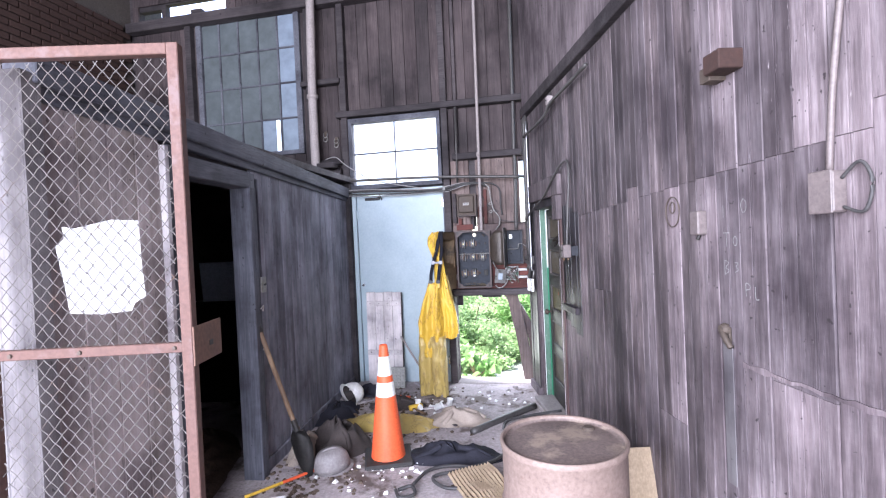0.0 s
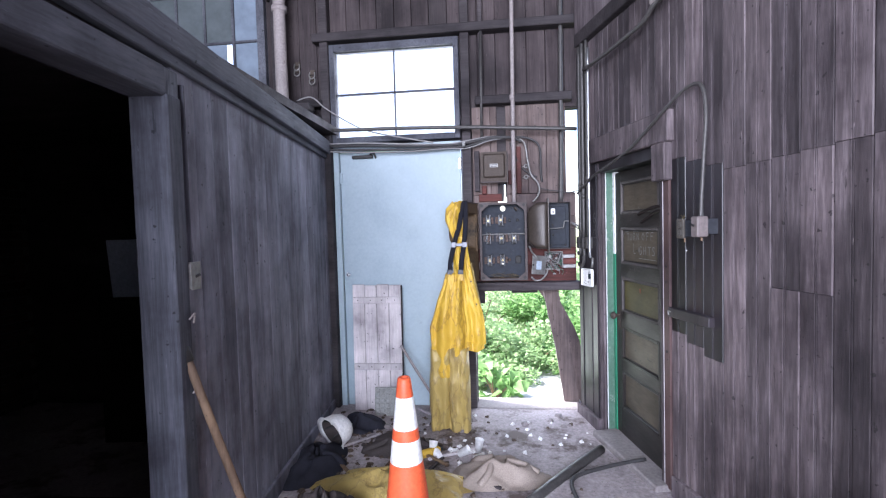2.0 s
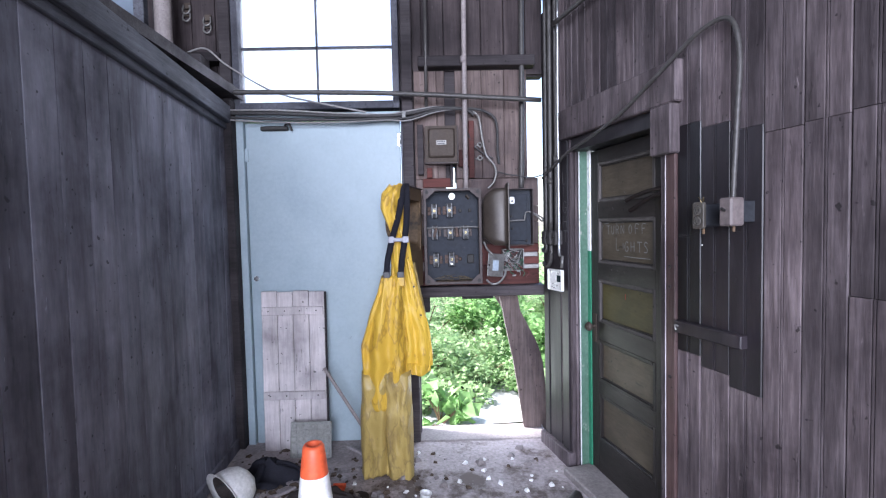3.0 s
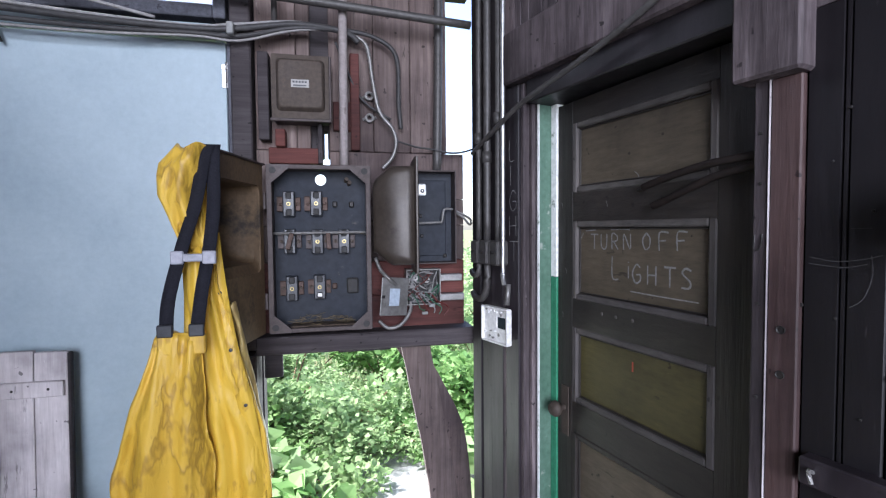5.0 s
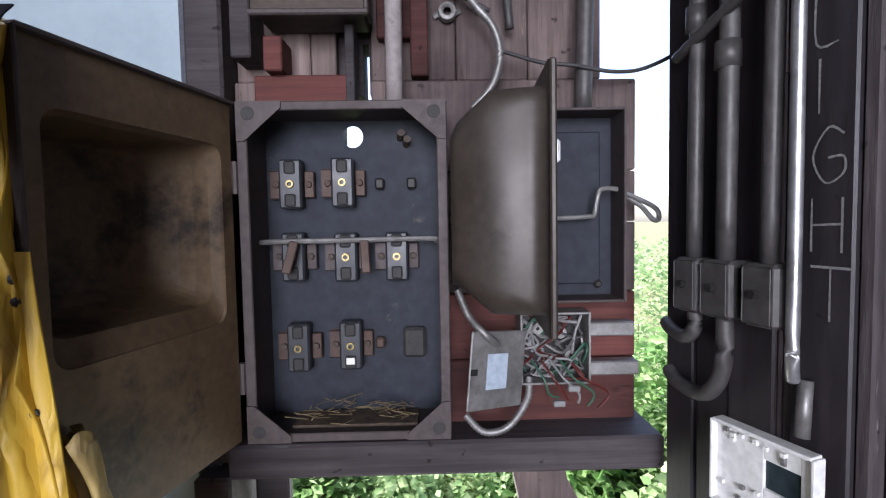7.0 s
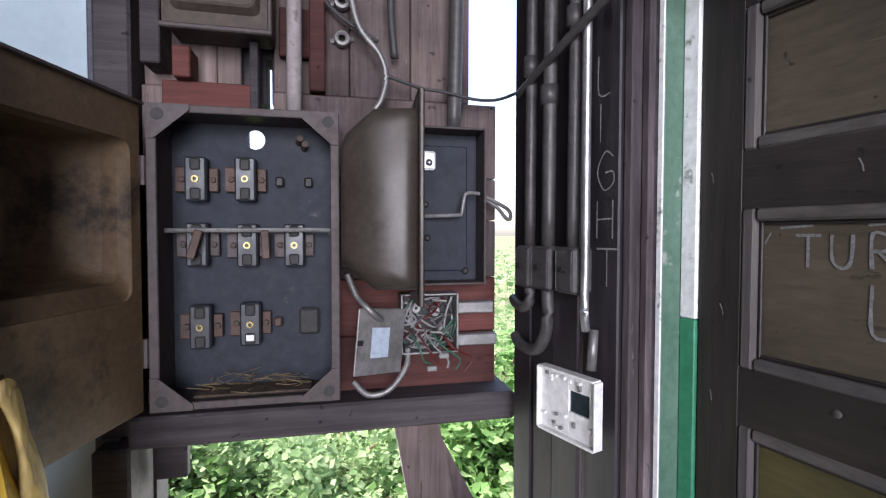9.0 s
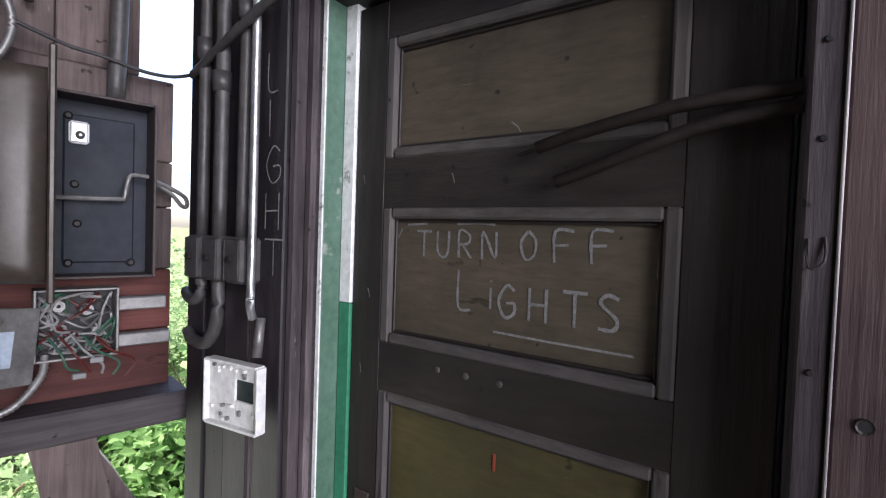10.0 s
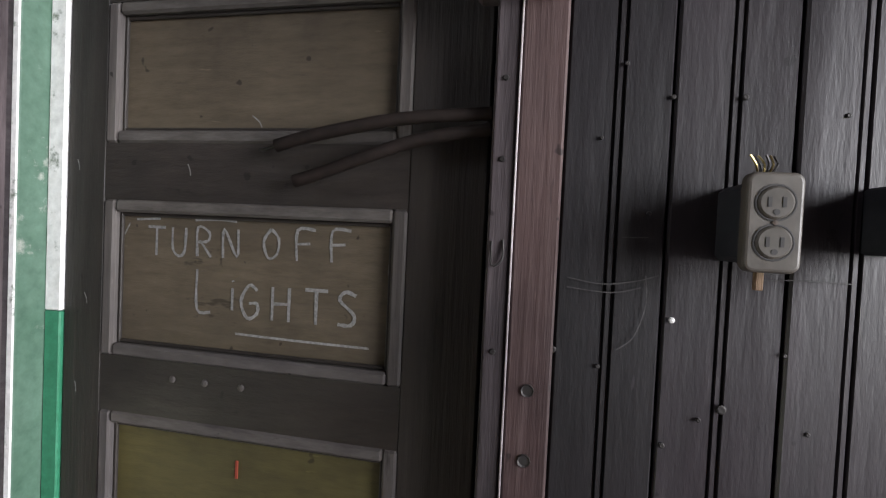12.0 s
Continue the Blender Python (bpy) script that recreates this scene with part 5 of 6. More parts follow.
# ---- east wall fixtures ----
def outlet(m):
    th = thing("outlet", m, "old ivory double socket on a surface box", "outlet")
    # black material stands in for the shade on the box's side
    part("box_body", box(-.019, .019, -.05, .036, .008, .094, .006), BAKELITE, th, "box behind the cover, coloured black for its shaded side")
    b = prism([(cx + .010 * math.cos(radians(a)), cz + .010 * math.sin(radians(a))) for cx, cz, a0 in ((.0165, .092, 0), (-.0165, .092, 90), (-.0165, .010, 180), (.0165, .010, 270)) for a in range(a0, a0 + 91, 15)], -.046, -.034)
    bmesh.ops.rotate(b, cent=(0, 0, 0), matrix=pose(0, 0, 0, 90).to_3x3(), verts=b.verts)
    rim = [e for e in b.edges if min(v.co.y for v in e.verts) > .0455]
    bmesh.ops.bevel(b, geom=rim, offset=.004, segments=3, profile=.5, affect='EDGES')
    part("cover", b, OUTLET, th, "ivory cover with rounded edges")
    for z in (.071, .031):
        so = part("socket", lathe([(0, .003), (.0145, .003), (.0165, .0015), (.017, 0)], 20), OUTLET_IN, th, m=T((0, .046, z)) @ pose(0, 0, 0, -90))
        for x in (-.0065, .0065):
            part("slot", box(x - .0017, x + .0017, -.0055, .0045, .0030, .0037), BLACKRUB, so)
        part("socket_gap", lathe([(.0172, .0006), (.0182, .0008), (.0192, .0006)], 20), BLACKRUB, so)
        part("ground_hole", lathe([(0, .0004), (.003, .0004), (.003, 0)], 10), BLACKRUB, so, m=T((0, .0095, .0031)))
    part("screw", lathe([(0, .002), (.0025, .0015), (.003, 0)], 8), RUST, th, m=T((0, .046, .051)) @ pose(0, 0, 0, -90))
    for k in range(6):
        part("wire_stub", tube([(-.004 + k * .002, .02, .1), (-.01 + k * .004, .024, .112), (-.008 + k * .005, .02 + .003 * (k % 3), .122)], .0012, 5, 3), BRASS if k % 2 else IRON, th)
    part("peg", box(-.005, .003, .015, .022, -.02, .002, .001), HANDLE_WOOD, th)
    return th


o1 = outlet(EM @ T((-.1275, .044, 1.4995)) @ Matrix.Diagonal((1.04, 1, 1.0, 1)))
o2 = thing("switch", EM @ T((-.28, .004, 1.51)), "grey surface-mounted switch box fed by a conduit", "switch")
# narrow black block paints in the shade behind the switch
part("mount", box(-.016, .016, -.006, .056, .012, .088, .003), BAKELITE, o2, "block behind the box, coloured black for shade")
part("body", box(-.027, .027, .056, .116, 0, .10, .006), BOXGREY, o2)
part("toggle", tube([(0, .116, .055), (.0, .131, .063)], .005, 8, 0), IRON, o2)
part("peg", box(-.004, .004, .072, .08, -.02, .003, .001), HANDLE_WOOD, o2)
pipe("conduit", [(1.23, .03, 1.83), (1.05, .055, 1.88), (.87, .06, 1.94), (.65, .06, 1.985), (.42, .06, 2.04), (.25, .06, 2.105), (.10, .06, 2.17), (-.07, .05, 2.25), (-.17, .03, 2.275), (-.235, .035, 2.23), (-.268, .045, 2.1), (-.278, .065, 1.9), (-.28, .085, 1.60)], .009, DARK_PIPE, "bent armoured conduit over the door to the switch", m=EM, k=12, wave=.08)
bar = thing("batten", EM @ T((-.105, .0, 1.06)), "short dark wooden batten nailed across the boards", "batten")
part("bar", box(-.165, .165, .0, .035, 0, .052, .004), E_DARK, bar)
part("hook", tube([(.14, .035, .03), (.14, .05, .035), (.135, .05, .015)], .004, 6), GALV, bar)
pipe("conduit", [(1.0, .07, 2.72), (.3, .06, 2.74), (.1, .06, 2.80), (-.3, .06, 2.81), (-.75, .06, 2.82)], .014, DARK_PIPE, "conduit along the wall under the ledge", m=EM)
th = thing("conduit_fitting", EM @ T((.116, .03, 2.80)), "pale conduit fitting on the wall", "fitting")
part("body", box(-.03, .03, 0, .05, 0, .07, .006), PALE_PIPE, th)
part("screw", tube([(0, .05, .035), (0, .058, .035)], .006, 8, 0), IRON, th)
brk = thing("brick_block", EM @ T((-2.12, 0, 2.27)), "small red block projecting from the wall boards", "block")
part("block", box(-.055, .045, 0, .10, .015, .09, .004), BRICKRED, brk)
part("bracket", box(.045, .11, 0, .075, 0, .06, .004), RUST, brk)
sw = thing("switch", EM @ T((-1.885, .0, 1.655)), "small grey surface switch on the boards", "switch")
part("body", box(-.032, .032, 0, .045, 0, .105, .006), BOXGREY, sw)
part("toggle", tube([(0, .02, -.001), (0, .03, -.02)], .008, 8, 0), IRON, sw)
ring = thing("wire_ring", EM @ T((-1.66, .012, 1.77)), "thin rusty wire ring hung on a nail", "ring")
for r_, cz in ((.06, 0), (.022, .02)):
    part("loop", tube([(r_ * math.cos(a), .0, cz + r_ * 1.2 * math.sin(a)) for a in np.linspace(0, 6.28, 15)], .003, 5, 2), RUST, ring)
ob_ = thing("outlet_box", EM @ T((-2.55, .0, 1.71)), "grey metal outlet box with a conduit and a cable loop", "outlet box")
part("body", box(-.04, .04, 0, .05, 0, .125, .006), BOXGREY, ob_)
part("cover", box(-.042, .042, .05, .055, -.002, .127, .003), BOXGREY, ob_)
part("cable_loop", tube([(-.04, .02, .1), (-.10, .02, .14), (-.135, .02, .08), (-.11, .02, .0), (-.045, .02, .015)], .005, 8), CABLE, ob_, smooth=True)
part("conduit", tube([(-.0, .02, .12), (-.03, .02, .45), (-.12, .02, .95), (-.25, .02, 1.23)], .010, 8, 6), BOXGREY, ob_, smooth=True)
lt = thing("latch", EM @ T((-2.03, .0, 1.23)), "rusty iron latch on the boards", "latch")
part("plate", box(-.02, .02, 0, .012, -.03, .045, .003), RUST, lt)
part("lever", tube([(0, .012, .03), (0, .03, .03), (-.03, .035, .0), (-.055, .03, -.03)], .012, 8), RUST, lt, smooth=True)
part("boss", lathe([(0, .03), (.018, .026), (.024, .01), (.024, 0)], 14), RUST, lt, m=T((0, .01, .035)) @ pose(0, 0, 0, -90))
rt = random.Random(5)
up = [(-3.0 + .04 * i, .006 + rt.uniform(-.004, .009)) for i in range(23)]
dn = [(-2.12 - .04 * i, -.006 + rt.uniform(-.008, .004)) for i in range(23)]
b = prism([(p, -q) for p, q in up + dn], 0, .004)
bmesh.ops.rotate(b, cent=(0, 0, 0), matrix=pose(0, 0, 0, -90).to_3x3(), verts=b.verts)
bmesh.ops.recalc_face_normals(b, faces=b.faces)
tear = solo("torn_strip", b, E_WOOD, EM @ T((0, .004, 1.14)), "ragged torn strip along the boards", "strip")
solo("worn_board", box(-2.06, -2.0, .003, .008, .62, 1.2, .002), WHITE_PLANK, EM, "pale worn board patch on the wall", "board")
for ch, cx, cz, ch_h in (("T", -2.025, 1.605, .055), ("B", -2.03, 1.49, .055), ("O", -2.135, 1.735, .055), ("O", -2.085, 1.605, .04), ("L", -2.2, 1.41, .045), ("P", -2.15, 1.41, .05), ("I", -2.025, 1.72, .05), ("3", -2.09, 1.50, .042)):
    solo("chalk_mark", chalk(ch, cx, cz, ch_h, .006, .0045, .1), CHALKWALL, EM, "faint chalk scribble on the grey boards", "chalk mark", "chalk marks on the boards")

# added out of sight to block daylight through the gap at the door
part("backing", box(-.35, 1.25, -.30, -.26, .0, 2.5), DOOR_WOOD, frame_e, "unseen board added behind the door to stop daylight")

# door springs
for pts, mat_ in (([(.475, -.042, 1.640), (.43, -.038, 1.652), (.36, -.032, 1.666), (.28, -.026, 1.678), (.165, -.02, 1.684)], IRON), ([(.445, -.042, 1.590), (.40, -.038, 1.604), (.34, -.032, 1.625), (.26, -.026, 1.650), (.165, -.02, 1.664)], IRON)):
    pipe("coil_spring", pts, .009, SPRING, "rusty coil spring across the dark door", "spring", k=56, m=EM, wave=.055, seg=12)
pipe("coil_spring_hook", [(.512, -.068, 1.638), (.495, -.05, 1.636), (.475, -.042, 1.640)], .003, IRON, "wire hook of the door spring", "hook", m=EM)

# scratches, nails and knots on the boards beside the door
def scratch(pts, y, w):
    b = bmesh.new()
    P = smooth_path(pts, 5)
    prev = None
    for k, p in enumerate(P):
        t = P[min(k + 1, len(P) - 1)] - P[max(k - 1, 0)]
        s = Vector((-t[1], t[0], 0)).normalized() * w / 2
        cur = (b.verts.new((p[0] + s.x, y, p[1] + s.y)), b.verts.new((p[0] - s.x, y, p[1] - s.y)))
        if prev:
            b.faces.new((prev[0], prev[1], cur[1], cur[0]))
        prev = cur
    return b


for pts in (((.062, 1.478, 0), (.02, 1.472, 0), (-.02, 1.478, 0), (-.045, 1.486, 0)), ((.062, 1.466, 0), (.01, 1.462, 0), (-.025, 1.47, 0)), ((-.03, 1.485, 0), (-.032, 1.45, 0), (-.02, 1.41, 0), (.0, 1.392, 0)), ((-.0, 1.53, 0), (-.03, 1.531, 0)), ((-.16, 1.487, 0), (-.20, 1.489, 0), (-.26, 1.488, 0)), ((.085, 1.50, 0), (.09, 1.48, 0), (.08, 1.47, 0))):
    solo("chalk_scratch", scratch(pts, .0062, .0013), SCRATCH, EM, "thin pale scratch across the blackish boards", "scratch", "scratches on the boards")
for x, z, q in ((-.125, 1.33, .008), (.075, 1.387, .006), (-.10, 1.315, .004), (-.03, 1.56, .004), (.02, 1.37, .004), (-.05, 1.70, .004), (.005, 1.74, .004), (-.22, 1.31, .004), (-.19, 1.40, .0035), (-.06, 1.28, .005), (-.24, 1.68, .004), (.03, 1.65, .0035), (-.13, 1.70, .005), (-.02, 1.20, .004)):
    part("nail_head", lathe([(0, .0012), (q * .45, .0014), (q * .7, .0008), (q * .7, -.002)], 9), IRON, wall_east, m=T((x, .005, z)) @ pose(0, 0, 0, -90))
part("plaster_fleck", lathe([(0, .003), (.003, .002), (.004, 0)], 6), FOAM, wall_east, m=T((-.063, .005, 1.433)) @ pose(0, 0, 0, -90))
part("staple", tube([(.143, .013, 1.52), (.143, .017, 1.495), (.156, .017, 1.488), (.157, .013, 1.518)], .0015, 5, 3), IRON, frame_e)
for z in (1.38, 1.62, 1.72, 1.19):
    part("nail", lathe([(0, .002), (.003, .002), (.004, 0)], 8), IRON, frame_e, m=T((.149, .0125, z)) @ pose(0, 0, 0, -90))
for x0, z0, dx in ((.64, 1.615, .004), (.85, 1.62, .003), (.83, 1.40, .004), (.845, 1.25, .002), (.53, 1.69, .012)):
    part("scuff", scratch(((x0, z0, 0), (x0 - dx, z0 - .009, 0), (x0 - dx * 1.4, z0 - .018, 0)), DY + .0012, .002), CHALKFAINT, door_e)

# ---- oilskins hanging from the lid ----
oil = thing("oilskins", T((-.672, 5.07, .06)), "yellow oilskin coat and bib trousers hung from the lid", "work clothes")


def drape(rows, folds, seg=56, seed=0.0, depth=.45):
    """Cloth hanging in folds: rows of (height, middle x, half width, middle y)."""
    b = bmesh.new()
    H = [r[0] for r in rows]
    rings = []
    n = 44
    for i in range(n + 1):
        z = H[0] + (H[-1] - H[0]) * i / n
        cx, hw, cy = (float(np.interp(z, H if H[0] < H[-1] else H[::-1], [r[k] for r in (rows if H[0] < H[-1] else rows[::-1])])) for k in (1, 2, 3))
        ring = []
        for j in range(seg):
            a = 2 * math.pi * j / seg
            f = 1 + .10 * math.sin(a * folds + 2.2 * noise.noise(Vector((a, z * 2, seed)))) + .16 * noise.noise(Vector((math.cos(a) * 2, math.sin(a) * 2, z * 4 + seed)))
            ring.append(b.verts.new((cx + hw * math.cos(a) * (1 + .06 * noise.noise(Vector((z * 7, seed, 1)))), cy + hw * depth * math.sin(a) * f - .018 * abs(math.sin(a * folds / 2 + seed)) - .022 * (1 - 2 * abs(noise.noise(Vector((cx * 5 + math.cos(a) * 1.6, z * 5.5, seed * 2))))), z + .012 * math.sin(a * 3 + seed))))
        rings.append(ring)
    for p, q in zip(rings, rings[1:]):
        for j in range(seg):
            b.faces.new((p[j], p[(j + 1) % seg], q[(j + 1) % seg], q[j]))
    b.faces.new(rings[-1])
    b.faces.new(rings[0])
    bmesh.ops.recalc_face_normals(b, faces=b.faces)
    return b


part("coat", drape([(1.71, .0, .032, .035), (1.55, -.006, .038, .035), (1.3, -.002, .05, .04), (1.05, .03, .085, .05), (.82, .07, .105, .06), (.63, .075, .11, .06)], 7, seed=2.0, depth=.35), YELLOW2, oil, "bright yellow oilskin coat", True)
part("coat_facing", drape([(1.25, .065, .025, .07), (.95, .115, .03, .09), (.7, .15, .035, .09)], 3, seed=3.0, depth=.5), YELLOW_OLD, oil, "grubby coat facing", True)
part("hood", drape([(1.715, -.0, .045, .02), (1.66, -.03, .065, .02), (1.58, -.045, .06, .02), (1.5, -.03, .045, .02), (1.42, -.012, .03, .03)], 5, seed=5.0, depth=.8), YELLOW, oil, "bunched yellow hood", True)
part("bib", drape([(1.185, -.045, .062, -.03), (1.1, -.055, .075, -.03), (.95, -.085, .105, -.02), (.80, -.10, .13, -.0), (.62, -.10, .135, .01), (.40, -.105, .125, .015)], 6, seed=7.0, depth=.5), YELLOW, oil, "yellow bib with crossed straps", True)
part("trouser_leg", drape([(.62, -.15, .09, .01), (.45, -.155, .092, .005), (.25, -.165, .09, .015), (.0, -.175, .085, .03)], 5, seed=11.0, depth=.7), YELLOW_OLD, oil, "faded stained trouser leg", True)
part("trouser_leg", drape([(.62, -.04, .09, .01), (.45, -.035, .09, .005), (.25, -.03, .088, .01), (-.02, -.025, .08, .02)], 5, seed=13.0, depth=.7), YELLOW_OLD, oil, "faded stained trouser leg", True)
part("hem_band", drape([(.66, .07, .10, .05), (.60, .07, .10, .05)], 7, seed=2.0, depth=.38), YELLOW2, oil, "", True)


def strap(pts, w, name, mat, label=""):
    b = bmesh.new()
    prev = None
    for p in smooth_path(pts, 6):
        cur = [b.verts.new(p + Vector((s * w / 2, d, 0))) for s, d in ((-1, 0), (1, 0), (1, .003), (-1, .003))]
        if prev:
            for k in range(4):
                b.faces.new((prev[k], prev[(k + 1) % 4], cur[(k + 1) % 4], cur[k]))
        prev = cur
    return part(name, b, mat, oil, label, True)


strap([(.036, .0, 1.727), (.03, -.03, 1.69), (.008, -.05, 1.55), (-.03, -.06, 1.42), (-.062, -.075, 1.28), (-.068, -.082, 1.17)], .036, "strap", WEB, "black webbing strap")
strap([(.05, .0, 1.727), (.053, -.03, 1.68), (.052, -.035, 1.55), (.04, -.05, 1.42), (.022, -.07, 1.30), (.008, -.086, 1.17)], .036, "strap", WEB, "black webbing strap")
strap([(.022, .02, 1.70), (.024, .02, 1.6), (.03, .02, 1.47), (.038, .025, 1.38)], .012, "placket_edge", YELLOW, "")
strap([(.03, .018, 1.47), (.036, .018, 1.40), (.05, .018, 1.28), (.08, .0, 1.12), (.118, .0, .95), (.148, .02, .72)], .046, "placket", YELLOW2, "yellow placket with dark snaps")
bk = part("buckle", box(-.05, .06, -.066, -.059, 1.39, 1.412, .003), BUCKLE, oil, "grey plastic strap buckle")
part("buckle_loop", box(-.056, -.022, -.069, -.058, 1.383, 1.42, .003), BUCKLE, bk)
part("buckle_loop", box(.026, .062, -.069, -.058, 1.383, 1.42, .003), BUCKLE, bk)
for x, z in ((-.068, 1.185), (.012, 1.185)):
    part("clip", box(x - .02, x + .02, -.094, -.084, z, z + .035, .003), BAKELITE, oil)
    part("tab", box(x - .022, x + .022, -.09, -.075, z - .05, z + .006, .004), YELLOW, oil)
for x, y, z in ((.034, .0175, 1.44), (.037, .0175, 1.415), (.05, .0175, 1.29), (.08, -.001, 1.12), (.118, -.001, .95)):
    part("snap", lathe([(0, .003), (.005, .002), (.006, 0)], 8), BAKELITE, oil, m=T((x, y, z)) @ pose(0, 0, 0, 90))


# ---- things on the floor ----
cone_ = thing("traffic_cone", T((-.825, 3.62, .02)), "orange traffic cone with two white bands", "traffic cone")


def cone_r(z):
    return .135 - (.135 - .03) * z / .88


part("base", box(-.18, .18, -.18, .18, 0, .035, .012), BLACKRUB, cone_, "black rubber base", m=pose(0, 0, 0, 0, 0, 20))
for z0, z1, mat_, lab in ((.035, .50, ORANGE, "orange skirt"), (.50, .605, REFLECT, "white band"), (.605, .655, ORANGE, "orange ring"), (.655, .80, REFLECT, "white band"), (.80, .88, ORANGE, "orange tip")):
    b = lathe([(cone_r(z0) + .001, z0), (cone_r((z0 + z1) / 2) + .001, (z0 + z1) / 2), (cone_r(z1) + .001, z1)] + ([(.026, .888), (.018, .886), (.017, .80)] if z1 == .88 else []), 28)
    part("band" if mat_ is REFLECT else "skirt", b, mat_, cone_, lab, True)

drum = thing("oil_drum", T((.445, 2.21, .02)), "dusty brown steel drum with a rusty lid", "drum")
DR, DH = .262, .785
part("body", lathe([(0, 0), (DR - .008, 0), (DR + .004, .01), (DR, .03), (DR, .25), (DR + .010, .265), (DR, .28), (DR, .51), (DR + .01, .525), (DR, .54), (DR, DH - .03), (DR + .006, DH - .02), (DR + .008, DH - .005), (DR + .002, DH), (DR - .008, DH - .004)], 48), DRUM, drum, "", True)
part("lid", lathe([(0, DH - .012), (DR - .03, DH - .014), (DR - .012, DH - .017), (DR - .008, DH - .006)], 48), DRUMTOP, drum, "stained rusty lid", True)
part("chime", lathe([(DR - .009, DH - .006), (DR - .006, DH + .006), (DR + .004, DH + .008), (DR + .009, DH), (DR + .006, DH - .018)], 48), DRUM, drum, "rolled rim", True)
part("bung", lathe([(0, .012), (.022, .012), (.028, .006), (.03, 0)], 16), RUST, drum, m=T((.12, .15, DH - .014)))

sh = thing("shutter", T((-1.43, 5.455, .03)) @ pose(0, 0, 0, -2.0), "bleached ledged board shutter leaning on the blue door", "shutter")
for i in range(4):
    part("plank", box(-.21 + i * .106, -.107 + i * .106, -.012, .012, 0 if i else -.01, 1.09 - .006 * (i % 2), .003), PALE_WOOD, sh)
for z in (.36, .93):
    part("ledge", box(-.205, .205, -.03, -.012, z, z + .055, .003), PALE_WOOD, sh)
    for x in (-.16, -.05, .05, .16):
        part("nail", lathe([(0, .002), (.004, .001), (.005, 0)], 8), IRON, sh, m=T((x, -.03, z + .028)) @ pose(0, 0, 0, 90))
part("dark_edge", box(.211, .222, -.012, .012, 0, 1.08, .003), B_BEAM, sh)

mat_th = thing("moulded_mat", T((-1.30, 5.33, .02)) @ pose(0, 0, 0, -10), "grey moulded grid mat propped upright", "mat")
part("sheet", box(-.14, .13, -.006, .006, 0, .25, .005), GRATE, mat_th)
for i in range(6):
    for j in range(6):
        part("pad", box(-.128 + i * .043, -.095 + i * .043, -.013, -.006, .012 + j * .039, .04 + j * .039, .003), GRATE, mat_th)

pole = pipe("broom_handle", [(-1.21, 5.38, .62), (-.98, 5.36, .25), (-.83, 5.34, .02)], .011, PALE_PIPE, "pale broom handle leaning by the door", "pole", k=4)

shov = thing("shovel", T((-1.34, 3.32, .03)), "old shovel with a wooden handle leaning on the partition", "shovel")
part("handle", tube([(-.29, -.07, 1.06), (-.19, -.045, .72), (-.06, -.015, .30)], .017, 10, 5), HANDLE_WOOD, shov, "worn wooden handle", True)
part("cap", tube([(-.305, -.075, 1.11), (-.287, -.07, 1.05)], .024, 10, 0), IRON, shov, "dark iron grip cap", True)
b = bmesh.new()
rows = []
for i in range(9):
    t = i / 8
    w = .085 * (1 - .75 * t ** 3) * (.55 + .45 * min(1, t * 5))
    c = Vector((-.06 + .075 * t, -.015 - .02 * t, .32 - .34 * t))
    rows.append([b.verts.new(c + Vector((w * s, -.035 * (1 - s * s) + .01, 0))) for s in (-1, -.5, 0, .5, 1)])
for p, q in zip(rows, rows[1:]):
    for k in range(4):
        b.faces.new((p[k], p[k + 1], q[k + 1], q[k]))
bmesh.ops.solidify(b, geom=list(b.faces), thickness=.004)
part("blade", b, IRON, shov, "dark rusty blade", True)
part("socket", tube([(-.09, -.022, .40), (-.05, -.014, .27)], .022, 10, 0), IRON, shov)


def hard_hat(m, mat, label):
    th = thing("hard_hat", m, label, "hard hat")
    prof = [(.0, .145), (.05, .14), (.085, .118), (.108, .08), (.116, .04), (.118, .0)]
    b = lathe(prof, 28)
    bmesh.ops.scale(b, vec=(1.12, .92, 1), verts=b.verts)
    bmesh.ops.solidify(b, geom=list(b.faces), thickness=.003)
    part("shell", b, mat, th, "", True)
    b = lathe([(.117, .004), (.128, -.002), (.140, -.008), (.139, -.011), (.116, -.002)], 28)
    bmesh.ops.scale(b, vec=(1.14, .94, 1), verts=b.verts)
    part("brim", b, mat, th, "", True)
    part("ridge", tube([(-.11, 0, .07), (-.06, 0, .133), (0, 0, .15), (.06, 0, .133), (.11, 0, .07)], .009, 8), mat, th, "", True)
    b = bmesh.new()
    for a in (0, 60, 120):
        c, s = math.cos(radians(a)), math.sin(radians(a))
        tube([(-.1 * c, -.09 * s, .01), (-.05 * c, -.05 * s, .08), (0, 0, .1), (.05 * c, .05 * s, .08), (.1 * c, .09 * s, .01)], .007, 6, bm=b)
    # extra dark inner sheet gives the hollow its shade
    b2_ = lathe([(.0, .135), (.05, .13), (.08, .11), (.102, .075), (.109, .04), (.111, .004)], 24)
    bmesh.ops.scale(b2_, vec=(1.1, .9, 1), verts=b2_.verts)
    part("lining", b2_, CLOTH_DARK, th, "added dark sheet for the shade inside the shell", True)
    part("harness", b, BLACKRUB, th, "dark webbing harness")
    return th


hard_hat(T((-1.60, 4.74, .14)) @ pose(0, 0, 0, -74, 0, -38), HATW, "scuffed white hard hat lying on its side")
hard_hat(T((-1.19, 3.40, .045)) @ pose(0, 0, 0, 8, -6, 30), HATG, "grey dusty hard hat on the floor")

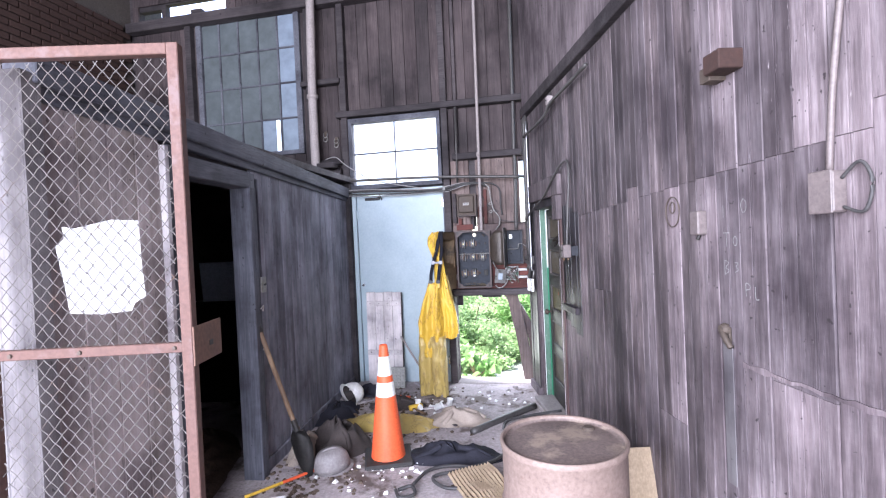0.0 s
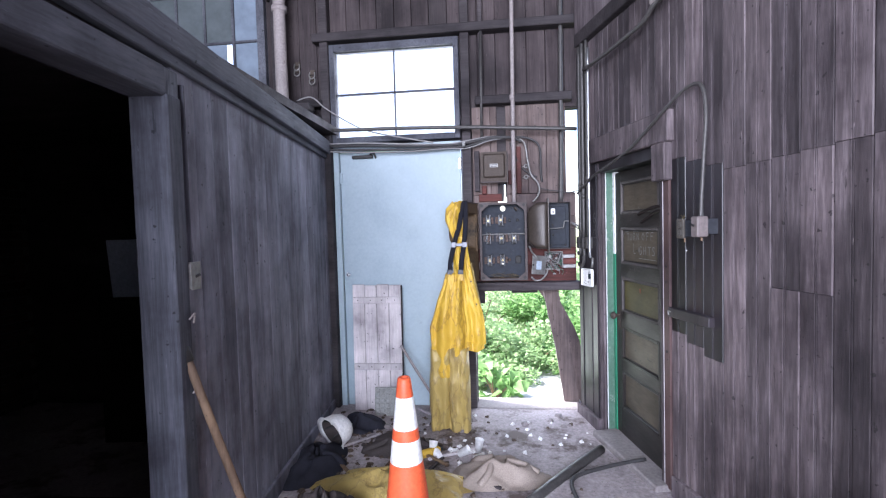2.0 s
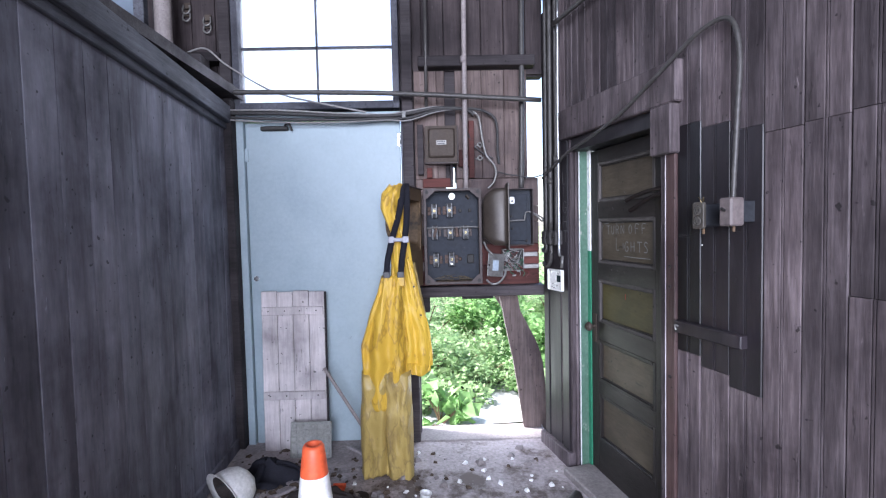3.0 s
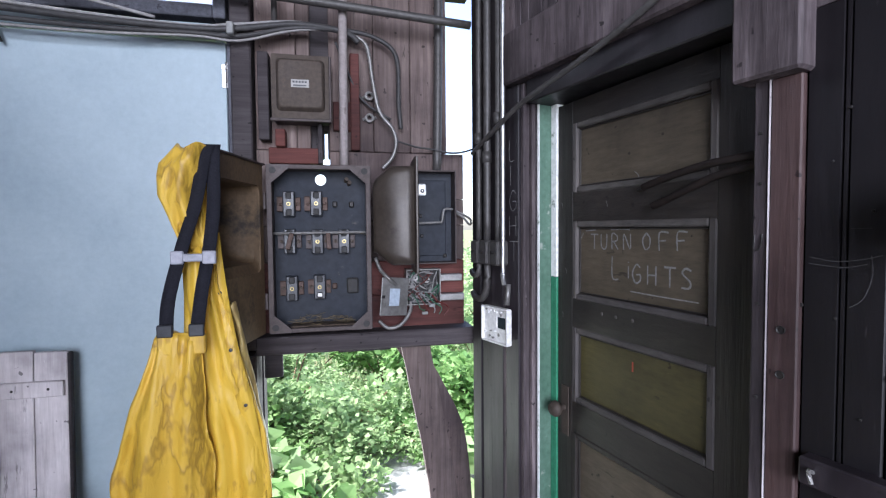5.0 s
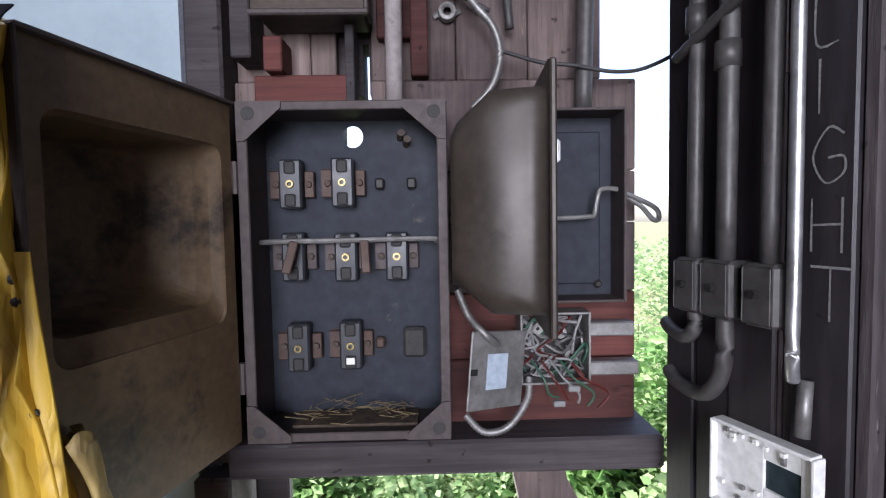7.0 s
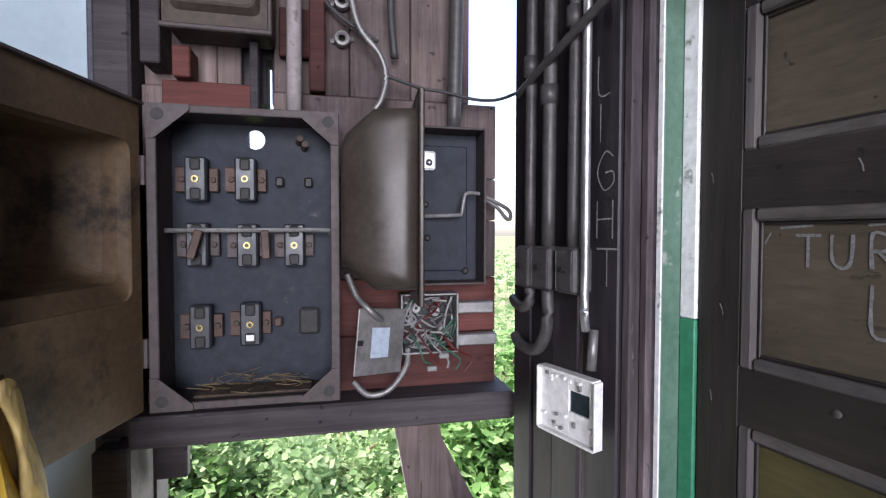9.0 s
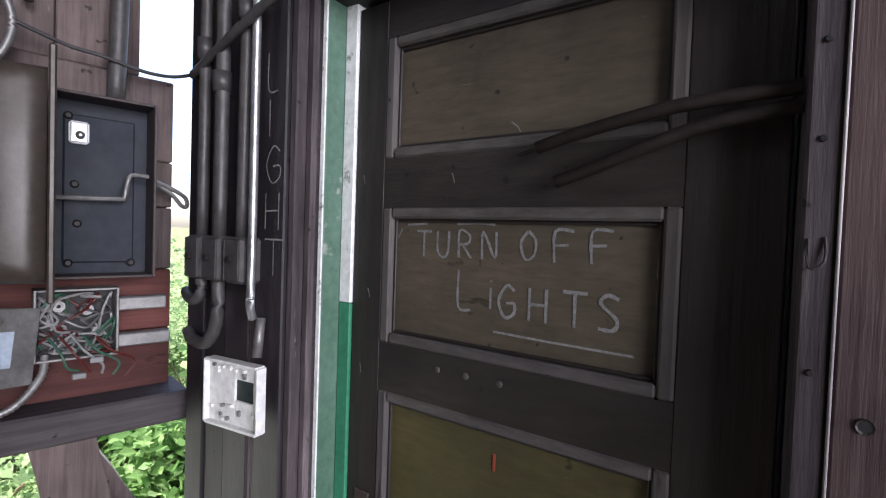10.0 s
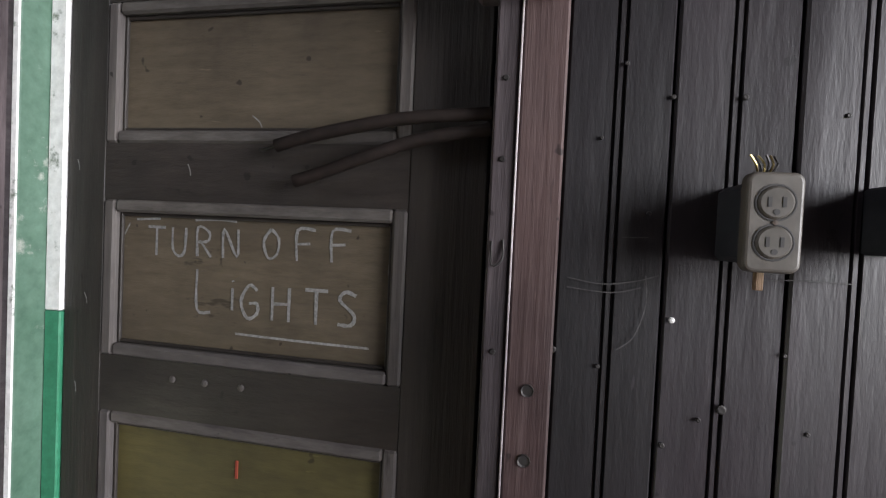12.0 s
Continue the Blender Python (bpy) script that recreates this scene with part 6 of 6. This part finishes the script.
for name, pos, rx, ry, h, mat_, seed, lab in (
        ("jacket_heap", (-1.30, 3.78, .02), .30, .26, .25, CLOTH_DARK, 1.0, "dark brown work jacket crumpled on the floor"),
        ("yellow_raincoat", (-1.02, 4.28, .02), .50, .20, .11, YELLOW_OLD, 2.3, "yellow raincoat crumpled on the floor"),
        ("black_trousers", (-.36, 3.72, .02), .40, .20, .10, CLOTH_BLACK, 3.7, "black cloth trousers lying on the floor"),
        ("canvas_bag", (-.42, 4.42, .03), .30, .20, .13, CLOTH_BEIGE, 4.1, "dusty beige canvas bag on the floor"),
        ("black_bag", (-1.62, 4.52, .02), .24, .30, .12, CLOTH_BLACK, 5.9, "black rubbish bag along the partition"),
        ("brown_sack", (-1.52, 3.62, .02), .13, .20, .22, CLOTH_BEIGE, 6.6, "brown sacking against the partition"),
        ("dark_cloth", (-1.1, 4.78, .03), .35, .20, .09, CLOTH_DARK, 7.7, "dark rag heap near the blue door"),
        ("dark_cloth", (-1.5, 5.1, .03), .22, .18, .12, CLOTH_BLACK, 8.4, "dark rag heap near the blue door")):
    ob = thing(name, T(pos), lab, "cloth")
    part("folds", dome(rx, ry, h, seed, 14, 52, .65, 6.5), mat_, ob, "", True)
    for k in range(3):
        a = k * 2.1 + seed
        part("crease", tube([(rx * .2 * math.cos(a), ry * .2 * math.sin(a), h * .8), (rx * .55 * math.cos(a + .3), ry * .55 * math.sin(a + .3), h * .55), (rx * .85 * math.cos(a + .2), ry * .85 * math.sin(a + .2), h * .18)], .022, 8, 5), mat_, ob, "", True)

p_ = thing("marker_pole", T((-1.60, 2.93, .045)), "thin yellow and orange pole lying on the floor", "pole")
part("yellow_length", tube([(0, 0, 0), (.16, .20, .005)], .011, 8, 0), YELLOW2, p_, "yellow length")
part("orange_length", tube([(.16, .20, .005), (.32, .41, .01)], .011, 8, 0), ORANGE, p_, "orange length")
pipe("plank_edge", [(-.24, 4.12, .05), (.0, 4.43, .055), (.28, 4.77, .06)], .03, DARK_PIPE, "dark bent sheet-metal strip on the floor", "strip", k=4)
pipe("hose", [(-.52, 3.20, .05), (-.45, 3.42, .05), (-.25, 3.50, .05), (-.06, 3.42, .05), (-.08, 3.25, .05), (-.28, 3.18, .05), (-.40, 3.30, .06), (-.2, 3.42, .065), (.0, 3.62, .05), (.10, 3.9, .05), (.03, 4.15, .05), (.04, 4.38, .055), (.27, 4.53, .06), (.52, 4.60, .08)], .012, CABLE, "black hose snaking over the floor", "hose")
pipe("flex_coil", [(-.60, 3.12, .05), (-.52, 3.16, .06), (-.48, 3.08, .05), (-.56, 3.03, .05), (-.61, 3.1, .06)], .012, CABLE, "small black coil of flex", "cable")
cb_ = thing("corrugated_sheet", T((-.05, 3.22, .04)) @ pose(0, 0, 0, 8, -4, 35), "crumpled corrugated cardboard sheet", "cardboard")
b = bmesh.new()
for i in range(26):
    x = -.16 + i * .0125
    r0 = [b.verts.new((x, y, .03 + .008 * (1 if i % 2 else -1) + .03 * noise.noise(Vector((x * 6, y * 6, 2))))) for y in (-.22, -.08, .06, .2)]
    if i:
        for k in range(3):
            b.faces.new((prev_[k], prev_[k + 1], r0[k + 1], r0[k]))
    prev_ = r0
bmesh.ops.solidify(b, geom=list(b.faces), thickness=.003)
part("sheet", b, CARD, cb_)
bd = thing("board_offcut", T((.86, 2.72, .02)) @ pose(0, 0, 0, -14, 12, 40), "tan board offcut leaning behind the drum", "board")
part("board", prism([(-.13, -.006), (.13, -.006), (.13, .006), (-.13, .006)], 0, .50), CARD, bd)
bx = thing("foam_box", T((-1.30, 2.62, .02)) @ pose(0, 0, 0, 0, 0, 24), "white foam box corner on the floor", "box")
part("box_wall", box(-.14, .14, -.10, .10, 0, .14, .01), FOAM, bx)
part("lip", box(-.146, .146, -.106, .106, .12, .145, .006), FOAM, bx)
for k, (x, y) in enumerate(((-.55, 4.72), (-.58, 4.60), (-.68, 4.66), (-.80, 4.60), (-.86, 4.66))):
    c_ = thing("cup", T((x, y, .05)) @ pose(0, 0, 0, 30 * (k % 3), 80 if k % 2 else 8, 40 * k), "small white plastic cup in the litter", "cup", "cups in the litter")
    part("wall", lathe([(.0, 0), (.022, 0), (.03, .08), (.033, .082), (.029, .08), (.02, .004)], 16), FOAM, c_, "", True)
tin = thing("aerosol_can", T((-.93, 4.62, .06)) @ pose(0, 0, 0, 0, 86, 30), "yellow spray can lying in the litter", "can")
part("body", lathe([(0, 0), (.026, 0), (.028, .006), (.028, .12), (.02, .135), (.012, .14), (0, .14)], 18), YELLOW2, tin, "", True)
part("cap", lathe([(.013, .138), (.014, .158), (0, .16)], 12), BAKELITE, tin, "", True)
gl = thing("glove", T((-1.12, 4.88, .06)), "bright orange work glove in the litter", "glove")
part("palm", dome(.08, .06, .04, 15.0, 8, 20, .5, 20), ORANGE, gl, "", True)
for k in range(4):
    part("finger", tube([(.05, -.04 + k * .027, .015), (.12, -.05 + k * .032, .012)], .012, 8, 0), ORANGE, gl, "", True)

# crumbs of foam and plaster, gravel, twigs
def scatter(name, n, spots, size, mat, label, seed, flat=.6):
    r = random.Random(seed)
    V, F = [], []
    for _ in range(n):
        cx, cy, sx, sy = r.choice(spots)
        x, y = r.gauss(cx, sx), r.gauss(cy, sy)
        if y > 5.45 or x > .60 - .27 * (y - 4.214) - .05 or x < -1.85 - .08 * (y - 5.57) + .04:
            continue
        s = size * r.uniform(.35, 1.3)
        base_ = len(V)
        z = floor_z(x, y)
        a = r.uniform(0, 6.28)
        for dx, dy, dz in ((-1, -1, 0), (1, -.8, 0), (.9, 1, 0), (-.8, .9, 0), (-.6, -.7, 1), (.7, -.5, .8), (.5, .6, 1.1), (-.6, .5, .7)):
            dx, dy = dx * r.uniform(.7, 1.2), dy * r.uniform(.7, 1.2)
            V.append((x + s * (dx * math.cos(a) - dy * math.sin(a)), y + s * (dx * math.sin(a) + dy * math.cos(a)), z - .002 + s * dz * flat * 1.6))
        for f in ((0, 1, 5, 4), (1, 2, 6, 5), (2, 3, 7, 6), (3, 0, 4, 7), (4, 5, 6, 7)):
            F.append([base_ + i for i in f])
    me = bpy.data.meshes.new(name)
    me.from_pydata(V, [], F)
    me.materials.append(mat)
    return tagged(new(name, me), label, "litter", kind="stuff")


scatter("foam_crumbs", 90, [(-.72, 3.42, .14, .06), (-.55, 3.5, .12, .08), (-1.0, 3.2, .2, .1), (-.3, 5.0, .35, .25), (-.65, 4.65, .2, .1), (.05, 5.1, .2, .2)], .016, FOAM, "white foam and plaster crumbs on the floor", 3)
scatter("grit", 1000, [(-.8, 4.4, .6, .6), (-1.2, 3.6, .4, .6), (-.2, 4.9, .5, .4), (-.5, 3.0, .7, .6), (.3, 4.4, .2, .5)], .005, STONE, "grey grit over the floor", 5)
scatter("soil_clods", 900, [(-1.45, 4.2, .2, .8), (-1.2, 4.8, .4, .3), (-1.0, 3.9, .5, .5), (-1.4, 3.2, .2, .4)], .016, MUD, "brown soil clods and leaf litter", 6, .5)
scatter("plaster_lumps", 70, [(-1.2, 4.7, .4, .3), (-1.0, 5.0, .4, .2), (-.5, 5.1, .5, .2)], .022, STONE, "grey plaster lumps in the litter", 8)
for k in range(9):
    x, y, a = rng.uniform(-1.5, -.2), rng.uniform(4.3, 5.25), rng.uniform(0, 3.1)
    st_ = thing("stick", T((x, y, floor_z(x, y) + .02)) @ pose(0, 0, 0, rng.uniform(-4, 4), 0, math.degrees(a)), "splintered stick of wood in the litter", "stick", "sticks in the litter")
    L = rng.uniform(.1, .28)
    part("splinter", box(-L, L, -.012, .012, -.008, .008, .004), (B_BEAM, PALE_WOOD, HANDLE_WOOD)[k % 3], st_)

# partition fittings
ws = thing("light_switch", WM @ T((2.262, .0, 1.365)), "grey metal switch box on the partition", "switch")
part("body", box(-.035, .035, 0, .045, 0, .11, .006), GALV, ws)
part("cover", box(-.037, .037, .045, .049, -.002, .112, .002), GALV, ws)
part("toggle", tube([(0, .045, .05), (0, .064, .06)], .006, 8, 0), IRON, ws)

# ---- yard behind the wall ----
solo("yard_slab", uneven(-.75, 1.9, 5.95, 6.85, 8, 8, lambda x, y: -.02 + .015 * noise.noise(Vector((x * 2, y * 2, 0)))), SLAB, I4, "wet grey concrete slab in the weeds", "slab", kind="structure")


def leaves(name, clumps, per, size, mat, label, category, seed, kind="", narrow=.45, up=.6, parent=None):
    """A crown of many small pointed leaves round the given clumps of (x, y, z, radius)."""
    r = random.Random(seed)
    V, F = [], []
    for cx, cy, cz, rad in clumps:
        for _ in range(per):
            d = Vector((r.gauss(0, 1), r.gauss(0, 1), r.gauss(0, 1))).normalized() * rad * r.random() ** .4
            p = Vector((cx, cy, cz)) + Vector((d.x, d.y, d.z * .85))
            if p.z < -.03:
                p.z = r.uniform(-.02, .15)
            s = size * r.uniform(.5, 1.4)
            t = Vector((r.uniform(-1, 1), r.uniform(-1, 1), r.uniform(-.4, 1) * up)).normalized()
            n_ = t.cross(Vector((r.uniform(-1, 1), r.uniform(-1, 1), r.uniform(0, 1)))).normalized()
            i = len(V)
            mid = p + t * s * .45
            V += [p, mid + n_ * s * narrow, p + t * s * 1.1 - Vector((0, 0, .15 * s)), mid - n_ * s * narrow]
            F.append((i, i + 1, i + 2, i + 3))
    me = bpy.data.meshes.new(name)
    me.from_pydata(V, [], F)
    me.materials.append(mat)
    ob = new(name, me)
    if parent:
        ob.parent = parent
        return ob
    return tagged(ob, label, category, kind=kind)


r2 = random.Random(12)
for k in range(52):
    x, y = r2.uniform(-1.7, 1.5), r2.uniform(6.95, 8.6)
    near = k < 7
    if near:
        x, y = (-.85, -.45, -.6, -.95, .62, -.78, .45)[k], (6.15, 5.98, 6.2, 6.7, 6.5, 6.45, 6.02)[k]
    if k > 29:
        y = r2.uniform(6.75, 7.4)
    hgt = .30 if near else r2.uniform(.25, .5) if k > 29 else r2.uniform(.55, 1.05)
    bush = thing("bush", T((x, y, -.05)), "low broad-leaved weed by the wall hole" if near else "leafy green shrub in the overgrown yard", "bush", "yard shrubs")
    cl = []
    for i in range(9):
        a, q = r2.uniform(0, 6.28), r2.uniform(.1, .5) * (.4 if near else 1)
        z = r2.uniform(.12, 1) * hgt
        cl.append((q * math.cos(a), q * math.sin(a), z, r2.uniform(.13, .27) * (.5 if near else 1)))
        part("stem", tube([(0, 0, 0), (q * .5 * math.cos(a), q * .5 * math.sin(a), z * .6), (q * math.cos(a), q * math.sin(a), z)], .006, 5, 3), HANDLE_WOOD, bush)
    leaves("foliage", cl, 9 if near else 210, .11 if near else (.05, .065, .038)[k % 3], LEAF if k % 3 == 1 else LEAF2, "", "", 40 + k, parent=bush, narrow=.5 if near else (.42, .3, .2)[k % 3])
b_cl = [(r2.uniform(-6, 7), r2.uniform(9, 16), r2.uniform(.0, 1.0), r2.uniform(.3, .6)) for _ in range(260)]
leaves("far_thicket", b_cl, 60, .10, LEAF2, "pale green thicket at the yard's far side", "thicket", 77, kind="stuff", narrow=.3)
V, F = [], []
for _ in range(2600):
    x, y = r2.uniform(-2.6, 2.6), 5.9 + 4.2 * r2.random() ** 1.0
    if y < 6.9 and -.7 < x < 1.8 and r2.random() < .95:
        continue
    h_, a = r2.uniform(.15, .5) * (.5 if y < 6.9 else 1.1), r2.uniform(0, 6.28)
    lean = Vector((math.cos(a), math.sin(a), 0)) * h_ * r2.uniform(.15, .8)
    s = Vector((-math.sin(a), math.cos(a), 0)) * r2.uniform(.003, .009)
    p = Vector((x, y, -.06))
    i = len(V)
    V += [p - s, p + s, p + lean * .4 + Vector((0, 0, h_ * .6)) + s * .8, p + lean * .4 + Vector((0, 0, h_ * .6)) - s * .8, p + lean + Vector((0, 0, h_))]
    F += [(i, i + 1, i + 2, i + 3), (i + 3, i + 2, i + 4)]
me = bpy.data.meshes.new("tall_grass")
me.from_pydata(V, [], F)
me.materials.append(GRASSM)
tagged(new("tall_grass", me), "tall bright green grass and weeds", "grass", kind="stuff")

# ---- boards of the walls, last ----
# east beadboards
x = -3.364
k = 0
while x < 1.0:
    w = .138
    if x < .075 < x + w:
        w = .075 - x
    blackish = -.36 < x + w / 2 < .09
    above_door = .07 <= x < .98
    if above_door:
        w = min(w, .985 - x)
        cuts = [2.205, 2.95]
    elif blackish:
        cuts = [.15, (.98, .90, .94)[k % 3], (1.93, 1.86, 1.90)[k % 3], 2.95]
    else:
        top = 1.805 - .05 * x + (.07 if k % 11 == 4 else 0)
        low = (1.30, 1.12, .74)[(k // 5) % 3]
        cuts = [.15, low, top, 2.95] if (k // 2) % 3 == 0 else [.15, top, 2.95]
    for a, c in zip(cuts, cuts[1:]):
        # blackish boards beside the door, mid-dark ones near it, paler ones further off
        mat_ = E_DARK if blackish and .6 < a < 1.6 else E_MID if x > -1.1 or (x > -1.9 and (k * 7) % 5 < 3) else E_WOOD
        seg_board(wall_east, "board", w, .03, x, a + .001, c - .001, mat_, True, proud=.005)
    x += w
    k += 1

# partition boards
x = .03
while x < 3.93:
    w = .15 if x < 3.2 else .17
    if 2.29 <= x + w * .5 and x < 3.25:
        if x < 2.29:
            w = 2.29 - x
        else:
            x = 3.25
            continue
    w = min(w, 3.93 - x)
    seg_board(wall_west, "board", w, .025, x, .1, 2.25 + .03 * x, W_WOOD if x < 3.2 else W_BROWN, False, proud=.002, g=.002 if x < 3.2 else .005)
    x += w
# whitewashed front of the room
room_front = bpy.data.objects["wall_room_front"]
for i in range(8):
    b = prism([(px, -py) for px, py in board_profile(.13, .02, False)][::-1], 0, 2.4)
    part("board", b, WHITE_PLANK, room_front, m=T((-1.70 - i * .13, 1.598, 0)))


def field(x0, x1, z0, z1, mat, w=.145):
    x = x0
    while x < x1 - .02:
        ww = min(w * rng.uniform(.85, 1.12), x1 - x)
        b = prism([(px, -py) for px, py in board_profile(ww, .024, False)][::-1], z0, z1 - .002)
        part("board", b, mat, wall_north, m=T((x, 5.614 + rng.uniform(-.004, .004), 0)))
        x += ww


field(-4.75, -3.80, 2.4, 4.70, B_WOOD)
field(-3.80, -2.38, 2.4, 2.84, B_WOOD)
field(-2.38, -1.80, 2.3, 4.72, B_WOOD)
field(-1.80, -.66, 3.20, 5.28, B_WOOD)
field(-.66, .19, 2.602, 5.28, B_WOOD)
field(.19, .31, 2.57, 5.28, B_WOOD)
field(-4.75, -1.8, 4.94, 5.28, B_WOOD)
field(-4.75, -4.66, 4.73, 4.94, B_WOOD)
field(-3.38, -2.68, 4.73, 4.94, B_WOOD)
field(-2.36, -1.8, 4.73, 4.94, B_WOOD)

# courses of brick high on the hall's far side
bmesh_brick = mesh_of("brick", box(-.1, .1, 0, .055, 0, .062, .004), BRICKRED)
n_b = 0
for row in range(70):
    if n_b >= 300:
        break
    z = 3.0 + row * .075
    if z > 5.22:
        break
    for i in range(14):
        if n_b >= 300:
            break
        y = 5.45 - (i + .5 * (row % 2)) * .215
        ob = new("brick", bmesh_brick)
        ob.matrix_basis = T((-4.80, y, z)) @ pose(0, 0, 0, 0, 0, -90)
        ob.parent = bpy.data.objects["wall_brick_core"]
        ob.matrix_parent_inverse = bpy.data.objects["wall_brick_core"].matrix_basis.inverted()
        n_b += 1
b = bmesh.new()
for row in range(70):
    z = .02 + row * .075
    for i in range(50):
        y = 5.45 - (i + .5 * (row % 2)) * .215
        if z >= 2.99 and i < 14 or z > 5.22:
            continue
        if y > -1:
            box(-4.80, -4.745, y - .1, y + .1, z, z + .062, bm=b)
tagged(part("brickwork", b, BRICKRED, bpy.data.objects["wall_brick_core"], "dark red brickwork", m=bpy.data.objects["wall_brick_core"].matrix_basis.inverted()), kind="stuff")
